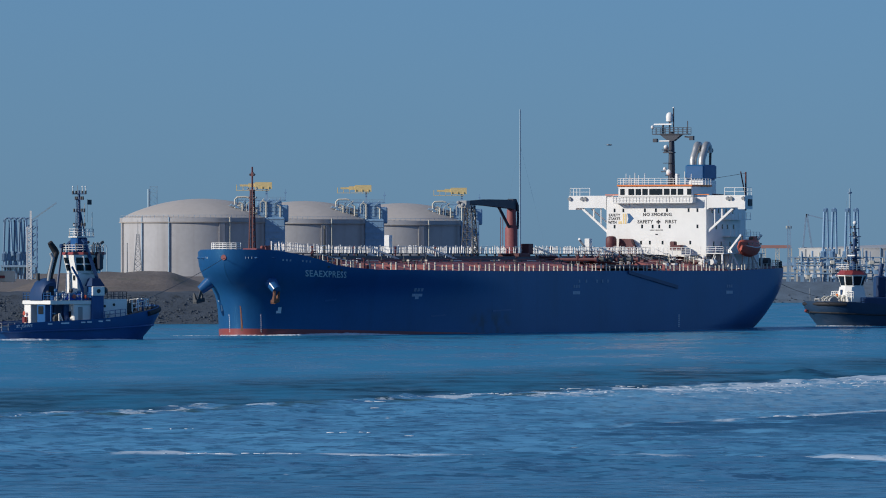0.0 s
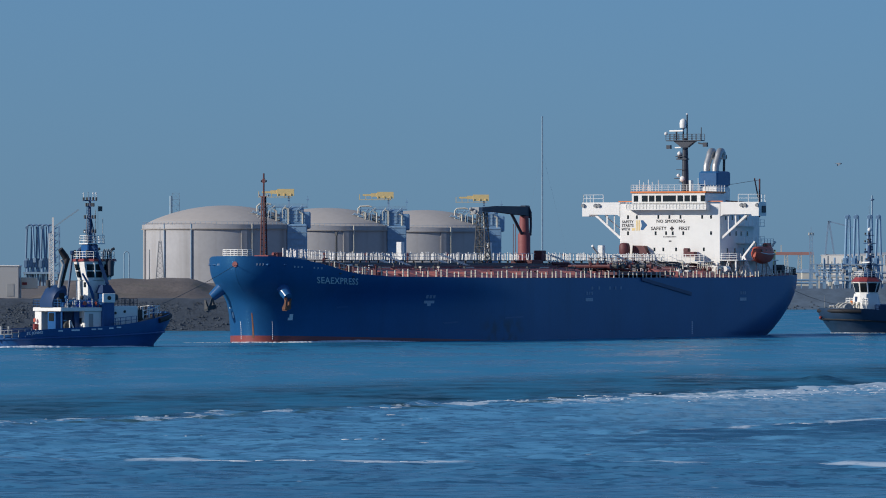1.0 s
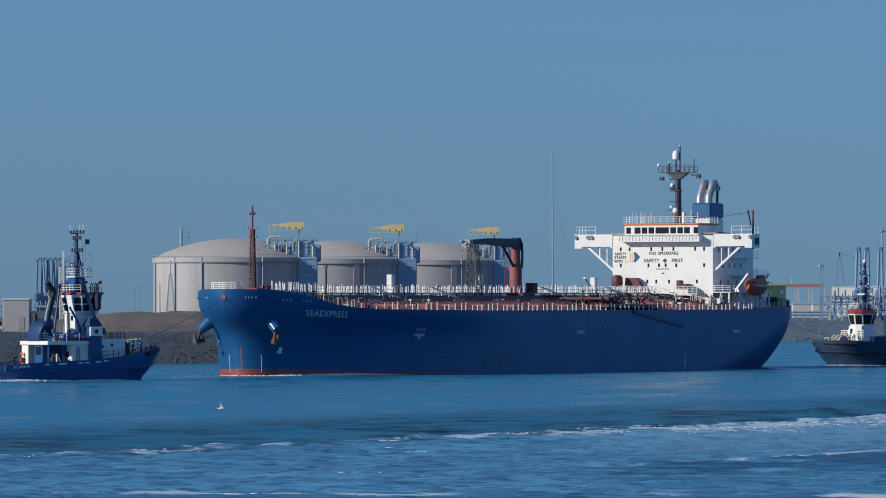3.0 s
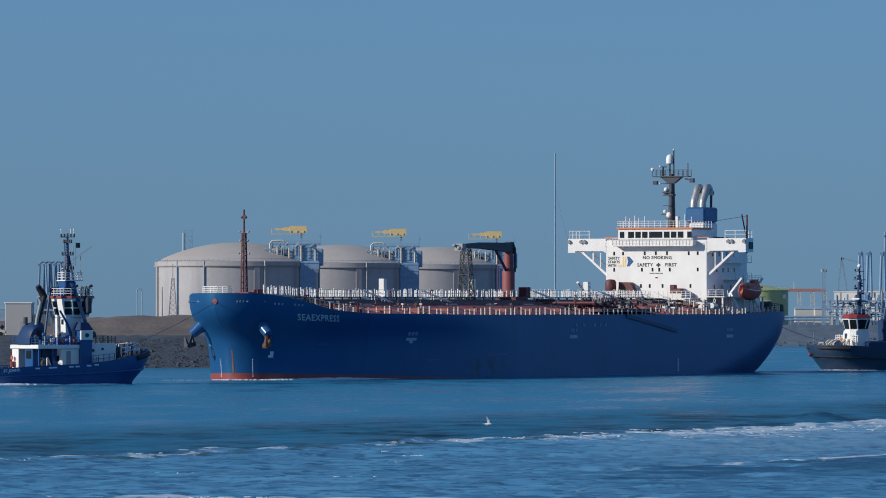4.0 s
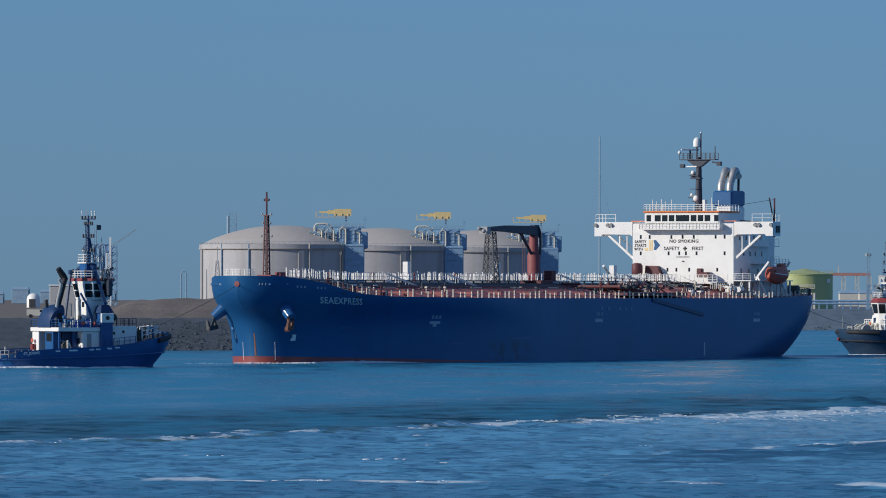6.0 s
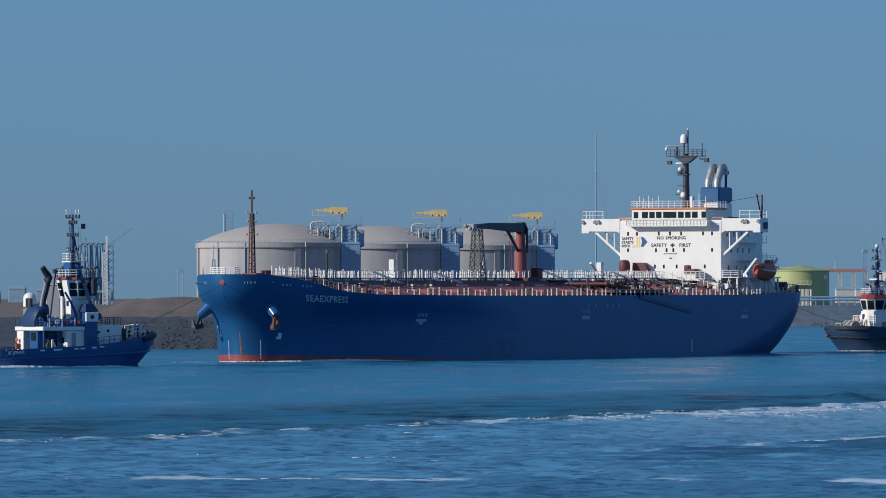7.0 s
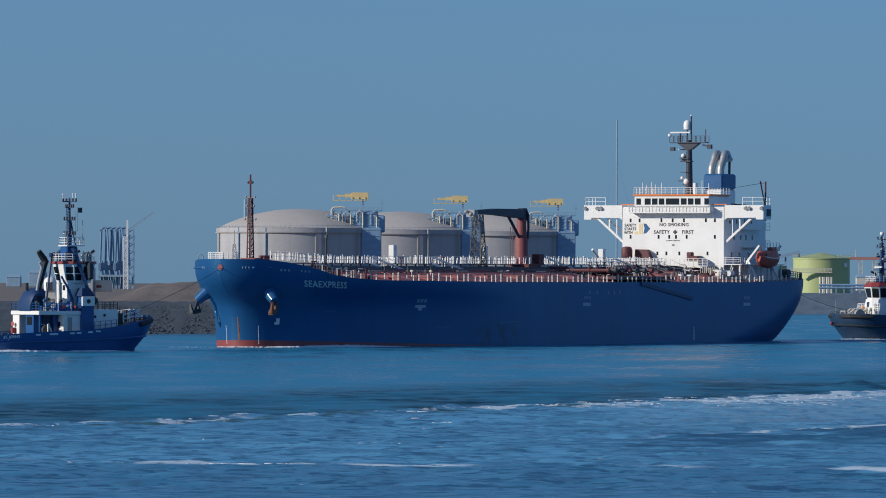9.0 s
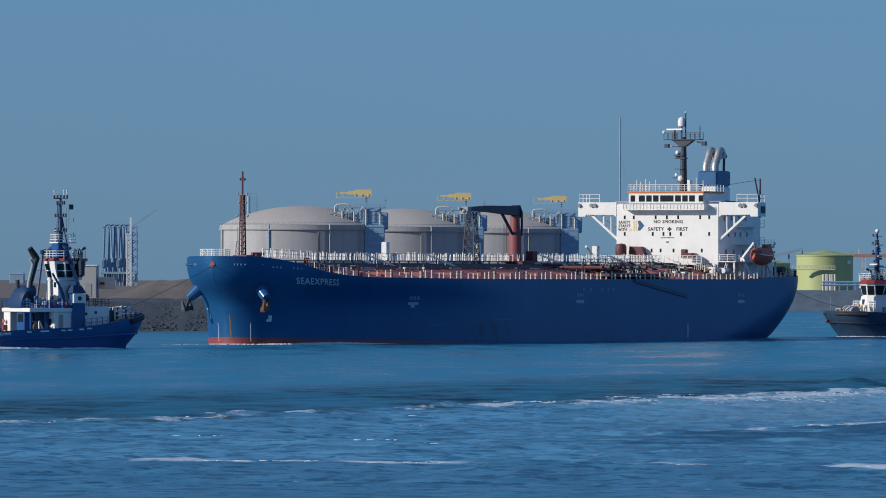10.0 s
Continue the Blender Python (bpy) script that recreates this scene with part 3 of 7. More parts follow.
def hull_paint():
    m = paint("hull_paint", (0.012, 0.079, 0.212), 0.42, vary=0.16, scale=0.12, fine=2.0, streak=0.35, dirt=(0.008, 0.046, 0.115), dirt_amount=0.4)
    nt, b = m.node_tree, m.node_tree.nodes["Principled BSDF"]
    b.inputs["Specular IOR Level"].default_value = 0.6
    b.inputs["Specular Tint"].default_value = (0.25, 0.72, 1.0, 1)
    old = b.inputs["Base Color"].links[0].from_socket
    tc, sep = nt.nodes.new("ShaderNodeTexCoord"), nt.nodes.new("ShaderNodeSeparateXYZ")
    nt.links.new(tc.outputs["Object"], sep.inputs[0])
    # antifouling below the boot line, which dips aft with the trim
    ma = nt.nodes.new("ShaderNodeMath")
    ma.operation, ma.inputs[1].default_value = "MULTIPLY_ADD", -0.02
    nt.links.new(sep.outputs[0], ma.inputs[0])
    nt.links.new(sep.outputs[2], ma.inputs[2])
    lt = nt.nodes.new("ShaderNodeMath")
    lt.operation, lt.inputs[1].default_value = "LESS_THAN", 1.15
    nt.links.new(ma.outputs[0], lt.inputs[0])
    mix = nt.nodes.new("ShaderNodeMix")
    mix.data_type = "RGBA"
    mix.inputs[7].default_value = (0.27, 0.06, 0.045, 1)
    nt.links.new(old, mix.inputs[6])
    nt.links.new(lt.outputs[0], mix.inputs[0])
    # a worn, sooty patch low on the side where tugs push

    def ramp(socket, a, c):
        n = nt.nodes.new("ShaderNodeMapRange")
        n.interpolation_type = "SMOOTHSTEP"
        n.inputs[1].default_value, n.inputs[2].default_value, n.inputs[3].default_value, n.inputs[4].default_value = a, c, 1.0, 0.0
        nt.links.new(socket, n.inputs[0])
        return n.outputs[0]

    def calc(kind, p, q):
        n = nt.nodes.new("ShaderNodeMath")
        n.operation = kind
        for socket, value in zip(n.inputs, (p, q)):
            if isinstance(value, float):
                socket.default_value = value
            else:
                nt.links.new(value, socket)
        return n.outputs[0]

    speck = nt.nodes.new("ShaderNodeTexNoise")
    speck.inputs["Scale"].default_value, speck.inputs["Detail"].default_value = 0.5, 6
    nt.links.new(tc.outputs["Object"], speck.inputs["Vector"])
    patch = calc("MULTIPLY", ramp(calc("ABSOLUTE", calc("ADD", sep.outputs[0], 57.5), 0.0), 2.5, 9.0), ramp(sep.outputs[2], 2.0, 4.4))
    patch = calc("MULTIPLY", calc("MULTIPLY", patch, ramp(speck.outputs[0], 0.68, 0.36)), 0.75)
    worn = nt.nodes.new("ShaderNodeMix")
    worn.data_type = "RGBA"
    worn.inputs[7].default_value = (0.03, 0.035, 0.05, 1)
    nt.links.new(patch, worn.inputs[0])
    nt.links.new(mix.outputs[2], worn.inputs[6])
    nt.links.new(worn.outputs[2], b.inputs["Base Color"])
    return m


HULL = hull_paint()


def make_hull():
    ns, levels = 110, [-2.5, 0, 0.5, 1, 2, 3, 4, 5, 5.5, 6, 6.5, 7, 7.4, 8, 8.5, 9.0, 9.5]
    nl = len(levels) + 1
    b = Build()
    grid = []
    for side in (1, -1):
        rows = []
        for k in range(nl):
            row = []
            for i in range(ns + 1):
                s = 0.5 - 0.5 * math.cos(math.pi * i / ns)
                w = levels[k] if k < len(levels) else 9.4
                for _ in range(3):
                    stem, stern, *_r = hull_ends(w)
                    u = stem + s * (stern - stem)
                    if k == len(levels):
                        w = deck_w(u)
                    elif levels[k] > 7:
                        w = 7 + (deck_w(u) - 7) * (levels[k] - 7) / 3.0
                row.append(S(u, side * half_breadth(u, w), w))
            rows.append(row)
        grid.append(rows)
        n0 = len(b.v)
        b.v += [p for row in rows for p in row]
        m = ns + 1
        b.f += [(n0 + k * m + i, n0 + k * m + i + 1, n0 + (k + 1) * m + i + 1, n0 + (k + 1) * m + i) for k in range(nl - 1) for i in range(ns)]
    me = bpy.data.meshes.new("hull")
    me.from_pydata(b.v, [], b.f)
    bm = bmesh.new()
    bm.from_mesh(me)
    bmesh.ops.remove_doubles(bm, verts=bm.verts, dist=0.002)
    bmesh.ops.recalc_face_normals(bm, faces=bm.faces)
    bm.to_mesh(me)
    bm.free()
    me.materials.append(HULL)
    me.polygons.foreach_set("use_smooth", [True] * len(me.polygons))
    me.set_sharp_from_angle(angle=radians(50))
    hull = new("hull", me)
    hull.parent = SHIP
    tagged(hull, "dark blue steel hull with red boot topping")
    # the deck, crowned towards the middle
    d = Build()
    us = [1.2 + i * (181.0 - 1.2) / 60 for i in range(61)]
    cols = [(-1, 0), (-0.93, 0.05), (-0.6, 0.8), (-0.3, 1.1), (0, 1.2), (0.3, 1.1), (0.6, 0.8), (0.93, 0.05), (1, 0)]
    for u in us:
        w = deck_w(u) - (0.75 if u < 12 else 0.08)
        crown = 1.0 if 16 < u < 150 else 0.15
        hb = half_breadth(u, w) - 0.06
        d.v += [S(u, c * hb, w + crown * h) for c, h in cols]
    n = len(cols)
    d.f += [(i * n + k, i * n + k + 1, (i + 1) * n + k + 1, (i + 1) * n + k) for i in range(60) for k in range(n - 1)]
    part("deck", d, RED, SHIP, "red oxide painted cambered deck")


make_hull()


def ship_text(name, body, size, place, parent, material, stretch=1.0, port=False):
    """Lettering as a thin mesh: on the house front, or wrapped on the port side."""
    cu = bpy.data.curves.new(name, "FONT")
    cu.body, cu.size, cu.align_x, cu.align_y, cu.resolution_u, cu.extrude = body, size, "CENTER", "CENTER", 2, 0.0
    cu.offset, cu.bevel_depth, cu.bevel_resolution = (0.02, 0.0, 0) if port else (0.0, 0.02, 0)
    cu.space_character = 1.08
    tmp = bpy.data.objects.new(name, cu)
    scene.collection.objects.link(tmp)
    me = bpy.data.meshes.new_from_object(tmp.evaluated_get(bpy.context.evaluated_depsgraph_get()))
    bpy.data.objects.remove(tmp)
    u0, v0, w0 = place
    for p in me.vertices:
        x, y = p.co.x * stretch, p.co.y
        if port:
            u, w = u0 + x, w0 + y - 0.032 * x
            u -= 1.15 * (half_breadth(u, w) - half_breadth(u, w0 - 0.032 * x))  # upright on the flare
            p.co = S(u, half_breadth(u, w) + 0.05, w)
        else:
            p.co = S(u0 - 0.02 - p.co.z, v0 + x, w0 + y)
    me.materials.clear()
    me.materials.append(material)
    ob = new(name, me)
    ob.parent = parent
    return ob


FU = 152.3            # the front of the bridge house


def make_house():
    wall = part("bridge_house", Build().soft(S(165.6, -9.1, 9.6), S(FU, 9.1, 21.6), 0.12), WHITE, SHIP, "white painted accommodation block")
    part("lower_house", Build().soft(S(168, -11.5, 9.6), S(FU + 2.5, 11.5, 12.4), 0.1), WHITE, SHIP)
    part("casing", Build().soft(S(176, -5.5, 9.7), S(165.6, 5.5, 20.0), 0.1), WHITE, SHIP, "white engine casing")
    # wings
    for s in (-1, 1):
        b = Build()
        ring = lambda v, z0: [S(FU - 0.01, s * v, z0), S(FU + 3.0, s * v, z0), S(FU + 3.0, s * v, 21.85), S(FU - 0.01, s * v, 21.85)]
        b.loft([ring(9.12, 19.5), ring(9.6, 19.8), ring(14.6, 19.85), ring(14.7, 19.55), ring(15.95, 19.55)])
        wing = part("bridge_wing", b, WHITE, SHIP, "white bridge wing with solid bulwark")
        part("wing_strut", Build().beam(S(FU + 0.5, s * 9.1, 15.9), S(FU + 0.5, s * 13.6, 19.7), 0.35), WHITE, wing)
        part("wing_post", Build().beam(S(FU + 0.5, s * 11.6, 18.0), S(FU + 0.5, s * 11.6, 19.8), 0.22), WHITE, wing)
        part("wing_railing", Build().rail([S(FU + 0.2, s * 15.8, 21.85), S(FU + 0.2, s * 12.2, 21.85)], 1.25, 1.8, 0.04, 2).rail([S(FU + 0.2, s * 15.8, 21.85), S(FU + 2.8, s * 15.8, 21.85)], 1.25, 1.3, 0.04, 2), WHITE, wing)
        part("wing_brace", Build().beam(S(FU + 2.6, s * 9.1, 16.6), S(FU + 2.6, s * 13.0, 19.7), 0.2).beam(S(FU + 0.5, s * 10.3, 17.0), S(FU + 0.5, s * 10.3, 19.8), 0.14), WHITE, wing)
        for dv in (12.9, 13.5, 15.7):
            part("wing_floodlight", Build().tube(S(FU - 0.35, s * dv, 21.3), S(FU - 0.02, s * dv, 21.4), 0.3, 10), GREY, wing)
        part("orange_edge", Build().box(S(FU + 0.3, s * 6.8, 21.9), S(FU + 0.1, s * 9.4, 22.05)), ORANGE, wing)
    # the shaded wing end with its dark navigation light box
    part("light_box", Build().box(S(FU + 2.6, 15.96, 20.1), S(FU + 1.2, 16.1, 21.2)), DARK, SHIP)
    # wheelhouse
    wh = part("wheelhouse", Build().soft(S(FU + 7, -6.65, 21.6), S(FU - 0.6, 6.65, 23.35), 0.08), WHITE, SHIP)
    part("roof_edge", Build().soft(S(FU + 7.1, -6.85, 23.35), S(FU - 0.8, 6.85, 23.62), 0.05), ORANGE, wh, "orange roof edge")
    x = -6.3
    for k, (w, gap) in enumerate(((0.95, 0.75), (1.25, 0.25), (1.15, 0.25), (1.15, 0.3), (2.75, 0.3), (1.2, 0.25), (1.15, 0.25), (1.2, 0.75), (0.9, 0))):
        part("window", Build().soft(S(FU - 0.56, x, 21.95), S(FU - 0.64, x + w * 0.87, 22.95), 0.06), GLASS, wh)
        x += (w + gap) * 0.87
    bal = part("bridge_front_walkway", Build().soft(S(FU, -7.2, 20.55), S(FU - 1.5, 7.2, 20.75), 0.04).box(S(FU - 1.38, -7.2, 20.75), S(FU - 1.48, 7.2, 21.55))
               .box(S(FU, -7.2, 20.75), S(FU - 1.45, -7.1, 21.55)).box(S(FU, 7.1, 20.75), S(FU - 1.45, 7.2, 21.55)), WHITE, SHIP)
    part("walkway_railing", Build().rail([S(FU - 1.53, -7.2, 20.75), S(FU - 1.53, 7.2, 20.75)], 1.1, 0.6, 0.025, 3), WHITE, bal)
    part("roof_railing", Build().rail([S(FU + 6.9, -6.7, 23.62), S(FU - 0.7, -6.7, 23.62), S(FU - 0.7, 6.7, 23.62), S(FU + 6.9, 6.7, 23.62)], 1.05, 1.1, 0.035, 3), WHITE, wh)
    for v, h in ((-6.2, 1.9), (-5.5, 1.6), (-4.6, 2.0), (-3.9, 1.6), (-2.8, 1.9), (4.4, 2.2), (5.6, 1.8)):
        part("whip_aerial", Build().beam(S(FU + 1.5, v, 23.6), S(FU + 1.5, v, 23.6 + h), 0.08), WHITE, wh)
    # windows of the decks
    for w, vs in ((19.42, (-7.6, -6.0, -2.1, -0.1, 1.9, 5.8, 7.4)), (16.76, (-7.6, -2.6, -0.7, 0.5, 2.4, 7.4)), (14.1, (-2.8, -1.2, 1.1, 6.1))):
        for v in vs:
            part("window", Build().soft(S(FU + 0.02, v - 0.17, w - 0.3), S(FU - 0.03, v + 0.17, w + 0.3), 0.05), GLASS, wall)
    for w, us in ((19.3, (154.4, 157, 160, 162.6)), (16.7, (156, 158.5, 160.5, 163)), (13.9, (155, 158, 161.5))):
        for u in us:
            part("window", Build().soft(S(u + 0.25, 9.08, w - 0.38), S(u - 0.25, 9.13, w + 0.38), 0.06), GLASS, wall)
    for w in (12.4, 15.2, 18.0):
        part("side_walkway", Build().box(S(166.8, 9.1, w - 0.12), S(154.5 + 4 * (w > 13), 10.6, w)).rail([S(166.7, 10.5, w), S(154.7 + 4 * (w > 13), 10.5, w)], 1.05, 1.5, 0.03, 2), WHITE, wall)
    ship_text("slogan", "NO SMOKING", 0.72, (FU, 0.15, 18.7), wall, LETTER, 1.08)
    ship_text("slogan", "SAFETY", 0.78, (FU, -2.05, 17.52), wall, LETTER, 1.03)
    ship_text("slogan", "FIRST", 0.78, (FU, 2.6, 17.52), wall, LETTER, 1.05)
    part("cross_mark", Build().box(S(FU, 0.0, 17.4), S(FU - 0.02, 0.72, 17.66)).box(S(FU - 0.022, 0.22, 17.2), S(FU - 0.024, 0.5, 17.86)), LETTER, wall)
    ship_text("slogan", "SAFETY", 0.62, (FU, -7.65, 18.62), wall, LETTER, 0.95)
    ship_text("slogan", "STARTS", 0.62, (FU, -7.65, 18.02), wall, LETTER, 0.95)
    ship_text("slogan", "WITH", 0.62, (FU, -8.0, 17.42), wall, LETTER, 0.9)
    part("logo_bar", Build().box(S(FU, -6.1, 17.2), S(FU - 0.02, -5.85, 18.9)), YELLOW, wall)
    part("logo_bar", Build().box(S(FU, -5.7, 17.2), S(FU - 0.02, -5.45, 18.9)), YELLOW, wall)
    part("logo_bar", Build().box(S(FU, -6.9, 17.2), S(FU - 0.02, -6.3, 17.62)), YELLOW, wall)
    part("logo_arrow", Build().loft([[S(FU - d, -5.3, 18.9), S(FU - d, -4.85, 18.9), S(FU - d, -4.1, 18.1), S(FU - d, -4.85, 17.3), S(FU - d, -5.3, 17.3), S(FU - d, -5.1, 18.1)] for d in (0.0, 0.02)]), BLUE, wall)
    note = Build().box(S(FU, -0.2, 15.35), S(FU - 0.02, 0.25, 15.55))
    for k in range(11):
        note.box(S(FU, -1.2 + 0.22 * k, 16.08), S(FU - 0.02, -1.06 + 0.22 * k, 16.24))
    part("small_notice", note, LETTER, wall)
    # funnel
    fu = part("funnel", Build().soft(S(172.6, -1.7, 19.9), S(167.4, 1.7, 24.6), 0.25), WHITE, SHIP, "white funnel base")
    part("funnel_top", Build().soft(S(172.64, -1.74, 24.6), S(167.36, 1.74, 27.1), 0.25), BLUE, fu, "blue funnel top")
    for v in (-0.75, 0.85):
        pts = [S(u, v, w) for u, w in ((168.5, 26.9), (168.5, 27.8), (168.7, 28.3), (169.4, 29.2), (169.6, 29.6), (169.9, 30.1), (170.3, 30.42), (170.8, 30.42), (171.2, 30.1), (171.35, 29.6), (171.35, 29.1))]
        part("exhaust_pipe", Build().path(pts, 0.6, 14), STEEL, fu, "bright bare steel exhaust bend", smooth=60)
    part("small_exhaust", Build().tube(S(171.5, 1.0, 27), S(171.6, 1.0, 29.3), 0.22).ball(S(171.7, 1.0, 29.5), 0.5, squash=(0.6, 1, 1)), DARK, fu)
    part("vent_housing", Build().soft(S(166.8, -3.2, 23.0), S(165.9, -2.4, 25.6), 0.06), WHITE, SHIP)
    # stores crane beside the funnel
    cr = part("stores_crane_post", Build().tube(S(173.5, 6.6, 19.5), S(173.5, 6.6, 25.9), 0.15), DARKRED, SHIP)
    part("stores_crane_jib", Build().beam(S(173.5, 6.6, 21.5), S(173.2, 5.8, 26.0), 0.16).beam(S(173.5, 6.6, 21.8), S(170.0, 2.0, 22.2), 0.2).beam(S(173.5, 6.6, 25.7), S(170.5, 2.6, 24.9), 0.06), DARKRED, cr)
    part("aft_platform", Build().box(S(174, 5.4, 14.6), S(165.7, 9.0, 14.8)).rail([S(174, 8.9, 14.8), S(165.7, 8.9, 14.8)], 1.1, 1.2, 0.035), WHITE, SHIP)
    # radar mast
    mu = 158.3
    mast = part("radar_mast", Build().tube(S(mu, 0, 23.6), S(mu, 0, 32.4), 0.62, 12, 0.42).tube(S(mu, 0.35, 32.4), S(mu, 0.35, 36.3), 0.12), MAST, SHIP, "dark steel radar mast")
    b = Build().loft([[S(mu + d, v, w) for v, w in ((-0.5, 30.9), (0.5, 30.9), (2.0, 32.0), (-2.0, 32.0))] for d in (-0.5, 0.5)])
    b.box(S(mu + 0.7, -3.2, 31.95), S(mu - 0.7, 3.2, 32.1)).rail([S(mu - 0.7, -3.2, 32.1), S(mu - 0.7, 3.2, 32.1)], 1.0, 0.8, 0.035).rail([S(mu + 0.7, -3.2, 32.1), S(mu + 0.7, 3.2, 32.1)], 1.0, 0.8, 0.035)
    b.beam(S(mu, 2.4, 31.6), S(mu, 3.9, 31.4), 0.25).box(S(mu + 0.3, 3.3, 31.0), S(mu - 0.3, 4.0, 31.7)).box(S(mu + 0.3, -3.3, 30.7), S(mu - 0.3, -2.6, 31.3)).beam(S(mu, 2.9, 32), S(mu, 2.9, 34.2), 0.12)
    part("crosstree", b, MAST, mast)
    part("radome", Build().lathe(-mu, -0.35, [(0.2, 34.0), (0.6, 34.15), (0.64, 34.9), (0.52, 35.4), (0.2, 35.65)], 14), WHITE, mast, "white satellite dome", smooth=50)
    part("dome_post", Build().tube(S(mu, -0.35, 32.1), S(mu, -0.35, 34.1), 0.13), MAST, mast)
    for w, v, r in ((29.9, -0.9, 0.38), (26.3, -1.1, 0.3), (25.7, -0.3, 0.55)):
        part("mast_bracket", Build().box(S(mu + 0.4, v - 0.6, w - 0.55), S(mu - 0.6, 0.1, w - 0.4)), MAST, mast)
        part("small_radome", Build().ball(S(mu - 0.3, v, w), r), WHITE, mast, smooth=60)
    part("mast_step", Build().box(S(mu + 0.5, -1.3, 28.9), S(mu - 0.7, 0.5, 29.1)).box(S(mu + 0.5, -1.3, 27.2), S(mu - 0.7, 0.2, 27.3)).box(S(mu + 0.5, -1.2, 29.1), S(mu - 0.4, -0.8, 30.0)), MAST, mast)
    part("scanner_post", Build().tube(S(mu - 0.4, -1.4, 32.0), S(mu - 0.4, -1.4, 33.55), 0.16), MAST, mast)
    part("mast_light", Build().ball(S(mu, 0.35, 36.4), 0.16).ball(S(mu - 0.6, -3.2, 33.2), 0.3), WHITE, mast)


make_house()


BLUEDARK = paint("dark_blue_paint", (0.008, 0.042, 0.115), 0.5)
BOLSTER = paint("glossy_blue_paint", (0.02, 0.1, 0.25), 0.22, vary=0.1)
RUST = paint("rust_streak", (0.17, 0.075, 0.045), 0.8, vary=0.4, scale=2.0)


def on_hull(name, pts, material, parent=None):
    """A thin painted mark that follows the hull: corner pairs (u, w)."""
    b = Build()
    n = len(pts)
    for off in (0.0, 0.04):
        b.v += [S(u, s * (half_breadth(u, w) + off), w) for u, w, s in pts]
    b.f += [tuple(range(n)), tuple(range(n, 2 * n))] + [(i, (i + 1) % n, n + (i + 1) % n, n + i) for i in range(n)]
    return part(name, b, material, SHIP)


def make_deck_gear():
    # catwalk along the middle
    cat = part("catwalk", Build().box(S(149, -0.9, 12.1), S(17, 0.9, 12.22)), DARK, SHIP)
    for s in (-0.9, 0.9):
        rw = random.Random(31 + int(s * 10))
        lift = lambda u: 12.22 + 0.5 * max(0, min(1, (32 - u) / 15))
        b, u = Build(), 17.0
        while u < 148:
            h, z = rw.uniform(0.85, 1.3), lift(u)
            b.beam(S(u, s, z), S(u + rw.choice((0, 0, 0, 0.06, -0.06, 0.2)), s + rw.uniform(-0.05, 0.05), z + h), rw.choice((0.07, 0.1, 0.14)))
            u += rw.choice((0.45, 0.6, 0.8, 1.1, 1.5))
        for k in (0.55, 1.08):
            for u0, u1 in ((17, 32), (32, 148)):
                b.beam(S(u0, s, lift(u0) + k), S(u1, s, lift(u1) + k), 0.05)
        part("catwalk_railing", b, WHITE, cat)
    leg_mesh = Build().beam(S(0, 0, 10.3), S(0, 0, 12.1), 0.16).mesh("catwalk_leg", DARK)
    for k in range(44):
        for s in (-0.8, 0.8):
            o = new("catwalk_leg", leg_mesh)
            o.parent, o.location = cat, S(18 + k * 3, s, 0)
    # cargo pipes fore and aft
    for v, w, r, m in ((-3.2, 11.6, 0.3, DARK), (-2.3, 11.4, 0.26, DARKRED), (2.2, 11.5, 0.3, DARK), (3.1, 11.3, 0.25, DARK), (4.2, 11.2, 0.22, DARKRED), (5.2, 11.0, 0.18, GREY)):
        part("cargo_pipe", Build().tube(S(147, v, w), S(22, v, w), r, 10), m, SHIP, smooth=50)
    sm = Build().beam(S(0, -4, 11.0), S(0, 6, 10.75), 0.2).beam(S(0, 5.6, 10.2), S(0, 5.6, 11.2), 0.16).beam(S(0, 3.6, 10.2), S(0, 3.6, 11.3), 0.16).mesh("pipe_support", DARKRED)
    for k in range(34):
        o = new("pipe_support", sm)
        o.parent, o.location = SHIP, S(23 + k * 3.7, 0, 0)
    # stanchions along the deck's edge
    sm = Build().beam((0, 0, 0), (0, 0, 1.05), 0.16).mesh("stanchion", CREAM)
    for side in (1, -1):
        for k in range(87):
            u = 17 + k * 1.74
            o = new("stanchion", sm)
            o.scale = (1, 1, 0.8 + 0.45 * ((k * 37 + 11 * side) % 17) / 17)
            u += 0.28 * math.sin(k * 2.3 + side)
            o.parent, o.location = SHIP, S(u, side * (half_breadth(u, deck_w(u)) - 0.25), deck_w(u) - 0.1)
    for side in (1, -1):
        b = Build()
        for k in range(79):
            for z in (0.45, 0.88):
                u, q = 17 + k * 1.9, 17 + (k + 1) * 1.9
                b.beam(S(u, side * (half_breadth(u, deck_w(u)) - 0.25), deck_w(u) + z), S(q, side * (half_breadth(q, deck_w(q)) - 0.25), deck_w(q) + z), 0.035)
        part("side_wire", b, GREY, SHIP)
    # manifold and pipe clusters amidships
    rnd = random.Random(4)
    for k in range(7):
        u = 102 + k * 2.6
        part("manifold_pipe", Build().path([S(u, -12.5, 11.3), S(u, 12.5, 11.3)], 0.26, 8).tube(S(u, 12.5, 11.3), S(u, 12.9, 11.3), 0.42, 10), DARK if k % 3 else DARKRED, SHIP)
        part("manifold_valve", Build().lathe(-u, 9.5, [(0.3, 11.2), (0.35, 11.8), (0.08, 11.9), (0.08, 12.5), (0.4, 12.5), (0.4, 12.6)], 8), DARKRED, SHIP)
    part("drip_tray", Build().soft(S(122, 10.5, 9.9), S(100, 15.0, 10.4), 0.05), DARKRED, SHIP)
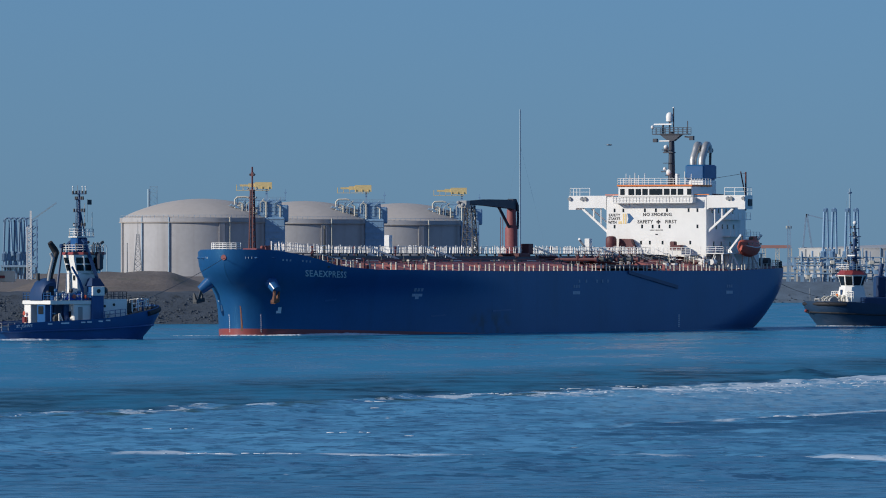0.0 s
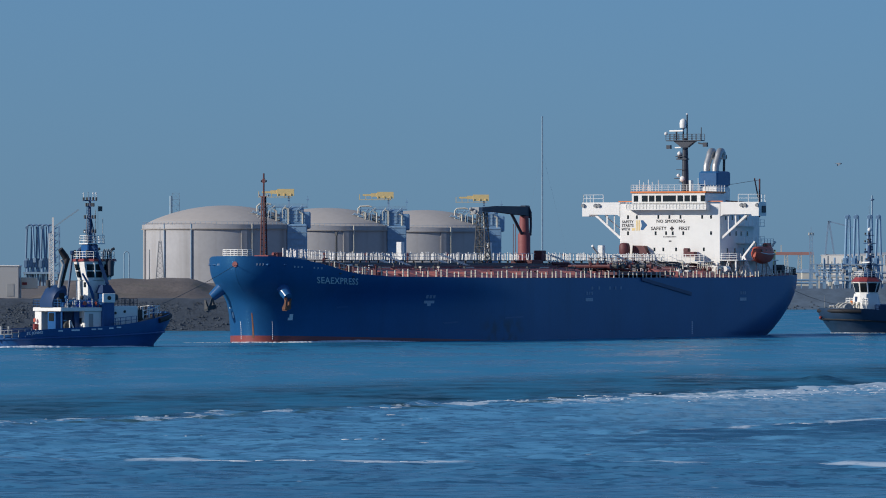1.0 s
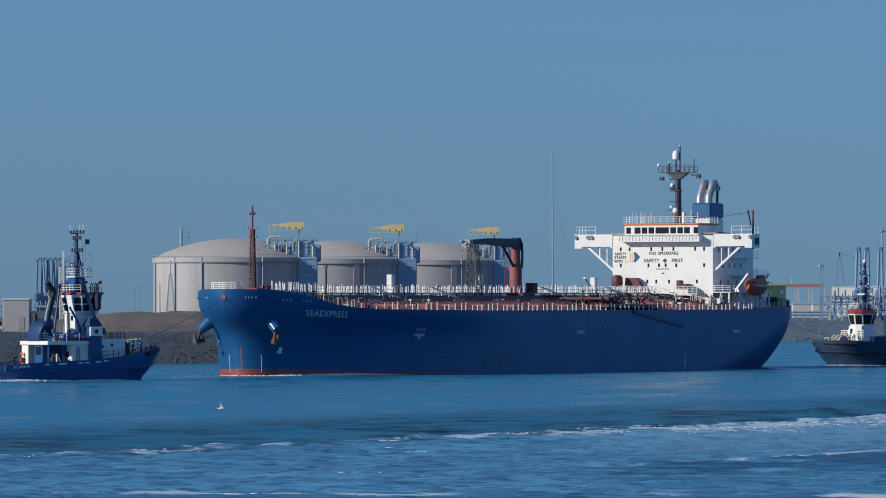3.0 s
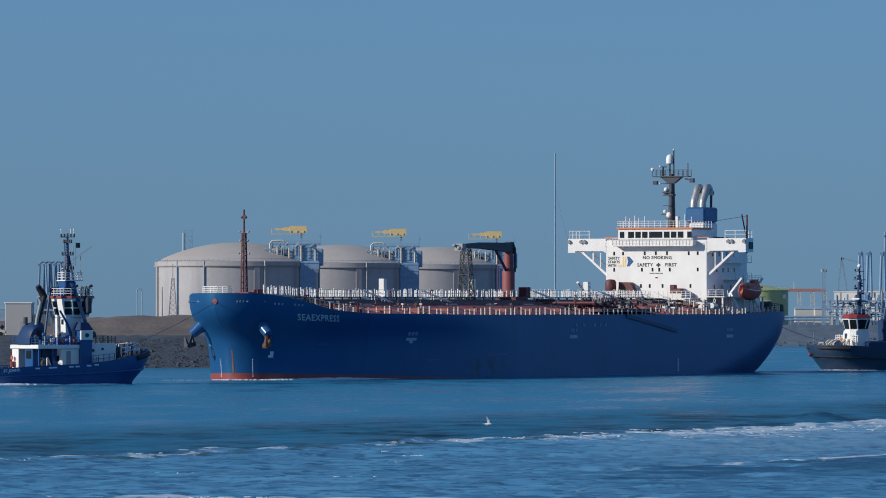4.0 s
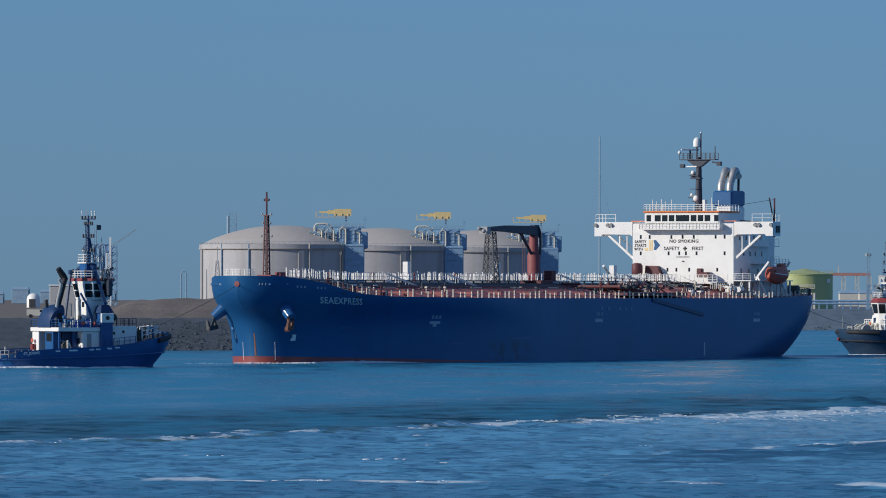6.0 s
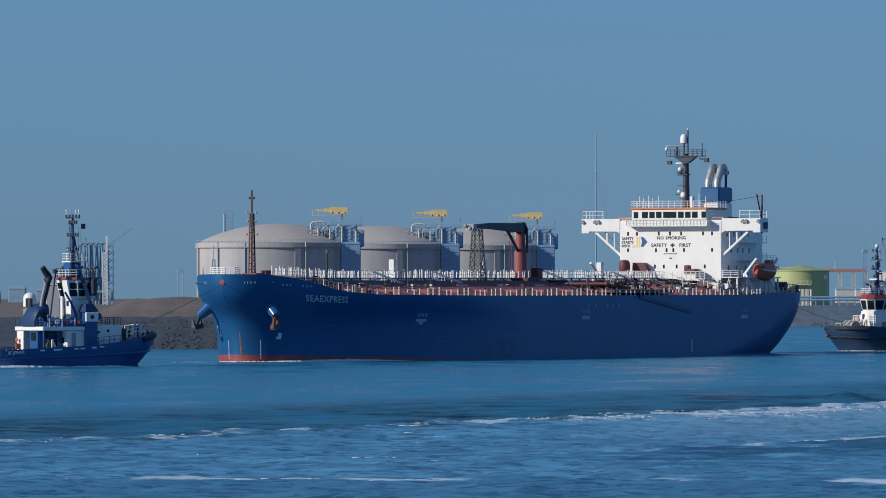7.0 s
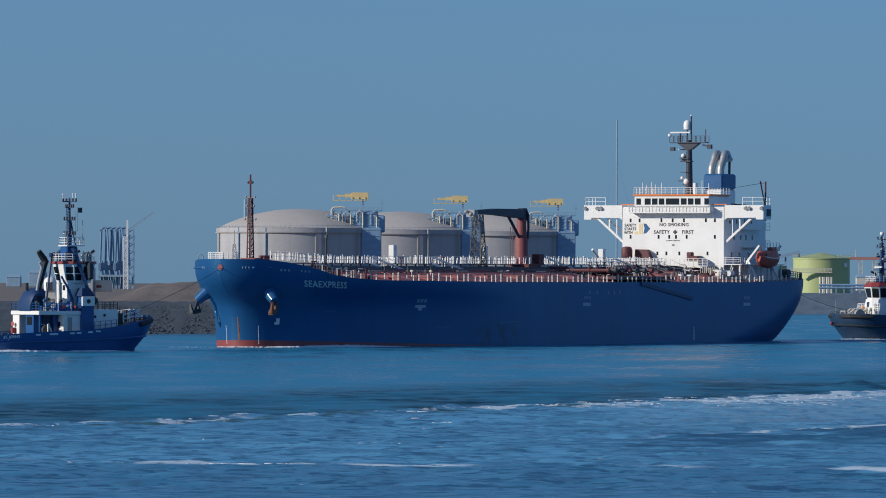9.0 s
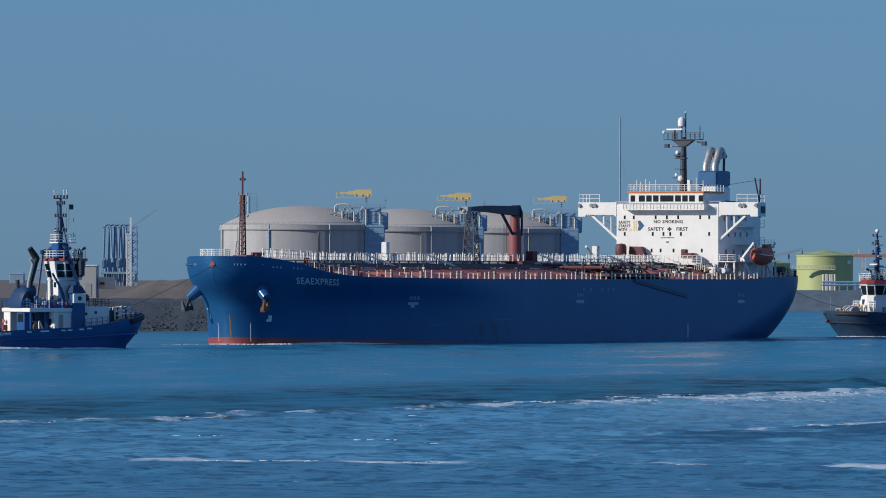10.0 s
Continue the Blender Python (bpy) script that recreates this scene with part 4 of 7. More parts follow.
    for k in range(26):
        u, v = 22 + k * 4.8 + rnd.uniform(-1, 1), rnd.choice((-9, -7.5, -6)) + rnd.uniform(-0.6, 0.6)
        h = rnd.uniform(0.5, 1.1)
        part("tank_hatch", Build().lathe(-u, v, [(0.55, 10.2), (0.55, 10.2 + h), (0.62, 10.25 + h), (0.62, 10.35 + h), (0.1, 10.42 + h)], 12), rnd.choice((DARKRED, RED, DARKRED, GREY)), SHIP, smooth=40)
    for k in range(9):
        u = 26 + k * 14
        part("vent_post", Build().tube(S(u, -5.8, 10.3), S(u, -5.8, 13.0), 0.14).lathe(-u, -5.8, [(0.14, 12.9), (0.3, 13.0), (0.3, 13.3), (0.1, 13.4)], 8), DARKRED, SHIP)
    # sloping red side plating of the raised deck
    for u0, u1 in ((24, 60.5), (60.8, 97.5), (126, 146)):
        for k in range(int((u1 - u0) / 6)):
            a, b2 = u0 + k * (u1 - u0) / int((u1 - u0) / 6), u0 + (k + 1) * (u1 - u0) / int((u1 - u0) / 6) - 0.06
            hb0 = half_breadth(a, 9.5) - 0.9
            part("raised_deck_plate", Build().loft([[S(u, hb0, 9.55), S(u, hb0 - 6.5, 10.95), S(u, hb0 - 6.9, 10.95), S(u, hb0 - 6.9, 9.4)] for u in (a, b2)]), RED, SHIP)
    for k in range(22):
        u = 26 + k * 3.3
        part("deck_rail_pipe", Build().tube(S(u, half_breadth(u, 9.5) - 7.6, 11.1), S(u + 3.2, half_breadth(u + 3.2, 9.5) - 7.6, 11.1), 0.09, 6), (RED, DARK, CREAM, RED)[k % 4], SHIP)
    # transverse red coamings with sloping ends
    for k in range(12):
        u = 30 + k * 9.6
        if 98 < u < 124:
            continue
        part("deck_girder", Build().beam(S(u, -13.6, 9.95), S(u, 13.6, 9.95), 0.25, 1.1), RED, SHIP)
    for u in (45, 65, 104, 128):
        lad = Build()
        for du in (0, 0.9):
            lad.beam(S(u + du, 1, 12.2), S(u + 4.2 + du, 4.0, 10.3), 0.2).beam(S(u + du, 1, 13.2), S(u + 4.2 + du, 4.0, 11.3), 0.12)
            for k in range(4):
                f = k / 3
                lad.beam(S(u + du + 4.2 * f, 1 + 3 * f, 12.2 - 1.9 * f), S(u + du + 4.2 * f, 1 + 3 * f, 13.2 - 1.9 * f), 0.08)
        for k in range(9):
            f = (k + 0.5) / 9
            lad.beam(S(u + 4.2 * f, 1 + 3 * f, 12.2 - 1.9 * f), S(u + 0.9 + 4.2 * f, 1 + 3 * f, 12.2 - 1.9 * f), 0.07)
        part("catwalk_ladder", lad, WHITE, SHIP, "white inclined deck ladder")
    for u, h in ((54, 15.0), (84.5, 15.0), (126, 14.7)):
        part("foam_monitor_house", Build().soft(S(u + 0.5, -0.45, 12.2), S(u - 0.5, 0.45, h), 0.06), WHITE, SHIP, "white locker on the catwalk")
    part("monitor_nozzle", Build().tube(S(122.5, 0, 14.6), S(124.6, 0, 13.4), 0.2), WHITE, SHIP)
    part("mid_post", Build().tube(S(32.6, 0, 12), S(32.6, 0, 16.0), 0.2, 8, 0.15).box(S(32.75, -0.2, 15.9), S(32.45, 0.2, 16.4)), DARK, SHIP, "dark steel light post")
    # hose crane and the lattice rest of its jib
    cr = part("crane_post", Build().lathe(-97.4, 0, [(1.15, 10.4), (1.15, 12.0), (1.0, 12.2), (1.0, 16.2), (0.8, 16.6), (0.72, 19.2)], 20), RED, SHIP, "red hose handling crane post", smooth=40)
    part("crane_base", Build().soft(S(99.5, -1.4, 10.5), S(95.4, 2.4, 12.3), 0.1).soft(S(101.3, 0.6, 12.2), S(99.6, 2.0, 13.8), 0.08), DARKRED, cr)
    b = Build()
    for s in (-0.45, 0.45):
        b.loft([[S(97.9, s - 0.12, 19.3), S(97.9, s + 0.12, 19.3), S(97.9, s + 0.12, 20.7), S(97.9, s - 0.12, 20.7)], [S(95.0, s - 0.12, 19.4), S(95.0, s + 0.12, 19.4), S(95.0, s + 0.12, 20.75), S(95, s - 0.12, 20.75)],
                [S(88, s - 0.1, 19.75), S(88, s + 0.1, 19.75), S(88, s + 0.1, 20.75), S(88, s - 0.1, 20.75)], [S(80.6, s - 0.1, 19.9), S(80.6, s + 0.1, 19.9), S(80.6, s + 0.1, 20.4), S(80.6, s - 0.1, 20.4)]])
    for k in range(9):
        b.box(S(82 + k * 1.8, -0.4, 20.0), S(82.3 + k * 1.8, 0.4, 20.4))
    part("crane_jib", b, MAST, cr, "dark steel crane jib")
    part("luffing_ram", Build().tube(S(96.6, 0.0, 16.4), S(92.8, 0.0, 19.6), 0.24), MAST, cr)
    part("jib_head", Build().box(S(81, -0.7, 19.4), S(79.8, 0.7, 20.5)).ball(S(79.2, 0.4, 19.8), 0.35).ball(S(79.4, -0.5, 20.2), 0.3), GREY, cr)
    part("crane_cab", Build().soft(S(98.4, -0.55, 18.9), S(97.0, 0.55, 20.9), 0.1), MAST, cr)
    part("crane_knuckle", Build().path([S(98.0, 0.5, 20.6), S(98.3, 0.7, 19.8), S(98.3, 0.75, 17.8), S(97.8, 0.9, 16.2)], 0.2, 8), MAST, cr, "dark bent steel hose loop")
    part("crane_ladder", Build().beam(S(97, -1.3, 12.2), S(97, -1.3, 18), 0.08).beam(S(97, -1.7, 12.2), S(97, -1.7, 18), 0.08), DARKRED, cr)
    rest = Build()
    q = [(-1.0, -1.1), (1.0, -1.1), (1.0, 1.1), (-1.0, 1.1)]
    corner = lambda i, k: S(82.4 + q[i % 4][0] * (1 - 0.065 * k), q[i % 4][1] * (1 - 0.065 * k), 10.4 + 1.33 * k)
    for i in range(4):
        rest.beam(corner(i, 0), corner(i, 7), 0.14)
        for k in range(7):
            rest.beam(corner(i, k), corner(i + 1, k + 1), 0.07).beam(corner(i + 1, k), corner(i, k + 1), 0.07).beam(corner(i, k + 1), corner(i + 1, k + 1), 0.1)
    part("jib_rest", rest, DARK, SHIP, "dark steel lattice jib rest")
    # lifeboat, davits and gear before the house
    rings = []
    for k in range(13):
        f = -1 + k / 6
        r = max(0.06, 1 - abs(f) ** 3.0) ** 0.5
        rings.append([S(157.8 + f * 3.4, 14.2 + y * r, 13.1 + 0.35 * f * f + z * (0.35 + 0.65 * r)) for y, z in
                      ((0, -1.35), (0.65, -1.1), (1.15, -0.45), (1.32, 0.15), (1.32, 0.3), (1.12, 0.45), (0.95, 1.1), (0.5, 1.45), (-0.5, 1.45), (-0.95, 1.1), (-1.12, 0.45), (-1.32, 0.3), (-1.32, 0.15), (-1.15, -0.45), (-0.65, -1.1))])
    boat = part("lifeboat", Build().loft(rings), BOAT, SHIP, "weathered orange enclosed lifeboat", smooth=25)
    part("lifeboat_canopy", Build().soft(S(160.2, 13.7, 14.3), S(158.6, 14.7, 15.15), 0.2), BOAT, boat)
    part("canopy_window", Build().soft(S(158.62, 13.85, 14.6), S(158.56, 14.55, 14.95), 0.04), GLASS, boat)
    for u in (155.4, 157.0, 158.8, 160.4):
        part("boat_window", Build().soft(S(u + 0.25, 15.12, 13.75), S(u - 0.25, 15.24, 14.05), 0.05), GLASS, boat)
    part("fender_strip", Build().path([S(157.8 + f * 3.2, 14.2 + 1.34 * max(0.06, 1 - abs(f) ** 3) ** 0.5, 13.32 + 0.35 * f * f) for f in [-1 + k / 6 for k in range(13)]], 0.08, 6), WHITE, boat)
    for u in (155.0, 160.9):
        part("boat_hook", Build().beam(S(u, 14.2, 14.3), S(u, 14.2, 15.2), 0.2), DARK, boat)
    for k, u in enumerate((153.8, 162.0)):
        part("davit", Build().beam(S(u, 14.2, 9.8), S(u, 12.6, 13.0), 0.28).beam(S(u, 12.6, 13.0), S(u, 14.6, 15.4), 0.3).beam(S(u, 12.2, 9.8), S(u, 12.4, 13.0), 0.24).beam(S(u, 13.2, 9.8), S(u, 12.6, 12.4), 0.16), WHITE, SHIP, "white lifeboat davit")
    part("boat_deck", Build().box(S(166, 9.0, 12.25), S(149.5, 13.4, 12.4)).rail([S(149.5, 9.2, 12.4), S(149.5, 13.3, 12.4), S(151, 13.3, 12.4)], 1.05, 1.2, 0.035), WHITE, SHIP)
    for u in (149.8, 153.5, 158, 162, 165.5):
        part("deck_pillar", Build().beam(S(u, 13.0, 9.6), S(u, 13.0, 12.25), 0.25), WHITE, SHIP)
    part("embarkation_ladder", Build().beam(S(148.6, 11.6, 9.8), S(150.6, 11.6, 12.4), 0.12).beam(S(147.9, 11.6, 9.8), S(149.9, 11.6, 12.4), 0.12), WHITE, SHIP)
    part("red_locker", Build().loft([[S(FU - 1.2 + d, v, w) for v, w in ((-6.4, 12.15), (-2.9, 12.15), (-4.2, 14.7), (-6.2, 14.75))] for d in (0, 1.1)]), DARKRED, SHIP)
    part("round_tank", Build().lathe(-(FU - 2.2), -7.2, [(0.6, 12.15), (0.75, 13.2), (0.92, 13.6), (0.92, 14.7), (0.7, 15.1), (0.2, 15.2)], 14), DARKRED, SHIP, "dark red drum on the catwalk", smooth=40)
    part("hose_drum", Build().soft(S(FU - 1, 3.4, 12.8), S(FU - 2.2, 5.4, 13.7), 0.1).soft(S(FU - 1, 3.3, 13.6), S(FU - 2, 4.2, 14.3), 0.1), DARKRED, SHIP)
    part("gear_platform", Build().box(S(150, -9, 12.0), S(146, 9, 12.15)).rail([S(146, -9, 12.15), S(146, 9, 12.15)], 1.1, 0.8, 0.045), WHITE, SHIP)
    for u, v, s in ((138, 6, 1.2), (141, 8.5, 1.0), (132, 9, 1.3), (135.5, 4, 1.1), (144, 10, 1.2), (128, 8, 1.0)):
        part("deck_winch", Build().tube(S(u, v - s, 10.9), S(u, v + s, 10.9), 0.36, 12).soft(S(u + 0.8, v - s - 0.5, 10.0), S(u - 1.0, v - s, 11.3), 0.08), DARK if v < 7 else DARKRED, SHIP)
    part("life_raft", Build().tube(S(147.2, 12.2, 10.9), S(148.6, 12.2, 10.9), 0.45, 10), WHITE, SHIP)
    part("side_locker", Build().soft(S(149, 9.5, 9.7), S(146.5, 11.4, 11.4), 0.06), WHITE, SHIP)
    # stern: bulwark rail, mooring gear
    pts = [S(u, half_breadth(u, deck_w(u)) - 0.3, deck_w(u)) for u in (168, 171, 174, 177, 179, 180.5, 181.5)]
    part("stern_railing", Build().rail(pts, 1.0, 1.2, 0.05, 3), DARK, SHIP)
    for k, (u, v) in enumerate(((172, 9), (175, 7), (178, 4), (170, 11.5))):
        part("mooring_winch", Build().tube(S(u, v - 1, 10.9), S(u, v + 1, 10.9), 0.7, 12).box(S(u + 0.9, v - 1.3, 9.9), S(u - 0.9, v - 1.05, 11.4)), DARK, SHIP)
    # forecastle
    fm = Build()
    for a in (-0.45, 0.45):
        for c in (-0.33, 0.33):
            fm.beam(S(9.1 + a, c, 11.5), S(9.1 + a * 0.55, c * 0.55, 21.5), 0.16)
    for k in range(11):
        s = 1 - 0.45 * k / 11.0
        z, a, c = 11.6 + k * 0.9, 0.45 * s, 0.33 * s
        fm.beam(S(9.1 - a, c, z), S(9.1 + a, c, z), 0.1).beam(S(9.1 - a, -c, z), S(9.1 + a, -c, z), 0.1)
        fm.beam(S(9.1 - a, c, z), S(9.1 + a, c, z + 0.85), 0.08).beam(S(9.1 + a, -c, z), S(9.1 + a, c, z + 0.85), 0.08)
    fm.tube(S(9.1, 0, 11.6), S(9.1, 0, 25.0), 0.17, 8, 0.13).box(S(9.45, -0.42, 21.5), S(8.75, 0.42, 21.62)).box(S(9.2, -0.2, 23.6), S(9.0, 0.2, 24.2))
    fmast = part("foremast", fm, DARKRED, SHIP, "dark red tripod foremast with lights")
    for z, s in ((23.7, 0.35), (21.6, 0.75), (20.3, 0.6), (18.4, 0.85)):
        part("foremast_light", Build().beam(S(9.1, -s, z), S(9.1, s, z), 0.12).ball(S(9.1, -s, z + 0.15), 0.17).ball(S(9.1, s, z + 0.15), 0.17), MAST if z > 23 else GREY, fmast)
    part("foremast_house", Build().soft(S(10.6, -1.0, 11.4), S(7.9, 1.4, 12.9), 0.08).soft(S(12.0, 0.4, 11.4), S(10.8, 1.6, 13.3), 0.08), RED, SHIP)
    bow = [S(u, v, 12.6) for u, v in ((2.9, -3.5), (1.7, -2.2), (0.9, 0), (1.3, 1.4), (1.8, 1.9))]
    part("bow_railing", Build().rail(bow, 1.1, 0.9, 0.05, 4), WHITE, SHIP, "white bow railing")
    for s in (-1, 1):
        part("windlass", Build().tube(S(7, s * 3.5, 12.1), S(7, s * 1.2, 12.1), 0.6, 12), DARK, SHIP)
    part("bow_chock", Build().tube(S(0.75, 0, 11.55), S(-0.05, 0, 11.55), 0.36, 14, 0.42), RED, SHIP, "rusty red bow fairlead")
    for s in (-1, 1):
        for u, d in ((2.2, 0), (4.2, 0.02), (13.5, -0.5), (16.2, -0.5)):
            w = min(11.55, deck_w(u) - 0.5)
            hb = half_breadth(u, w)
            part("fairlead", Build().soft(S(u + 0.35, s * (hb - 0.5), w - 0.2), S(u - 0.35, s * (hb + 0.06), w + 0.1), 0.1), DARK if u > 10 else BLUE, SHIP)
        # anchor, its bolster
        u, w = 7.5, 7.6
        hb = half_breadth(u, w)
        hb -= 1.0
        bo = part("anchor_bolster", Build().tube(S(6.1, s * (hb - 1.6), 9.2), S(4.7, s * (hb + 0.95), 6.7), 1.25, 20, 0.68), BOLSTER, SHIP, "cone-shaped anchor bolster", smooth=50)
        a = Build().beam(S(4.5, s * (hb + 0.6), 6.9), S(4.1, s * (hb + 1.0), 5.2), 0.35).beam(S(5.2, s * (hb + 0.8), 5.3), S(3.2, s * (hb + 1.1), 5.0), 0.7, 0.6)
        a.loft([[S(5.3, s * (hb + 0.6), 5.1), S(5.3, s * (hb + 1.1), 5.1), S(4.6, s * (hb + 1.1), 5.1), S(4.6, s * (hb + 0.6), 5.1)], [S(5.3, s * (hb + 1.0), 6.5), S(5.3, s * (hb + 1.2), 6.5), S(5.1, s * (hb + 1.2), 6.5), S(5.1, s * (hb + 1.0), 6.5)]])
        a.loft([[S(3.8, s * (hb + 0.8), 4.9), S(3.8, s * (hb + 1.3), 4.9), S(3.1, s * (hb + 1.3), 4.9), S(3.1, s * (hb + 0.8), 4.9)], [S(3.4, s * (hb + 1.2), 6.3), S(3.4, s * (hb + 1.4), 6.3), S(3.2, s * (hb + 1.4), 6.3), S(3.2, s * (hb + 1.2), 6.3)]])
        part("anchor", a, DARK if s < 0 else RUST, bo, "rusty stockless anchor")
    # crowded forecastle break: pipes, lockers, ladders, roller fairleads
    rf = random.Random(21)
    for k in range(34):
        u = rf.uniform(11.5, 30)
        v = rf.uniform(1.0, min(9.0, half_breadth(u, 9.5) - 1.5))
        z = 10.0 + 0.08 * (9 - v)
        h = rf.uniform(0.6, 1.9)
        if k % 2:
            part("deck_fitting", Build().soft(S(u + rf.uniform(0.3, 1.0), v - 0.3, z - 0.6), S(u, v + 0.3, z + h * 0.7), 0.06), rf.choice((DARK, DARK, DARKRED, WHITE)), SHIP)
        else:
            part("deck_pipe", Build().path([S(u, v, z - 0.6), S(u, v, z + h), S(u + rf.uniform(0.8, 2.2), v, z + h)], 0.11, 6), rf.choice((DARK, DARKRED, DARK, WHITE)), SHIP)
    for k in range(9):
        u = 11.8 + k * 0.95
        part("break_stanchion", Build().beam(S(u, half_breadth(u, 10.5) - 0.5, deck_w(u) - 0.3), S(u, half_breadth(u, 10.5) - 0.5, deck_w(u) + 1.1), 0.12), (DARK, CREAM, DARKRED)[k % 3], SHIP)
    part("break_rail", Build().path([S(11.8 + k * 0.95, half_breadth(11.8 + k * 0.95, 10.5) - 0.5, deck_w(11.8 + k * 0.95) + 1.05) for k in range(9)], 0.04, 6), WHITE, SHIP)
    # clutter between the last tank and the house
    for k in range(60):
        u, v = rf.uniform(124, 150), rf.uniform(-4, 13)
        z, h = 10.2, rf.uniform(0.5, 1.7)
        m = rf.choice((DARK, DARK, DARKRED, RED, WHITE, CREAM))
        if k % 3 == 0:
            part("deck_pipe", Build().path([S(u, v, z - 0.6), S(u, v, z + h), S(u + rf.uniform(1, 4), v, z + h)], rf.uniform(0.07, 0.16), 6), m, SHIP)
        elif k % 3 == 1:
            part("vent_head", Build().tube(S(u, v, z - 0.6), S(u, v, z + h), 0.13, 8).ball(S(u, v, z + h), 0.3, 8, 5), m, SHIP)
        else:
            part("deck_box", Build().soft(S(u + rf.uniform(0.4, 1.2), v - 0.4, z - 0.6), S(u, v + 0.4, z + h * 0.6), 0.06), m, SHIP)
    for u in (127, 133, 139):
        part("pipe_ladder", Build().beam(S(u, 6, 12.1), S(u + 3.0, 9.5, 10.0), 0.07).beam(S(u + 0.7, 6, 12.1), S(u + 3.7, 9.5, 10.0), 0.07).beam(S(u, 6, 13.0), S(u + 3.0, 9.5, 10.9), 0.05), WHITE, SHIP)
    for v in (-8.5, -5.5, -2.5, 0.5, 3.5, 6.5, 8.8):
        part("front_pillar", Build().beam(S(146.2, v, 9.9), S(146.2, v, 12.0), 0.2), WHITE, SHIP)
    # marks on the hull
    ship_text("hull_name", "SEAEXPRESS", 1.32, (13.4, 0, 9.05), SHIP, paint("name_lettering", (0.5, 0.56, 0.6), 0.6), 1.06, port=True)
    tug_paint = paint("tug_mark_paint", (0.36, 0.43, 0.5), 0.6, vary=0.3, scale=3.0)
    for u, w, du, dw in ((35.9, 5.9, 2.6, 0.4), (35.9, 5.5, 0.9, 0.4), (87.4, 6.1, 2.6, 0.5), (145.7, 6.0, 2.6, 0.5)):
        on_hull("tug_mark", [(u - du / 2, w - dw / 2, 1), (u + du / 2, w - dw / 2, 1), (u + du / 2, w + dw / 2, 1), (u - du / 2, w + dw / 2, 1)], tug_paint)
    worn = paint("worn_lettering", (0.3, 0.36, 0.42), 0.6, vary=0.4, scale=3.0)
    faded = paint("faded_marking", (0.2, 0.28, 0.38), 0.6, vary=0.3, scale=4.0)
    for u, w in ((35.1, 6.7), (36.0, 6.7), (36.9, 6.7), (86.6, 7.1), (87.5, 7.1), (88.4, 7.1), (144.9, 7.0), (145.7, 7.0), (146.5, 7.0), (88.5, 7.9), (91, 7.9), (95, 7.9), (97, 7.9), (99, 7.9)):
        on_hull("faint_mark", [(u - 0.3, w - 0.24, 1), (u + 0.3, w - 0.24, 1), (u + 0.3, w + 0.24, 1), (u - 0.3, w + 0.24, 1)], faded)
    # worn lettering bars round the bow, below the bulwark
    for u, w, s in ((5.4, 11.2, 1), (5.95, 11.18, 1), (6.5, 11.14, 1), (8.5, 11.05, 1), (9.15, 11.0, 1), (9.8, 10.97, 1), (1.4, 11.54, -1), (1.1, 11.54, -1), (1.03, 11.54, 1), (1.28, 11.54, 1), (1.57, 11.54, 1)):
        on_hull("worn_mark", [(u - 0.1 * min(1, u / 6), w - 0.16, s), (u + 0.12 * min(1, u / 6), w - 0.16, s), (u + 0.12 * min(1, u / 6), w + 0.12, s), (u - 0.1 * min(1, u / 6), w + 0.12, s)], worn)
    # bulb symbol, draught marks and rust at the stem
    on_hull("bulb_mark", [(7.9, 4.2, 1), (8.35, 4.2, 1), (8.35, 3.3, 1), (7.75, 3.3, 1), (7.75, 3.65, 1), (7.95, 3.7, 1)], LIGHTLETTER)
    for s, u in ((1, 6.3), (-1, 5.65)):
        for k in range(9):
            w = 0.5 + 0.3 * k
            e = hull_ends(w)[0] - 5.2 + u
            on_hull("draught_mark", [(e, w, s), (e + 0.025, w, s), (e + 0.025, w + 0.2, s), (e, w + 0.2, s)], LIGHTLETTER)
    on_hull("bow_mark", [(6.5, 3.6, -1), (6.9, 3.6, -1), (6.8, 4.5, -1), (6.5, 4.5, -1)], LIGHTLETTER)
    on_hull("bow_mark", [(7.1, 5.0, -1), (7.6, 5.0, -1), (7.6, 5.2, -1), (7.1, 5.2, -1)], LIGHTLETTER)
    for k in range(7):
        on_hull("midship_draught_mark", [(125.7, 0.5 + 0.3 * k, 1), (126.1, 0.5 + 0.3 * k, 1), (126.1, 0.68 + 0.3 * k, 1), (125.7, 0.68 + 0.3 * k, 1)], LIGHTLETTER)
    for w0, w1, du, s in ((0.7, 4.4, 0.022, 1),):
        ws = [w0 + (w1 - w0) * k / 6 for k in range(7)]
        edge = lambda w, f: (hull_ends(w)[0] + 0.004 + du * f * (1 - 0.6 * (w - w0) / (w1 - w0)), w, s)
        on_hull("rust_run", [edge(w, 0) for w in ws] + [edge(w, 1) for w in ws[::-1]], RUST)
    for u, w0, w1, du in ((15.2, 5.0, 5.25, 2.2), (58, 3.3, 3.5, 6), (40, 2.6, 2.8, 4)):
        on_hull("scuff_mark", [(u, w0, 1), (u + du, w0 + 0.15, 1), (u + du, w1 + 0.15, 1), (u, w1, 1)], BLUE)
    rnd = random.Random(9)
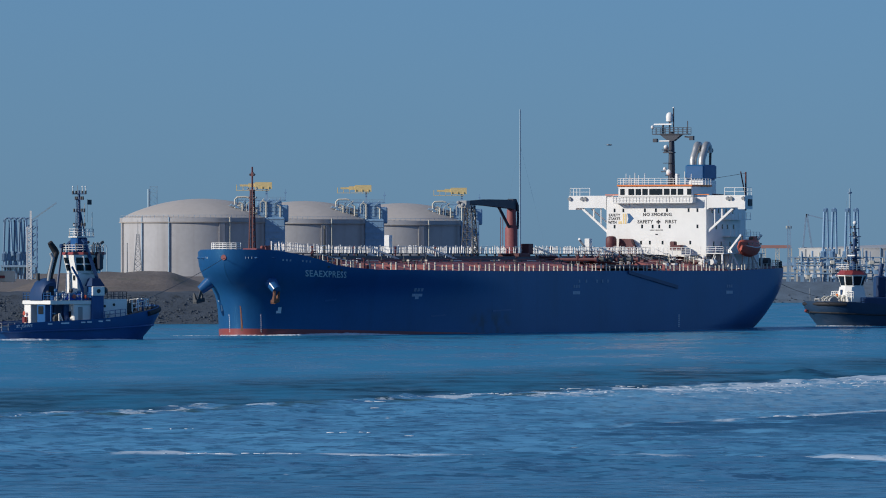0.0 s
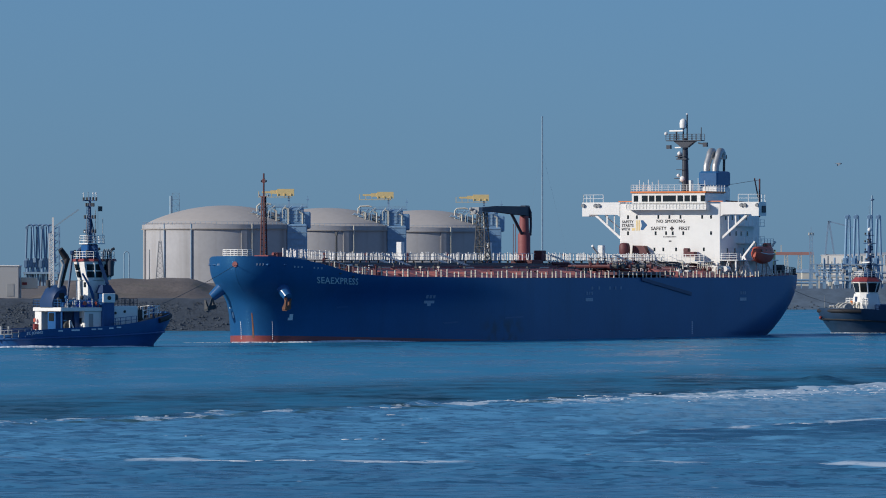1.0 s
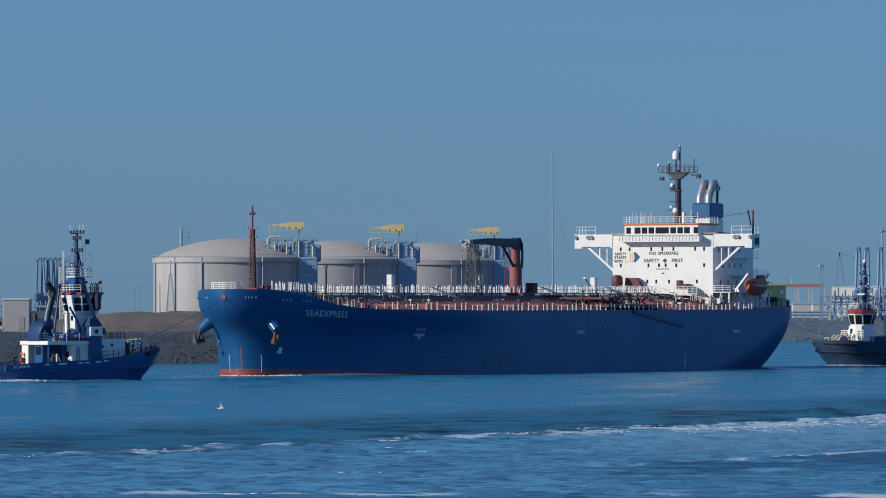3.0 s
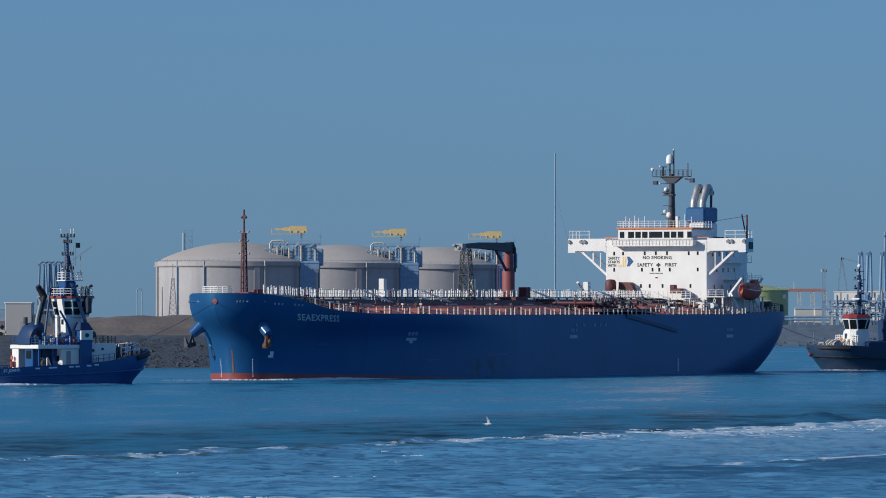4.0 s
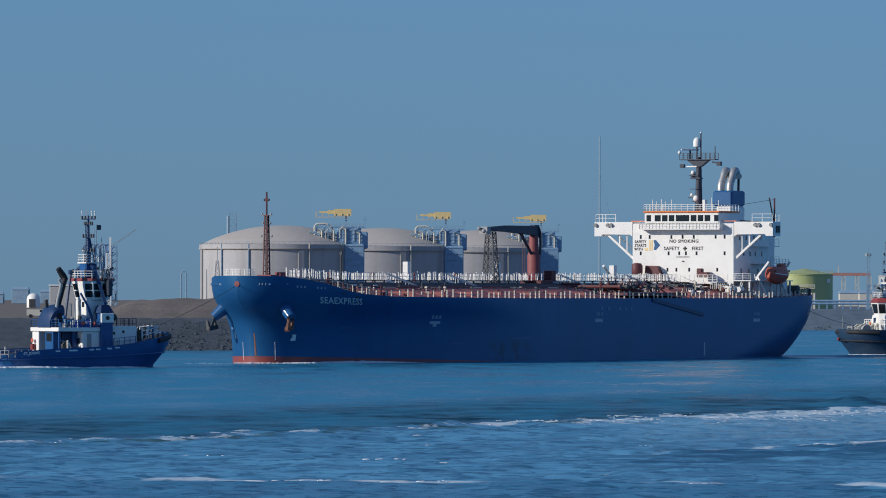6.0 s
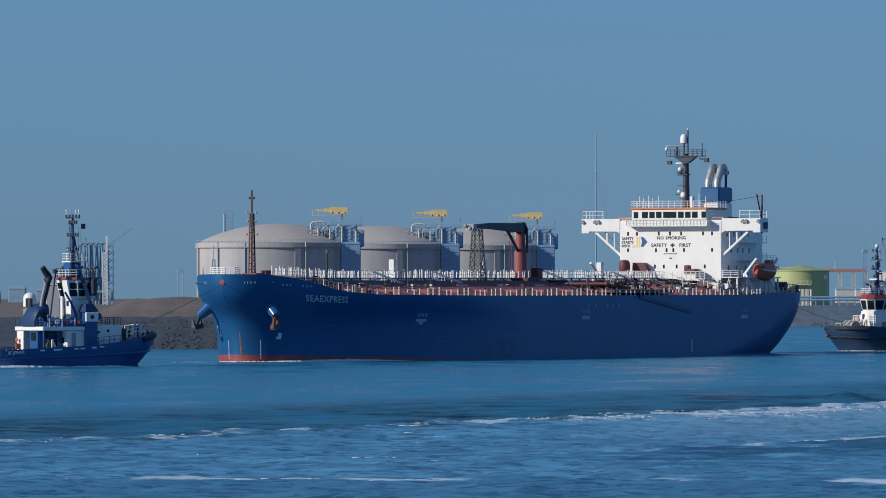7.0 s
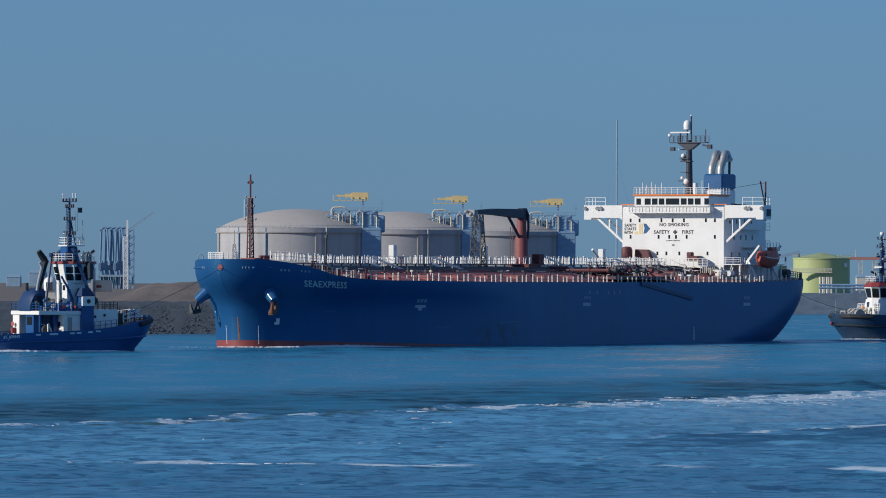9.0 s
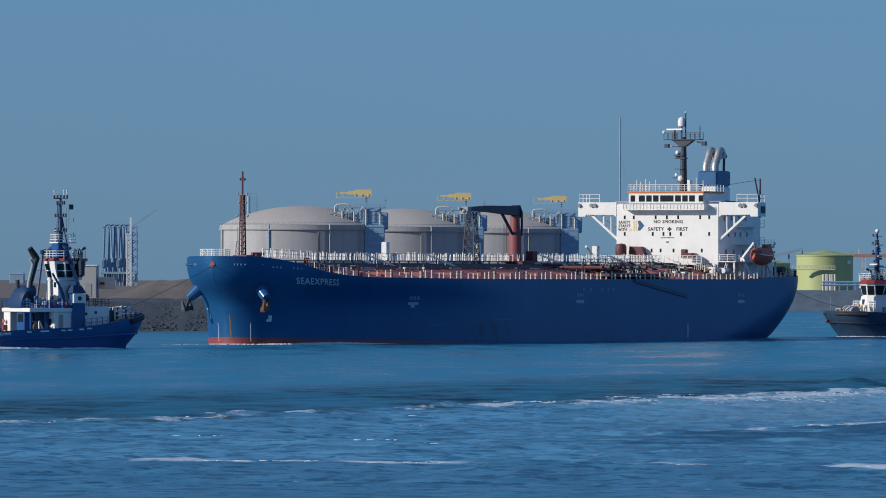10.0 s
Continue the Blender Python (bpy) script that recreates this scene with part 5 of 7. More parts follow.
    # small gear crowding the deck
    for k in range(150):
        u = rnd.uniform(20, 147)
        v = rnd.uniform(-6, 12)
        z = 10.5 - 0.06 * max(0, v - 4)
        h = rnd.uniform(0.4, 1.3)
        kind = k % 3
        if kind == 0:
            part("deck_valve", Build().tube(S(u, v, z - 0.4), S(u, v, z + h), 0.1, 6).tube(S(u, v, z + h), S(u, v, z + h + 0.06), 0.28, 8), rnd.choice((DARK, DARKRED, DARK)), SHIP)
        elif kind == 1:
            part("branch_pipe", Build().path([S(u, v - 1.5, z + 0.3), S(u, v + 1.2, z + 0.3), S(u, v + 1.2, z - 0.4)], 0.12, 6), rnd.choice((DARK, DARK, DARKRED, GREY)), SHIP)
        else:
            part("deck_locker", Build().soft(S(u + rnd.uniform(0.3, 0.8), v - 0.3, z - 0.5), S(u, v + 0.3, z + h * 0.6), 0.05), rnd.choice((DARK, DARKRED, RED, DARKRED, CREAM)), SHIP)
    rd = random.Random(52)
    for k in range(16):
        u, v, L = rd.uniform(98, 143), rd.uniform(1.5, 12.5), rd.uniform(2.0, 5.5)
        z = 10.6 - 0.07 * max(0, v - 4) + rd.choice((0, 0.5, 0.9))
        part("deck_handrail", Build().rail([S(u, v, z), S(u + L, v, z)], 0.95, 0.8, 0.035, 2), rd.choice((WHITE, CREAM, GREY)), SHIP)
    for k in range(26):
        u, v = rd.uniform(98, 148), rd.uniform(-3, 9)
        z = 10.9 + rd.uniform(0, 1.1)
        part("loading_pipe", Build().path([S(u, v, z), S(u + rd.uniform(2, 7), v, z), S(u + 7.5, v + rd.uniform(-1, 2), z - rd.uniform(0, 0.7))], rd.uniform(0.12, 0.26), 8), rd.choice((DARK, DARK, DARKRED, BLACK)), SHIP)
    for k in range(14):
        u, v = rd.uniform(14, 96), rd.uniform(5, 12)
        part("deck_lamp_post", Build().beam(S(u, v, 9.8), S(u, v, 9.8 + rd.uniform(1.2, 2.2)), 0.1).box(S(u + 0.15, v - 0.2, 11.0), S(u - 0.15, v + 0.2, 11.25)), rd.choice((DARK, DARK, CREAM)), SHIP)
    # accommodation ladder stowed on the side
    part("gangway", Build().beam(S(106.5, 16.2, 9.3), S(125.3, 16.2, 6.9), 0.2, 0.55), BLUEDARK, SHIP, "dark stowed accommodation ladder")


make_deck_gear()


# ---- tugs: x ahead, y to port, z up; the mast stands at x = 0 ----
def tug_hull(aft, fore, beam, sheer, name, material, parent, rub, rake=2.6, bow=9.0, belt=None):
    """A tug's hull with a full round stern, flared bow and a fender belt."""
    def hb(x, z):
        k = min(1, max(0, z / 3.0))
        fl, al = fore - rake * (1 - k), aft + 1.2 * (1 - k)
        h = beam / 2 * (0.9 + 0.1 * k)
        s = (x - (fl - bow)) / bow
        if s > 0:
            h *= math.sqrt(max(0, 1 - min(1, s) ** (2.0 + 0.8 * k)))
        s = ((al + 4.0) - x) / 4.0
        if s > 0:
            h *= math.sqrt(max(0, 1 - 0.75 * min(1, s) ** 3))
        return h
    top = lambda x: float(np.interp(x, *sheer))
    b, n = Build(), 44
    fr = [0, 0.3, 0.55, 0.8, 1.0]
    for side in (1, -1):
        n0 = len(b.v)
        for k in fr:
            for i in range(n + 1):
                s = 0.5 - 0.5 * math.cos(math.pi * i / n)
                x = aft + s * (fore - aft)
                z = -1.5 + k * (top(x) + 1.5)
                kk = min(1, max(0, z / 3.0))
                x = aft + 1.2 * (1 - kk) + s * (fore - rake * (1 - kk) - aft - 1.2 * (1 - kk))
                b.v.append((x, side * hb(x, z), z))
        m = n + 1
        b.f += [(n0 + k * m + i, n0 + k * m + i + 1, n0 + (k + 1) * m + i + 1, n0 + (k + 1) * m + i) for k in range(len(fr) - 1) for i in range(n)]
    hull = part(name, b, material, parent, smooth=45)
    d = Build()
    xs = [aft + 0.2 + (fore - aft - 0.5) * i / 30 for i in range(31)]
    for x in xs:
        z = top(x) - 0.55
        d.v += [(x, -hb(x, z) + 0.05, z), (x, hb(x, z) - 0.05, z)]
    d.f += [(2 * i, 2 * i + 1, 2 * i + 3, 2 * i + 2) for i in range(30)]
    part("deck", d, DARK, parent)
    # fender belt
    for side in (1, -1):
        pts = [(aft + (fore - aft) * (0.5 - 0.5 * math.cos(math.pi * i / 24)) * 0.999, 0, 0) for i in range(25)]
        pts = [(x, side * (hb(x, rub(x)) + 0.08), rub(x)) for x, _, _ in pts]
        part("fender_belt", Build().path(pts, 0.15, 6), belt or BLACK, hull)
    lip = [(x, s * (hb(x, top(x) - 0.4) + 0.1), top(x) - 0.5) for s, xs in ((-1, (fore - 4, fore - 2.5, fore - 1.2, fore - 0.4)), (1, (fore - 0.4, fore - 1.2, fore - 2.5, fore - 4))) for x in xs]
    part("bow_fender", Build().path(lip, 0.34, 10), BLACK, hull, "black rubber bow fender", smooth=50)
    return hb, top, hull


def taper(b, x0, x1, y, z0, z1, g0=0.0, g1=0.0, c=0.9):
    """A house with cut corners that widens from g0 to g1 upwards."""
    ring = lambda z, g: [(x0 - g + c, -y - g, z), (x1 + g - c, -y - g, z), (x1 + g, -y - g + c, z), (x1 + g, y + g - c, z), (x1 + g - c, y + g, z), (x0 - g + c, y + g, z), (x0 - g, y + g - c, z), (x0 - g, -y - g + c, z)]
    return b.loft([ring(z0, g0), ring(z1, g1)])


def wheelhouse_windows(x0, x1, y, z0, z1, g0, g1, c, parent, plain_aft=0):
    """A pane in each facet of a tapered wheelhouse, two in the long ones."""
    ring = lambda g: [(x0 - g + c, -y - g), (x1 + g - c, -y - g), (x1 + g, -y - g + c), (x1 + g, y + g - c), (x1 + g - c, y + g), (x0 - g + c, y + g), (x0 - g, y + g - c), (x0 - g, -y - g + c)]
    lo, hi = ring(g0), ring(g1)
    for i in range(8):
        a, b, p, q = (Vector(lo[i]), Vector(lo[(i + 1) % 8]), Vector(hi[i]), Vector(hi[(i + 1) % 8]))
        n = max(1, round((b - a).length / 1.3))
        out = Vector(((b - a).y, -(b - a).x)).normalized() * 0.03
        for k in range(n):
            s, e = (k + 0.1) / n, (k + 0.9) / n
            if plain_aft and i == 6 and k:
                continue  # the middle of the aft face is plated over
            corners = [(a.lerp(b, s), z0), (a.lerp(b, e), z0), (p.lerp(q, e), z1), (p.lerp(q, s), z1)]
            b2 = Build().loft([[(*(c2 - out), z) for c2, z in corners], [(*(c2 + out), z) for c2, z in corners]])
            part("window", b2, GLASS, parent)


TUGNAVY = paint("black_navy_hull_paint", (0.014, 0.04, 0.085), 0.5, vary=0.25, streak=0.9)
NAVY = paint("navy_blue_paint", (0.008, 0.04, 0.12), 0.5, vary=0.2, streak=0.9)
ROOFRED = paint("red_roof_paint", (0.24, 0.035, 0.035), 0.5)


def make_lead_tug():
    t = thing("tugboat", "blue harbour tug with white deckhouse and red-edged wheelhouse roof", "tugboat")
    hb, top, hull = tug_hull(-16.5, 12.6, 11.4, ([-16.5, -13, -8, 0, 4, 8, 12.6], [1.7, 2.3, 2.6, 2.9, 3.3, 4.0, 4.9]), "hull", TUGBLUE, t, lambda x: float(np.interp(x, [-17, 0, 14], [1.1, 1.5, 2.2])), belt=TUGBLUE)
    part("aft_rail_post", Build().rail([(-16.5, -3.5, 1.2), (-15, -5.2, 1.3), (-12, -5.4, 1.5)], 1.1, 1.2, 0.05, 2), GREY, t)
    for x in (-14.6, -13.4):
        part("towing_bitt", Build().tube((x, 1.5, 1.0), (x, 1.5, 3.4), 0.18).tube((x, -1.5, 1.0), (x, -1.5, 2.9), 0.18), GREY, t)
    # main deckhouse, open towing bay aft
    house = part("deckhouse", Build().soft((-2.6, -3.7, 2.3), (0.9, 3.7, 5.0), 0.12), WHITE, t, "white deckhouse")
    fore = part("fore_deckhouse", Build().soft((0.8, -3.5, 2.6), (6.2, 3.0, 5.7), 0.12), WHITE, t)
    part("fore_house_rail", Build().rail([(0.9, -3.4, 5.7), (6.1, -3.4, 5.7), (6.1, 2.9, 5.7)], 1.0, 1.0, 0.035, 3), MAST, fore)
    part("side_rail", Build().rail([(1.0, -4.6, 2.9), (5.4, -4.4, 3.3)], 1.0, 0.9, 0.035, 2), TUGBLUE, fore)
    part("bay_wall", Build().soft((-6.3, 1.9, 1.9), (-4.6, 3.7, 5.0), 0.06), WHITE, t, "white bay wall")
    bay = part("bay_house", Build().soft((-6.2, -1.9, 1.9), (-5.2, 0.3, 5.0), 0.06), TUGBLUE, t)
    part("bay_window", Build().soft((-6.26, -1.5, 3.6), (-6.18, -0.1, 4.7), 0.05), GLASS, bay)
    part("bay_post", Build().beam((-6.1, -3.5, 2.0), (-6.1, -3.5, 5.0), 0.22), TUGBLUE, t)
    part("bay_bulkhead", Build().soft((-3.4, -2.4, 1.9), (-2.6, 2.4, 5.0), 0.05), TUGBLUE, t)
    bd = part("boat_deck", Build().soft((-6.5, -3.9, 4.95), (0.95, 3.9, 5.5), 0.06), WHITE, t, "white edged boat deck")
    part("boat_deck_railing", Build().rail([(0.9, -3.8, 5.5), (-6.4, -3.8, 5.5), (-6.4, 3.8, 5.5), (0.9, 3.8, 5.5)], 1.05, 1.0, 0.035, 3), TUGBLUE, bd)
    part("towing_winch", Build().tube((-4.4, -2.6, 2.9), (-4.4, -1.0, 2.9), 0.7, 14), DARK, t)
    part("winch_frame", Build().beam((-4.4, -2.8, 2.0), (-4.4, -2.8, 3.7), 0.2).beam((-4.4, -2.8, 3.7), (-3.6, -2.8, 2.0), 0.2), WHITE, t)
    part("deck_door", Build().soft((-1.9, -3.78, 2.6), (-1.2, -3.7, 4.6), 0.05), GREY, house)
    part("house_window", Build().soft((-2.66, -3.0, 3.2), (-2.58, -2.3, 4.0), 0.05), GLASS, house)
    part("red_drum", Build().tube((-6.6, 3.0, 2.4), (-6.6, 3.0, 3.2), 0.35, 12), ROOFRED, t)
    for x in (1.6, 2.5, 4.0):
        part("porthole", Build().tube((x, -3.56, 4.7 if x < 3 else 4.9), (x, -3.45, 4.7 if x < 3 else 4.9), 0.2, 12), GLASS, fore)
    for x, z in ((1.5, 3.7), (3.0, 3.5)):
        part("fore_locker", Build().soft((x, -3.75, z - 0.5), (x + 0.9, -3.5, z + 0.3), 0.05), WHITE, fore)
    # blue stair housing with a white locker and a blue cap
    stair = part("stair_housing", Build().soft((0.1, -4.2, 2.4), (2.0, -2.3, 6.2), 0.1).soft((0.25, -4.0, 6.1), (1.9, -2.4, 7.6), 0.1), TUGBLUE, t)
    part("stair_cap", Build().loft([[(0.0, -4.3, 7.5), (2.1, -4.3, 7.5), (2.1, -2.3, 7.5), (0.0, -2.3, 7.5)], [(0.4, -3.7, 8.6), (1.6, -3.7, 8.6), (1.6, -2.5, 8.6), (0.4, -2.5, 8.6)]]), NAVY, stair)
    part("equipment_box", Build().soft((0.05, -4.4, 6.15), (2.0, -4.05, 7.45), 0.06), WHITE, stair)
    part("box_port", Build().tube((1.0, -4.46, 6.8), (1.0, -4.38, 6.8), 0.3, 12), GLASS, stair)
    part("side_ball", Build().ball((2.5, -3.4, 6.9), 0.5, 12, 8), DARK, stair, smooth=60)
    # funnel casing across the boat deck, bent black pipes
    rings = []
    for x, k in ((-6.6, 0.3), (-6.35, 0.6), (-5.9, 0.85), (-5.3, 0.97), (-4.7, 1.0), (-4.3, 1.0)):
        rings.append([(x, 1.75 * a, 5.5 + z * k) for a, z in ((-1, 0), (-1, 2.5), (-0.8, 3.0), (-0.3, 3.15), (0.3, 3.15), (0.8, 3.0), (1, 2.5), (1, 0))])
    cas = part("funnel_casing", Build().loft(rings), NAVY, t, "dark blue rounded funnel casing", smooth=30)
    part("casing_grille", Build().soft((-5.5, -1.82, 6.2), (-4.7, -1.72, 7.5), 0.04), BLACK, cas)
    part("casing_panel", Build().soft((-6.3, -0.9, 6.3), (-5.9, 0.1, 7.2), 0.05), GREY, cas)
    part("exhaust_pipe", Build().path([(-4.9, -1.0, 8.2), (-4.8, -1.0, 8.9), (-4.0, -1.0, 11.6), (-3.75, -1.0, 12.2), (-4.0, -1.0, 12.6), (-4.9, -1.0, 13.6)], 0.38, 10), BLACK, cas, "black bent exhaust pipe", smooth=50)
    part("exhaust_pipe", Build().path([(-5.3, -1.3, 8.2), (-5.2, -1.4, 9.2), (-4.6, -1.4, 11.4), (-5.0, -1.4, 12.1)], 0.24, 8), GREY, cas, smooth=50)
    part("exhaust_pipe", Build().path([(-4.0, 0.9, 8.2), (-3.9, 0.9, 9.0), (-3.1, 0.9, 11.5), (-2.85, 0.9, 12.0), (-3.7, 0.9, 13.3)], 0.34, 10), BLACK, cas, "black bent exhaust pipe", smooth=50)
    part("casing_drum", Build().tube((-5.9, 0.6, 8.3), (-5.9, 0.6, 9.3), 0.3, 12), DARK, cas)
    part("monitor_pole", Build().tube((-2.3, 1.8, 5.6), (-1.3, 1.8, 12.9), 0.17).soft((-1.6, 1.5, 12.8), (-0.9, 2.1, 13.4), 0.1), NAVY, t)
    # stores lashed on the boat deck
    rs = random.Random(5)
    for k in range(16):
        x, y = rs.uniform(-6.0, 0.4), rs.choice((-3.4, -3.2, -2.9))
        part("deck_store", Build().soft((x, y - 0.3, 5.5), (x + rs.uniform(0.3, 0.9), y + 0.3, 5.5 + rs.uniform(0.3, 1.0)), 0.08), rs.choice((TUGBLUE, BLUE, WHITE, GREY, TUGBLUE, BOAT)), bd)
    # wheelhouse on its tower
    part("tower", Build().soft((-0.75, -1.95, 5.5), (2.2, 1.95, 9.4), 0.25), WHITE, t, "white wheelhouse tower")
    wh = part("wheelhouse", taper(Build(), -0.7, 3.0, 2.05, 9.3, 11.9, 0.1, 0.55, 0.9), WHITE, t)
    wheelhouse_windows(-0.7, 3.0, 2.05, 9.65, 10.5, 0.16, 0.307, 0.9, wh, 1)
    wheelhouse_windows(-0.7, 3.0, 2.05, 10.66, 11.5, 0.335, 0.48, 0.9, wh, 1)
    part("roof", taper(Build(), -0.7, 3.0, 2.05, 11.9, 12.25, 0.7, 0.65, 0.9), ROOFRED, wh, "red roof edge")
    part("roof_railing", Build().rail([(-1.2, -1.8, 12.25), (-0.4, -2.5, 12.25), (2.9, -2.5, 12.25), (2.9, 2.5, 12.25), (-0.4, 2.5, 12.25), (-1.2, 1.8, 12.25), (-1.2, -1.8, 12.25)], 1.0, 0.9, 0.04, 3), WHITE, wh)
    part("mast_house", Build().soft((-0.5, -0.95, 12.25), (1.3, 0.95, 14.3), 0.15), TUGBLUE, t, "blue mast housing")
    part("mast_platform", Build().box((-0.6, -1.2, 14.3), (2.2, 1.2, 14.45)).rail([(-0.5, -1.1, 14.45), (2.1, -1.1, 14.45), (2.1, 1.1, 14.45), (-0.5, 1.1, 14.45), (-0.5, -1.1, 14.45)], 1.05, 0.9, 0.04, 3), WHITE, t)
    for s in (-1, 1):
        part("mast_stay", Build().beam((0.3, s * 0.8, 14.2), (0.05, s * 2.3, 13.5), 0.3).beam((0.05, s * 2.3, 13.5), (1.5, s * 3.15, 8.6), 0.5), NAVY, t)
        part("fire_monitor", Build().tube((2.6, s * 2.0, 12.3), (2.6, s * 2.0, 13.4), 0.16).tube((2.6, s * 2.0, 13.4), (3.2, s * 2.0, 13.7), 0.2), DARK, t)
        part("searchlight", Build().tube((-1.0, s * 1.7, 12.3), (-1.0, s * 1.7, 13.2), 0.08).ball((-1.0, s * 1.7, 13.3), 0.22), DARK, t)
    mast = part("mast", Build().tube((0, 0, 14.4), (0, 0, 20.9), 0.26, 8, 0.14).beam((0.7, -0.5, 14.4), (0.2, 0, 18.0), 0.12).beam((0.7, 0.5, 14.4), (0.2, 0, 18.0), 0.12), NAVY, t, "dark blue signal mast")
    for z, w in ((20.4, 1.75), (19.6, 1.0), (17.9, 1.4), (15.9, 1.5)):
        part("crosstree", Build().beam((0, -w, z), (0, w, z), 0.12).beam((-w * 0.6, 0, z), (w * 0.6, 0, z), 0.12), NAVY, mast)
        for y in (-w, -w * 0.5, w * 0.5, w):
            part("mast_lamp", Build().tube((0, y, z - 0.05), (0, y, z + 0.45), 0.15), DARK, mast)
    lad = Build()
    for y in (-0.2, 0.2):
        lad.beam((-0.55, y, 14.4), (-0.35, y, 19.6), 0.07)
    for k in range(14):
        lad.beam((-0.54 + 0.014 * k, -0.2, 14.7 + 0.36 * k), (-0.54 + 0.014 * k, 0.2, 14.7 + 0.36 * k), 0.06)
    part("mast_ladder", lad, NAVY, mast)
    for x, y, h in ((-1.1, -1.0, 4.0), (1.4, 0.9, 4.6), (1.5, -1.0, 3.4)):
        part("whip_aerial", Build().beam((x, y, 14.5), (x, y, 14.5 + h), 0.06), GREY, mast)
    for y in (-1.75, 1.75, -0.9):
        part("mast_sensor", Build().tube((0, y, 20.7), (0, y, 21.4), 0.05).ball((0, y, 21.4), 0.12), WHITE, mast)
    part("mast_aerial", Build().beam((0, 0.5, 20.2), (0, 0.5, 21.6), 0.06), GREY, mast)
    part("radar_bar", Build().soft((-0.9, -0.12, 15.9), (0.9, 0.12, 16.15), 0.05), WHITE, mast)
    part("flag", Build().box((1.35, -0.02, 18.9), (2.0, 0.02, 19.6)), DARK, mast)
    part("flag_halyard", Build().beam((1.3, 0, 16.4), (1.3, 0, 19.7), 0.03), DARK, mast)
    mast.location.x += 0.45
    # gear on the boat deck: tarpaulin, rings, rail posts, hose reel
    part("tarpaulin", Build().loft([[(x, -3.3 + y * k, 5.6 + z) for y, z in ((-0.5, 0), (0.6, 0), (0.5, 0.55 * k), (0, 0.8 * k), (-0.4, 0.5 * k))] for x, k in ((-3.9, 0.5), (-3.2, 1.0), (-2.2, 0.8), (-1.4, 1.1), (-0.6, 0.6), (0.0, 0.3))]), paint("blue_tarpaulin", (0.015, 0.06, 0.38), 0.6), t, "bright blue folded tarpaulin")
    for x, y, z in ((-6.72, 3.0, 3.7), (-0.9, -3.95, 6.0)):
        part("life_ring", Build().tube((x - 0.05, y, z), (x + 0.05, y, z), 0.3, 14), BOAT, t)
    for k in range(8):
        part("rail_post", Build().beam((-6.4 + k, -3.82, 5.5), (-6.4 + k, -3.82, 6.65), 0.1), WHITE if k % 2 else BLUE, t)
    for k in range(5):
        part("deck_ventilator", Build().tube((-6.0 + 1.25 * k, -2.4, 5.5), (-6.0 + 1.25 * k, -2.4, 6.5 + 0.3 * (k % 2)), 0.16).ball((-6.0 + 1.25 * k, -2.4, 6.6 + 0.3 * (k % 2)), 0.28, 8, 5), (DARK, BLUE, GREY)[k % 3], t)
    for k in range(4):
        part("bow_deck_post", Build().beam((6.6 + 0.7 * k, -3.2 + 0.3 * k, 4.0), (6.6 + 0.7 * k, -3.2 + 0.3 * k, 5.6), 0.12), WHITE if k % 2 else DARK, t)
    part("bay_doorway", Build().soft((-2.66, -1.7, 2.3), (-2.58, -0.9, 4.3), 0.05), DARK, house)
    for x, y, w in ((-3.45, -2.0, 0.12), (-3.45, 0.6, 0.12), (-5.3, 0.5, 0.14)):
        part("bay_rib", Build().beam((x, y, 2.0), (x, y, 5.0), w), NAVY, t)
    # knuckle crane beside the tower
    part("deck_crane", Build().path([(-0.2, -2.2, 5.5), (-0.3, -2.2, 7.2), (-0.8, -2.3, 8.2), (-2.2, -2.5, 10.2)], 0.16, 8), TUGBLUE, t)
    part("crane_ram", Build().tube((-0.2, -2.2, 6.4), (-1.2, -2.35, 8.8), 0.1), BLUE, t)
    part("work_boat", Build().loft([[(x, -2.4 + y * k, 5.75 + (0.0 if abs(y) < 0.5 else 0.6)) for y in (-0.9, -0.4, 0.4, 0.9)] + [(x, -2.4 + y * k, 6.5) for y in (0.7, -0.7)] for x, k in ((-4.4, 0.6), (-3.6, 1), (-1.6, 1), (-0.4, 0.4))]), BLUE, t, "blue covered work boat")
    part("life_ring", Build().tube((-2.6, -3.9, 6.05), (-2.6, -3.82, 6.05), 0.28, 14), BOAT, t)
    part("tower_ladder", Build().beam((-0.82, 0.2, 5.6), (-0.82, 0.2, 9.3), 0.06).beam((-0.82, 0.6, 5.6), (-0.82, 0.6, 9.3), 0.06), GREY, t)
    part("tower_window", Build().soft((-0.83, -1.0, 8.3), (-0.73, -0.4, 9.0), 0.04), GLASS, t)
    part("side_wing", Build().soft((1.5, -3.6, 9.8), (2.3, -2.5, 12.1), 0.15), MAST, t, "dark side housing with hoses")
    for k in range(4):
        part("fire_hose", Build().path([(0.8 + 0.35 * k, -3.0, 12.0), (0.8 + 0.35 * k, -3.1, 13.2), (1.0 + 0.35 * k, -3.0, 13.6), (1.2 + 0.35 * k, -2.9, 13.2), (1.2 + 0.35 * k, -2.9, 12.0)], 0.07, 6), GREY if k % 2 else DARK, t)
    part("bow_bulwark_rail", Build().rail([(6.8, -3.9, 3.8), (9.2, -3.0, 4.2), (10.8, -1.6, 4.5), (10.8, 1.6, 4.5), (9.2, 3, 4.2)], 1.2, 1.1, 0.05, 2), WHITE, t)
    part("bow_winch", Build().tube((8.0, -1.2, 4.4), (8.0, 1.2, 4.4), 0.8, 14), DARK, t)
    part("towing_staple", Build().path([(10.4, -0.7, 4.0), (10.4, -0.7, 5.4), (10.4, 0.7, 5.4), (10.4, 0.7, 4.0)], 0.2, 8), TUGBLUE, t)
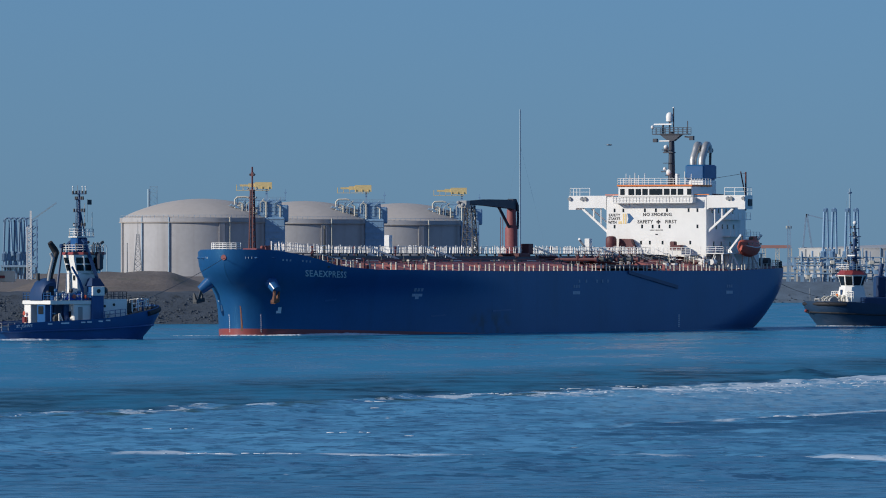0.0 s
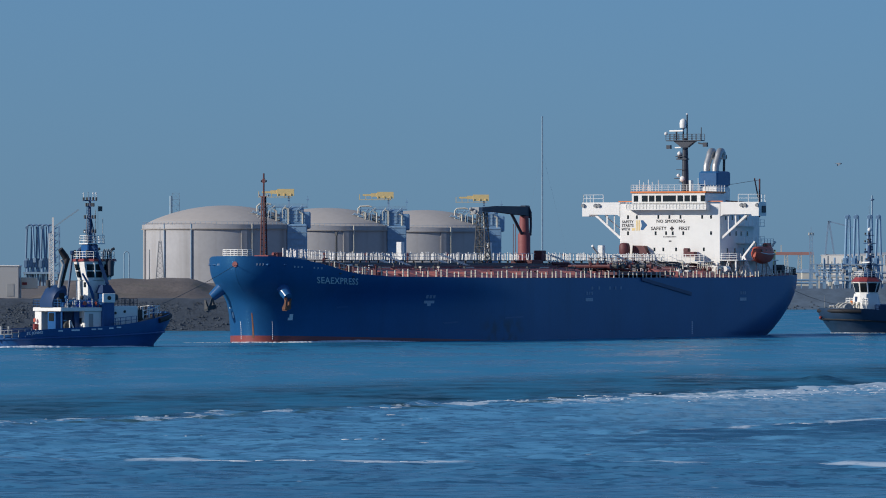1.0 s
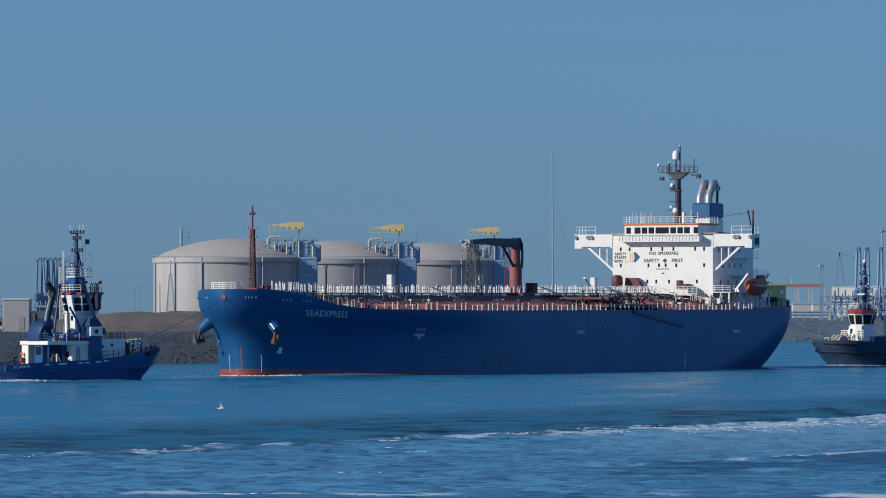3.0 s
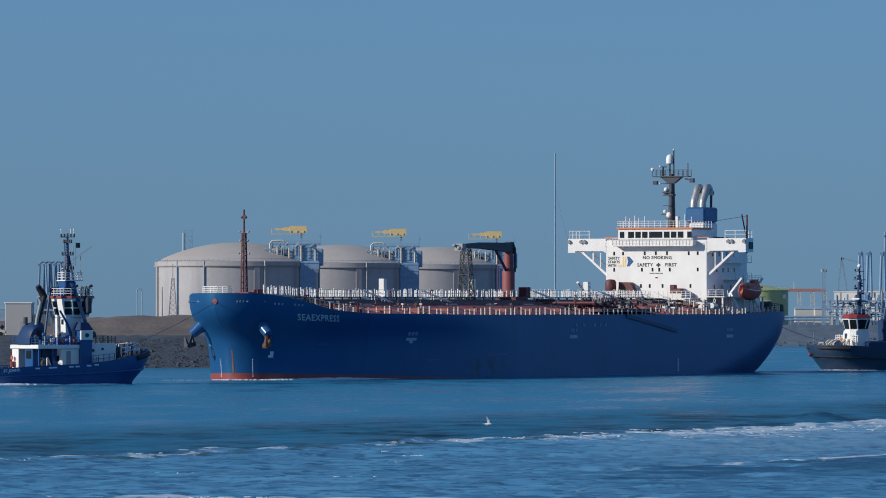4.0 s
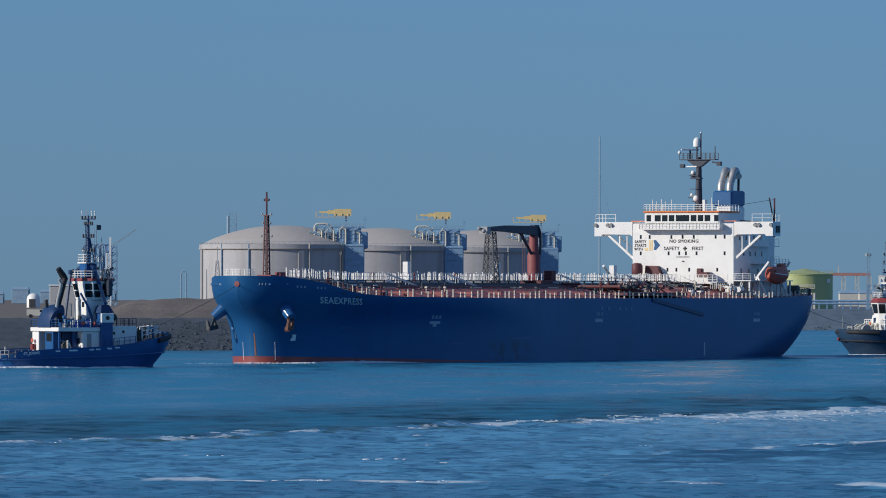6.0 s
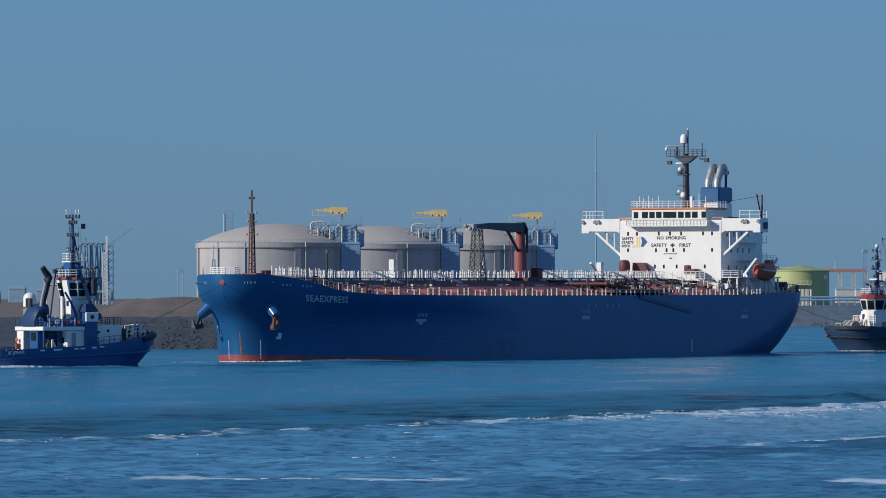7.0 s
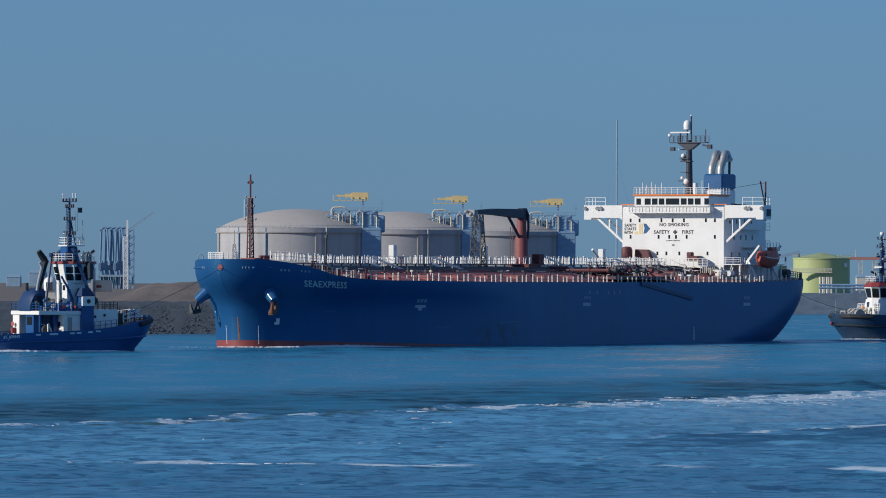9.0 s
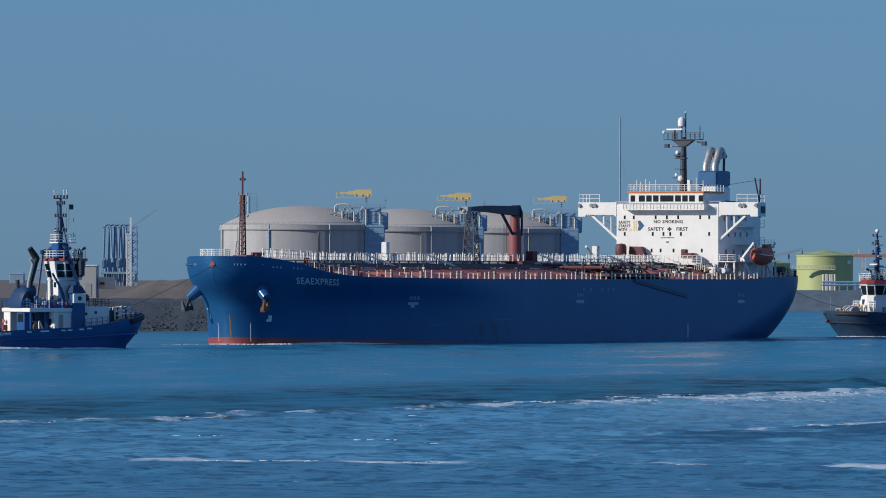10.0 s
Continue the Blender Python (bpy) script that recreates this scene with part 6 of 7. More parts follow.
    # the name near the stern
    cu = bpy.data.curves.new("hull_name", "FONT")
    cu.body, cu.size, cu.align_x, cu.align_y, cu.offset = "ST. JOHN'S", 0.85, "CENTER", "CENTER", 0.03
    tmp = bpy.data.objects.new("hull_name", cu)
    scene.collection.objects.link(tmp)
    me = bpy.data.meshes.new_from_object(tmp.evaluated_get(bpy.context.evaluated_depsgraph_get()))
    bpy.data.objects.remove(tmp)
    for p in me.vertices:
        x, z = -11.6 + 0.62 * p.co.x, 1.98 + 0.03 * p.co.x + 0.62 * p.co.y
        p.co = (x, -hb(x, z) - 0.06, z)
    me.materials.clear()
    me.materials.append(LIGHTLETTER)
    o = new("hull_name", me)
    o.parent = t
    for x in (-7.5, -5.4, -4.8, -2.2, -1.2, 0.6, 1.8):
        z = top(x) - 0.35
        part("freeing_port", Build().box((x - 0.35, -hb(x, z) - 0.04, z - 0.1), (x + 0.35, -hb(x, z) + 0.04, z + 0.1)), LIGHTLETTER, hull)
    return t


TUG_A = make_lead_tug()


def make_stern_tug():
    t = thing("tugboat", "dark navy harbour tug with white wheelhouse and red roof", "tugboat")
    tug_hull(-20.0, 9.0, 12.0, ([-20, -8, 0, 5, 9.0], [2.4, 3.0, 3.9, 4.2, 4.3]), "hull", TUGNAVY, t, lambda x: float(np.interp(x, [-20, 0, 9.6], [1.4, 1.9, 2.4])), rake=2.2, bow=6.0)
    part("deckhouse", Build().soft((-9.5, -3.9, 2.3), (0.4, 3.9, 4.9), 0.15), NAVY, t, "navy painted deckhouse")
    part("tower", taper(Build(), -0.9, 2.6, 1.9, 3.4, 6.7, 0.55, 0.0, 0.8), WHITE, t)
    wh = part("wheelhouse", taper(Build(), -0.8, 2.4, 1.75, 6.6, 8.75, 0.05, 0.5, 1.0), WHITE, t)
    wheelhouse_windows(-0.8, 2.4, 1.75, 6.95, 8.5, 0.14, 0.46, 1.0, wh)
    part("roof", taper(Build(), -0.8, 2.4, 1.75, 8.75, 9.5, 0.65, 0.15, 1.0), ROOFRED, wh, "red sloping roof edge")
    part("roof_railing", Build().rail([(2.3, -1.8, 9.5), (-0.8, -1.8, 9.5), (-0.8, 1.8, 9.5), (2.3, 1.8, 9.5), (2.3, -1.8, 9.5)], 1.0, 0.8, 0.04, 3), WHITE, wh)
    part("searchlight", Build().ball((2.2, 1.0, 9.8), 0.28), GREY, wh)
    part("searchlight", Build().ball((2.2, -1.0, 9.8), 0.28), GREY, wh)
    mast = part("mast", Build().tube((0.3, 0, 9.5), (0.2, 0, 15.2), 0.5, 10, 0.32).tube((0.2, 0, 15.2), (0.2, 0, 17.5), 0.2, 8, 0.12), NAVY, t, "dark blue mast")
    for a, b in (((-0.9, -1.0, 11.5), (1.3, 1.0, 11.65)), ((-0.5, -0.9, 15.2), (0.9, 0.9, 15.32)), ((-0.3, -0.7, 16.6), (0.7, 0.7, 16.7))):
        part("mast_platform", Build().box(a, b), NAVY, mast)
    for k in range(14):
        x, y, z = -0.45 + 0.3 * (k % 3), -0.9 + 0.5 * (k % 4), 10.3 + 0.42 * k
        part("mast_fitting", Build().soft((x, y, z), (x + 0.7, y + 0.45, z + 0.32), 0.06), (NAVY, DARK, NAVY, GREY)[k % 4], mast)
    part("radar_bar", Build().soft((0.7, -1.3, 11.9), (1.0, 1.3, 12.15), 0.05), WHITE, mast)
    for y, z in ((0.5, 12.8), (-0.6, 14.2), (0.7, 15.6), (-0.7, 15.6), (0.6, 16.9), (-0.6, 16.9)):
        part("mast_lamp", Build().tube((0.7, y, z - 0.15), (0.7, y, z + 0.2), 0.16, 8), DARK, mast)
    part("mast_dome", Build().ball((0.2, 0, 17.6), 0.36, 12, 8), WHITE, mast, "small white dome at the masthead", smooth=60)
    part("funnel", Build().soft((-7.0, -3.4, 4.7), (-5.0, -1.8, 8.6), 0.3).tube((-6, -2.6, 8.5), (-6.4, -2.6, 10.6), 0.4, 10), NAVY, t)
    part("funnel", Build().soft((-7.0, 1.8, 4.7), (-5.0, 3.4, 8.6), 0.3).tube((-6, 2.6, 8.5), (-6.4, 2.6, 10.6), 0.4, 10), NAVY, t)
    part("deck_crane", Build().path([(-9, -2, 4.7), (-9, -2, 7.4), (-5.5, -2, 8.2)], 0.25), NAVY, t)
    part("bow_winch", Build().tube((5.0, -1.5, 4.1), (5.0, 1.5, 4.1), 0.9, 16), GREY, t)
    for y in (-1.0, 0.6):
        part("winch_guard", Build().path([(6.3, y, 3.1), (6.3, y, 4.5), (5.6, y, 5.0), (4.4, y, 5.0)], 0.15), CREAM, t)
    part("bow_railing", Build().rail([(2.6, -4.0, 4.7), (2.6, 4.0, 4.7)], 1.2, 0.7, 0.06, 3), WHITE, t)
    part("life_ring", Build().tube((2.9, -1.4, 5.2), (3.05, -1.4, 5.2), 0.33, 14), ORANGE, t)
    part("emblem", Build().soft((2.75, -0.35, 5.3), (2.9, 0.35, 6.2), 0.1), NAVY, t)
    for k in range(7):
        part("front_stanchion", Build().beam((2.7, -3.6 + 1.2 * k, 4.2), (2.7, -3.6 + 1.2 * k, 5.6 + 0.4 * (k % 2)), 0.16), WHITE, t)
    for y in (-2.4, -0.9, 0.7, 2.2):
        part("deck_vent", Build().tube((3.4, y, 3.2), (3.4, y, 4.9), 0.2, 8).ball((3.5, y, 5.0), 0.32, 8, 5), CREAM, t)
    part("tow_bitt", Build().path([(7.4, -0.8, 3.3), (7.4, -0.8, 4.6), (7.4, 0.8, 4.6), (7.4, 0.8, 3.3)], 0.22, 8), GREY, t)
    part("roof_mount", Build().soft((-0.6, -1.1, 9.5), (0.9, 1.1, 10.3), 0.1), NAVY, t)
    for y in (-1.5, 1.5):
        part("fire_monitor", Build().tube((0.6, y, 9.4), (0.6, y, 10.9), 0.14).tube((0.6, y, 10.9), (1.5, y, 11.3), 0.18), DARK, t)
    part("upper_rail", Build().rail([(1.0, -1.1, 10.3), (-0.6, -1.1, 10.3), (-0.6, 1.1, 10.3)], 0.9, 0.7, 0.04, 2), WHITE, t)
    part("bow_light", Build().ball((8.95, -1.3, 2.6), 0.3), ROOFRED, t, "red light at the bow fender")
    part("jack_staff", Build().beam((8.8, 0, 3.9), (8.9, 0, 6.4), 0.08), GREY, t)
    return t


TUG_B = make_stern_tug()


# tow lines: sagging ropes that travel with the convoy, in the world at the start
def rope(name, a, b, sag, r=0.035):
    pts = []
    for k in range(15):
        s = k / 14
        p = Vector(a).lerp(Vector(b), s)
        p.z -= sag * 4 * s * (1 - s)
        pts.append(tuple(p))
    return single(name, Build().path(pts, r, 6), DARK, "dark heavy towing line between tug and tanker", "rope")


UX, UY = math.cos(radians(TH)), math.sin(radians(TH))


def ship_point(u, v, w):
    return (-32.3 + u * UX + v * UY, 1164.2 + u * UY - v * UX, w)


A_AT, A_TURN = (-51.3, 1107.0), 33.0
B_AT, B_TURN = (70.6, 1352.0), 205.0


def tug_point(at, turn, x, y, z):
    c, s = math.cos(radians(turn)), math.sin(radians(turn))
    return (at[0] + c * x - s * y, at[1] + s * x + c * y, z)


ROPE_A = rope("tow_line", tug_point(A_AT, A_TURN, 10.4, 0, 5.3), ship_point(0.3, 0, 11.5), 0.35)
ROPE_B = rope("tow_line", ship_point(181, 4, 10.3), tug_point(B_AT, B_TURN, 6.5, 0, 4.9), 0.8)


# ---- far shore: sizes by distance d, p across and q up from the horizon in milliradians of the first view ----
def far(px, py, d):
    return ((px - 784) / 13997 * d, d, 10.52 + (468.3 - py) / 13997 * d)


def lattice(b, base, top, w0, w1, n, r):
    base, top = Vector(base), Vector(top)
    q = [(-1, -1), (1, -1), (1, 1), (-1, 1)]
    def c(i, k):
        p = base.lerp(top, k / n)
        h = (w0 + (w1 - w0) * k / n) / 2
        return (p.x + q[i % 4][0] * h, p.y + q[i % 4][1] * h, p.z)
    for i in range(4):
        b.beam(c(i, 0), c(i, n), r)
        for k in range(n):
            b.beam(c(i, k), c(i + 1, k + 1), r * 0.6).beam(c(i, k + 1), c(i + 1, k + 1), r * 0.6)
    return b


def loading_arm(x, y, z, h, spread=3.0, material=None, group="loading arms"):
    t = thing("loading_arm", "tall blue steel marine loading arm on a jetty, paled with haze", "loading arm", pose(x, y, z), group)
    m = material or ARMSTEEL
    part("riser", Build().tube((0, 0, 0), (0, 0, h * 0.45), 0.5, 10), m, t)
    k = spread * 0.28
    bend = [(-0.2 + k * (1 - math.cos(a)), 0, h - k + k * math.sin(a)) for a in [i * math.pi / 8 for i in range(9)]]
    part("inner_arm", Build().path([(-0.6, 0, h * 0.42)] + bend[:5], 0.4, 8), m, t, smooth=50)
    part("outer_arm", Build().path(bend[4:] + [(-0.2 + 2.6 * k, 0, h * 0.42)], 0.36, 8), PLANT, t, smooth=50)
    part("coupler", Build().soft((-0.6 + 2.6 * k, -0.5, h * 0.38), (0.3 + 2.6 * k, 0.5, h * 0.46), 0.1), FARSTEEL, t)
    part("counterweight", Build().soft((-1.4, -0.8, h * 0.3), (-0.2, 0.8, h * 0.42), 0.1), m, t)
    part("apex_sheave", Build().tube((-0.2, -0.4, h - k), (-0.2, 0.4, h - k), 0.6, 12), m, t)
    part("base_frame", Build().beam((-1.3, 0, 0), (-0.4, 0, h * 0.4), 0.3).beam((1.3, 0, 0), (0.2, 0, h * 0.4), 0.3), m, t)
    return t


VAN_AT, HUT_AT = (-86.3, 1409.0, 5.7), (-160.8, 2600.0, 9.7)


def make_left_plant():
    d = 3000
    for px in (9, 18, 27, 36, 45):
        x, y, z = far(px, 488, d)
        loading_arm(x, y + (px % 4), 5.0, far(px, 386, d)[2] - 5, 4.0, ARMSTEEL)
    x0, y, z = far(2, 470, d)
    t = thing("jetty_platform", "grey steel loading jetty deck behind the bank", "jetty", pose(0, 0, 0))
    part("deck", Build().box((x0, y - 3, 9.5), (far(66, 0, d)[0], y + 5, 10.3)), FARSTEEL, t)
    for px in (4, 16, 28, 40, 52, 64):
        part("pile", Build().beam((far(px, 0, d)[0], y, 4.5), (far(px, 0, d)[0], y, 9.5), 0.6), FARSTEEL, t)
    b = Build()
    x0, y, _ = far(48, 0, 3060)
    x1 = far(65, 0, 3060)[0]
    top = far(0, 388, 3060)[2]
    t = thing("stair_tower", "dark steel stair tower, blue-grey with haze", "tower", pose(0, 0, 0))
    for k in range(8):
        z = 5 + (top - 5) * k / 8
        part("landing", Build().box((x0, y, z), (x1, y + 4, z + 0.35)), FARSTEEL, t)
        part("stair_flight", Build().beam((x0, y + 1, z), (x1, y + 1, z + (top - 5) / 8), 1.2, 0.3), FARSTEEL, t)
    for x in (x0, (x0 + x1) / 2, x1):
        for dy in (0, 4):
            part("column", Build().beam((x, y + dy, 5), (x, y + dy, top), 0.45), PLANT, t)
    # white lattice tower with a slanting boom
    d = 2900
    t = thing("lattice_crane", "white lattice tower crane with a slanting boom", "crane", pose(0, 0, 0))
    bx, by, bz = far(51.5, 492, d)
    tz = far(0, 402, d)[2]
    part("tower", lattice(Build(), (bx, by, 5), (bx, by, tz), 1.6, 1.6, 14, 0.3), WHITE, t)
    part("mast_head", Build().beam((bx + 0.6, by, tz), (bx + 0.6, by, far(0, 373, d)[2]), 0.7), WHITE, t)
    part("boom", Build().beam((bx + 1, by, far(0, 390, d)[2]), far(100, 359, d), 0.55), HAZEGREY, t)
    # slender towers before the first tank
    d = 3000
    t = thing("lattice_mast", "slim grey steel lattice mast", "mast", pose(0, 0, 0))
    x, y, _ = far(244, 0, d)
    part("frame", lattice(Build(), (x, y, 5), (x, y, far(0, 415, d)[2]), 3.4, 0.9, 9, 0.28), GREY, t)
    part("spike", Build().beam((x, y, far(0, 415, d)[2]), (x, y, far(0, 390, d)[2]), 0.25), GREY, t)
    x = far(225, 0, d)[0]
    single("lamp_pole", Build().tube((x, y, 5), (x, y, far(0, 430, d)[2]), 0.28, 8, 0.18), GREY, "slim grey steel lamp pole", "pole")
    d = 4500
    x, y, _ = far(267, 0, d)
    t = thing("process_column", "faint grey process column with railings", "tower", pose(0, 0, 0))
    part("column", Build().tube((x - 1.2, y, 5), (x - 1.2, y, far(0, 335, d)[2]), 0.9, 12), HAZEGREY, t)
    part("frame", lattice(Build(), (x + 1.5, y, 5), (x + 1.5, y, far(0, 330, d)[2]), 4, 4, 14, 0.22), HAZEGREY, t)
    # the tall guyed mast
    d = 4600
    x, y, _ = far(920.5, 0, d)
    t = thing("radio_mast", "very tall slender grey radio mast", "mast", pose(0, 0, 0))
    part("shaft", Build().tube((x, y, 5), (x, y, far(0, 194, d)[2]), 0.5, 8, 0.4), HAZEGREY, t)
    for i in range(3):
        a = i * math.tau / 3 + 0.4
        part("guy_wire", Build().beam((x, y, 80), (x + 20 * math.cos(a), y + 20 * math.sin(a), 5), 0.05), HAZEGREY, t)
    # white site buildings on the bank
    d = 1452
    x0, y, _ = far(-53, 0, d)
    x1 = far(-6, 0, d)[0]
    t = thing("site_building", "white clad site building with a flat roof", "building", pose(0, 0, 0))
    part("wall", Build().soft((x0, y, 5.2), (x1, y + 8, 11.4), 0.1), BEIGE, t)
    part("roof", Build().soft((x0 - 0.15, y - 0.15, 11.4), (x1 + 0.15, y + 8.1, 11.65), 0.05), WHITE, t)
    part("door", Build().soft((x1 - 2.2, y - 0.06, 5.9), (x1 - 0.9, y, 8.2), 0.04), GREY, t)
    t = thing("site_cabin", "low white site cabin", "building", pose(0, 0, 0))
    part("wall", Build().soft((x1 + 0.3, y + 2, 7.3), (x1 + 3.2, y + 5, 9.4), 0.08), CREAM, t)
    part("sign_board", Build().box((x1 + 0.5, y + 1.9, 8.0), (x1 + 1.4, y + 1.97, 8.5)), ROOFRED, t)
    # a parked van on the berm and a small domed hut far behind
    vx, vy, vz = VAN_AT
    t = thing("van", "white delivery van parked on the berm behind the revetment", "van", pose(vx, vy, vz))
    part("body", Build().loft([[(-2.0, y, 0.4), (2.1, y, 0.4), (2.1, y, 0.9), (1.5, y, 1.0), (1.0, y, 1.5), (-2.0, y, 1.5)] for y in (-0.85, 0.85)]), CREAM, t)
    part("side_window", Build().loft([[(0.35, y, 1.0), (1.25, y, 1.0), (0.95, y, 1.4), (0.35, y, 1.4)] for y in (-0.88, -0.84)]), GLASS, t)
    part("windscreen", Build().beam((1.5, 0, 1.02), (1.05, 0, 1.46), 0.06, 1.4), GLASS, t)
    part("bumper", Build().soft((2.05, -0.8, 0.35), (2.2, 0.8, 0.6), 0.05), DARK, t)
    for x in (-1.3, 1.3):
        for y in (-0.86, 0.86):
            part("wheel", Build().tube((x, y - 0.1, 0.33), (x, y + 0.1, 0.33), 0.33, 14), BLACK, t)
    hx, hy, hz = HUT_AT
    t = thing("domed_hut", "small white domed hut with a dark doorway", "building", pose(hx, hy, 5.0))
    part("wall", Build().lathe(0, 0, [(2.2, 0), (2.2, hz - 7.0), (2.0, hz - 6.1), (1.4, hz - 5.4), (0.6, hz - 5.05), (0.05, hz - 5.0)], 24), WHITE, t, smooth=40)
    part("doorway", Build().soft((-1.3, -2.35, 0.0), (0.8, -1.9, hz - 6.9), 0.05), DARK, t)
    # faint pipe arch and low far roofs
    d = 3300
    pts = [(far(180, 452, d)[0], d, 4.8)] + [far(184.5 - 4.5 * math.cos(a), 440 - 7 * math.sin(a), d) for a in [k * math.pi / 6 for k in range(7)]] + [(far(189, 468, d)[0], d, 4.8)]
    single("pipe_arch", Build().path(pts, 0.22, 8), HAZEGREY, "pale pipe bent into a tall arch", "pipe")
    for px, w, h in ((-70, 40, 5), (-120, 30, 6), (-160, 25, 4)):
        x, y, _ = far(px, 0, 3400)
        t = thing("industrial_shed", "low pale industrial shed", "building", pose(x, y, 5), "industrial sheds")
        part("wall", Build().soft((0, 0, 0), (w * 0.24, 9, h), 0.1), FARSTEEL, t)
        part("roof", Build().loft([[(-0.2, -0.2, h), (w * 0.24 + 0.2, -0.2, h), (w * 0.24 + 0.2, 9.2, h), (-0.2, 9.2, h)], [(0.5, 4, h + 1.2), (w * 0.24 - 0.5, 4, h + 1.2), (w * 0.24 - 0.5, 5, h + 1.2), (0.5, 5, h + 1.2)]]), FARSTEEL, t)


make_left_plant()


def make_right_plant():
    d = 2500
    for px in (1460, 1475, 1499, 1514):
        x, y, _ = far(px, 0, d)
        loading_arm(x, y, 5.0, far(0, 370, d)[2] - 5, 1.6, PLANT, "blue loading arms")
    x, y, _ = far(1505, 0, d)
    top = far(0, 334, d)[2]
    t = thing("lighting_mast", "tall pale steel lighting mast with a lamp ring", "mast", pose(0, 0, 0))
    part("shaft", Build().tube((x, y + 4, 5), (x, y + 4, top), 0.4, 10, 0.25), HAZEGREY, t)
    part("lamp_ring", Build().lathe(x, y + 4, [(0.3, top - 1.6), (0.75, top - 1.5), (0.75, top - 1.1), (0.3, top - 1.0)], 12), ARMSTEEL, t)
    part("side_pole", Build().beam((x - 0.9, y + 4, 5), (x - 0.9, y + 4, far(0, 352, d)[2]), 0.16), HAZEGREY, t)
    t = thing("jetty_platform", "steel loading jetty with pipes and posts, blue-grey with haze", "jetty", pose(0, 0, 0))
    for z in (far(0, 462, d)[2], far(0, 478, d)[2]):
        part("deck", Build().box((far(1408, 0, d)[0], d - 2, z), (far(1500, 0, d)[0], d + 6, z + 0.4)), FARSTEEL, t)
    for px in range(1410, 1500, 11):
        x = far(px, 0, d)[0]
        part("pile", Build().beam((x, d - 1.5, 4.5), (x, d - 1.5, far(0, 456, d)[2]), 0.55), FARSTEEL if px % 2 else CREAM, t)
    for k, px in enumerate(range(1414, 1498, 6)):
        x = far(px, 0, d)[0]
        z = far(0, 461, d)[2]
        part("pipe_stub", Build().tube((x, d + k % 3, z), (x, d + k % 3, z + 1.2 + (k * 7 % 5) * 0.6), 0.3, 8), (CREAM, PLANT, GREY)[k % 3], t)
    for z, m in ((12.5, CREAM), (11.0, PLANT), (8.6, CREAM)):
        part("pipe", Build().tube((far(1408, 0, d)[0], d - 2.4, z), (far(1500, 0, d)[0], d - 2.4, z), 0.25, 8), m, t)
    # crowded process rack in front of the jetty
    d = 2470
    t = thing("process_rack", "crowded steel process rack with pipes and vessels, blue-grey with haze", "pipe rack", pose(0, 0, 0))
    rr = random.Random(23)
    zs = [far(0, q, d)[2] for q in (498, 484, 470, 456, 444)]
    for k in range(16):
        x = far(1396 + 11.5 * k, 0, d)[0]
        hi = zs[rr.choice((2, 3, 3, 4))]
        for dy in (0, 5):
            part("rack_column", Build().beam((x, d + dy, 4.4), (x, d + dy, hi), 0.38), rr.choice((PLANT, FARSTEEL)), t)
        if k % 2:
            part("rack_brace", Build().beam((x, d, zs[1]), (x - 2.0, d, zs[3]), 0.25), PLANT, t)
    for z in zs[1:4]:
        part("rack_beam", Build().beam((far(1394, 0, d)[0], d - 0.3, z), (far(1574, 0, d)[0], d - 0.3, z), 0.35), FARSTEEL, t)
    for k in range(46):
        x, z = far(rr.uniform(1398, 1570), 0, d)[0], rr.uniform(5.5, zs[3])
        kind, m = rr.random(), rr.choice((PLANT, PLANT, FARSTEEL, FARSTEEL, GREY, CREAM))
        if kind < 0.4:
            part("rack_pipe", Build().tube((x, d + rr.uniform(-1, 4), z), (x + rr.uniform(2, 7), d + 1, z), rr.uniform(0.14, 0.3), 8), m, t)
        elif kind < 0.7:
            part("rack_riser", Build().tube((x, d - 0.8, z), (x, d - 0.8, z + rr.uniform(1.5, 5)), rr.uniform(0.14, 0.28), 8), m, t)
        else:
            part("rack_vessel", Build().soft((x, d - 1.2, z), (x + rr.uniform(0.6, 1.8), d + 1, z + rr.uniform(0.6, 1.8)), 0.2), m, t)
    # wide beige tank behind
    x, y, _ = far(1570, 0, 3500)
    t = thing("storage_tank", "wide low beige oil storage tank with a shallow cone roof", "storage tank", pose(x, y, 5), "oil storage tanks")
    part("wall", Build().lathe(0, 0, [(39, 0), (39, 12.3), (39.3, 12.4), (39.3, 12.8)], 64), BEIGE, t, smooth=30)
    part("roof", Build().lathe(0, 0, [(38.9, 12.7), (0.5, 14.3)], 64), BEIGE, t, smooth=30)
    for i in range(5):
        a = -2.4 + i * 0.35
        part("ladder", Build().beam((39.3 * math.cos(a), 39.3 * math.sin(a), 0), (39.3 * math.cos(a), 39.3 * math.sin(a), 12.8), 0.4), FARSTEEL, t)
    # yellow-green tank with its pipes
    d = 2600
    x, y, _ = far(1283, 0, d)
    t = thing("storage_tank", "yellow-green painted storage tank with cone roof and railing", "storage tank", pose(x, y, 4.6), "oil storage tanks")
    part("wall", Build().lathe(0, 0, [(9.3, 0), (9.3, 11.4), (9.5, 11.5), (9.5, 11.8)], 48), GREENTANK, t, smooth=30)
    part("roof", Build().lathe(0, 0, [(9.4, 11.75), (0.4, 13.6)], 48), GREENTANK, t, smooth=30)
    b = Build()
    for i in range(40):
        a, c = i * math.tau / 40, (i + 1) * math.tau / 40
        b.beam((9.4 * math.cos(a), 9.4 * math.sin(a), 11.8), (9.4 * math.cos(a), 9.4 * math.sin(a), 12.8), 0.08).beam((9.4 * math.cos(a), 9.4 * math.sin(a), 12.8), (9.4 * math.cos(c), 9.4 * math.sin(c), 12.8), 0.07)
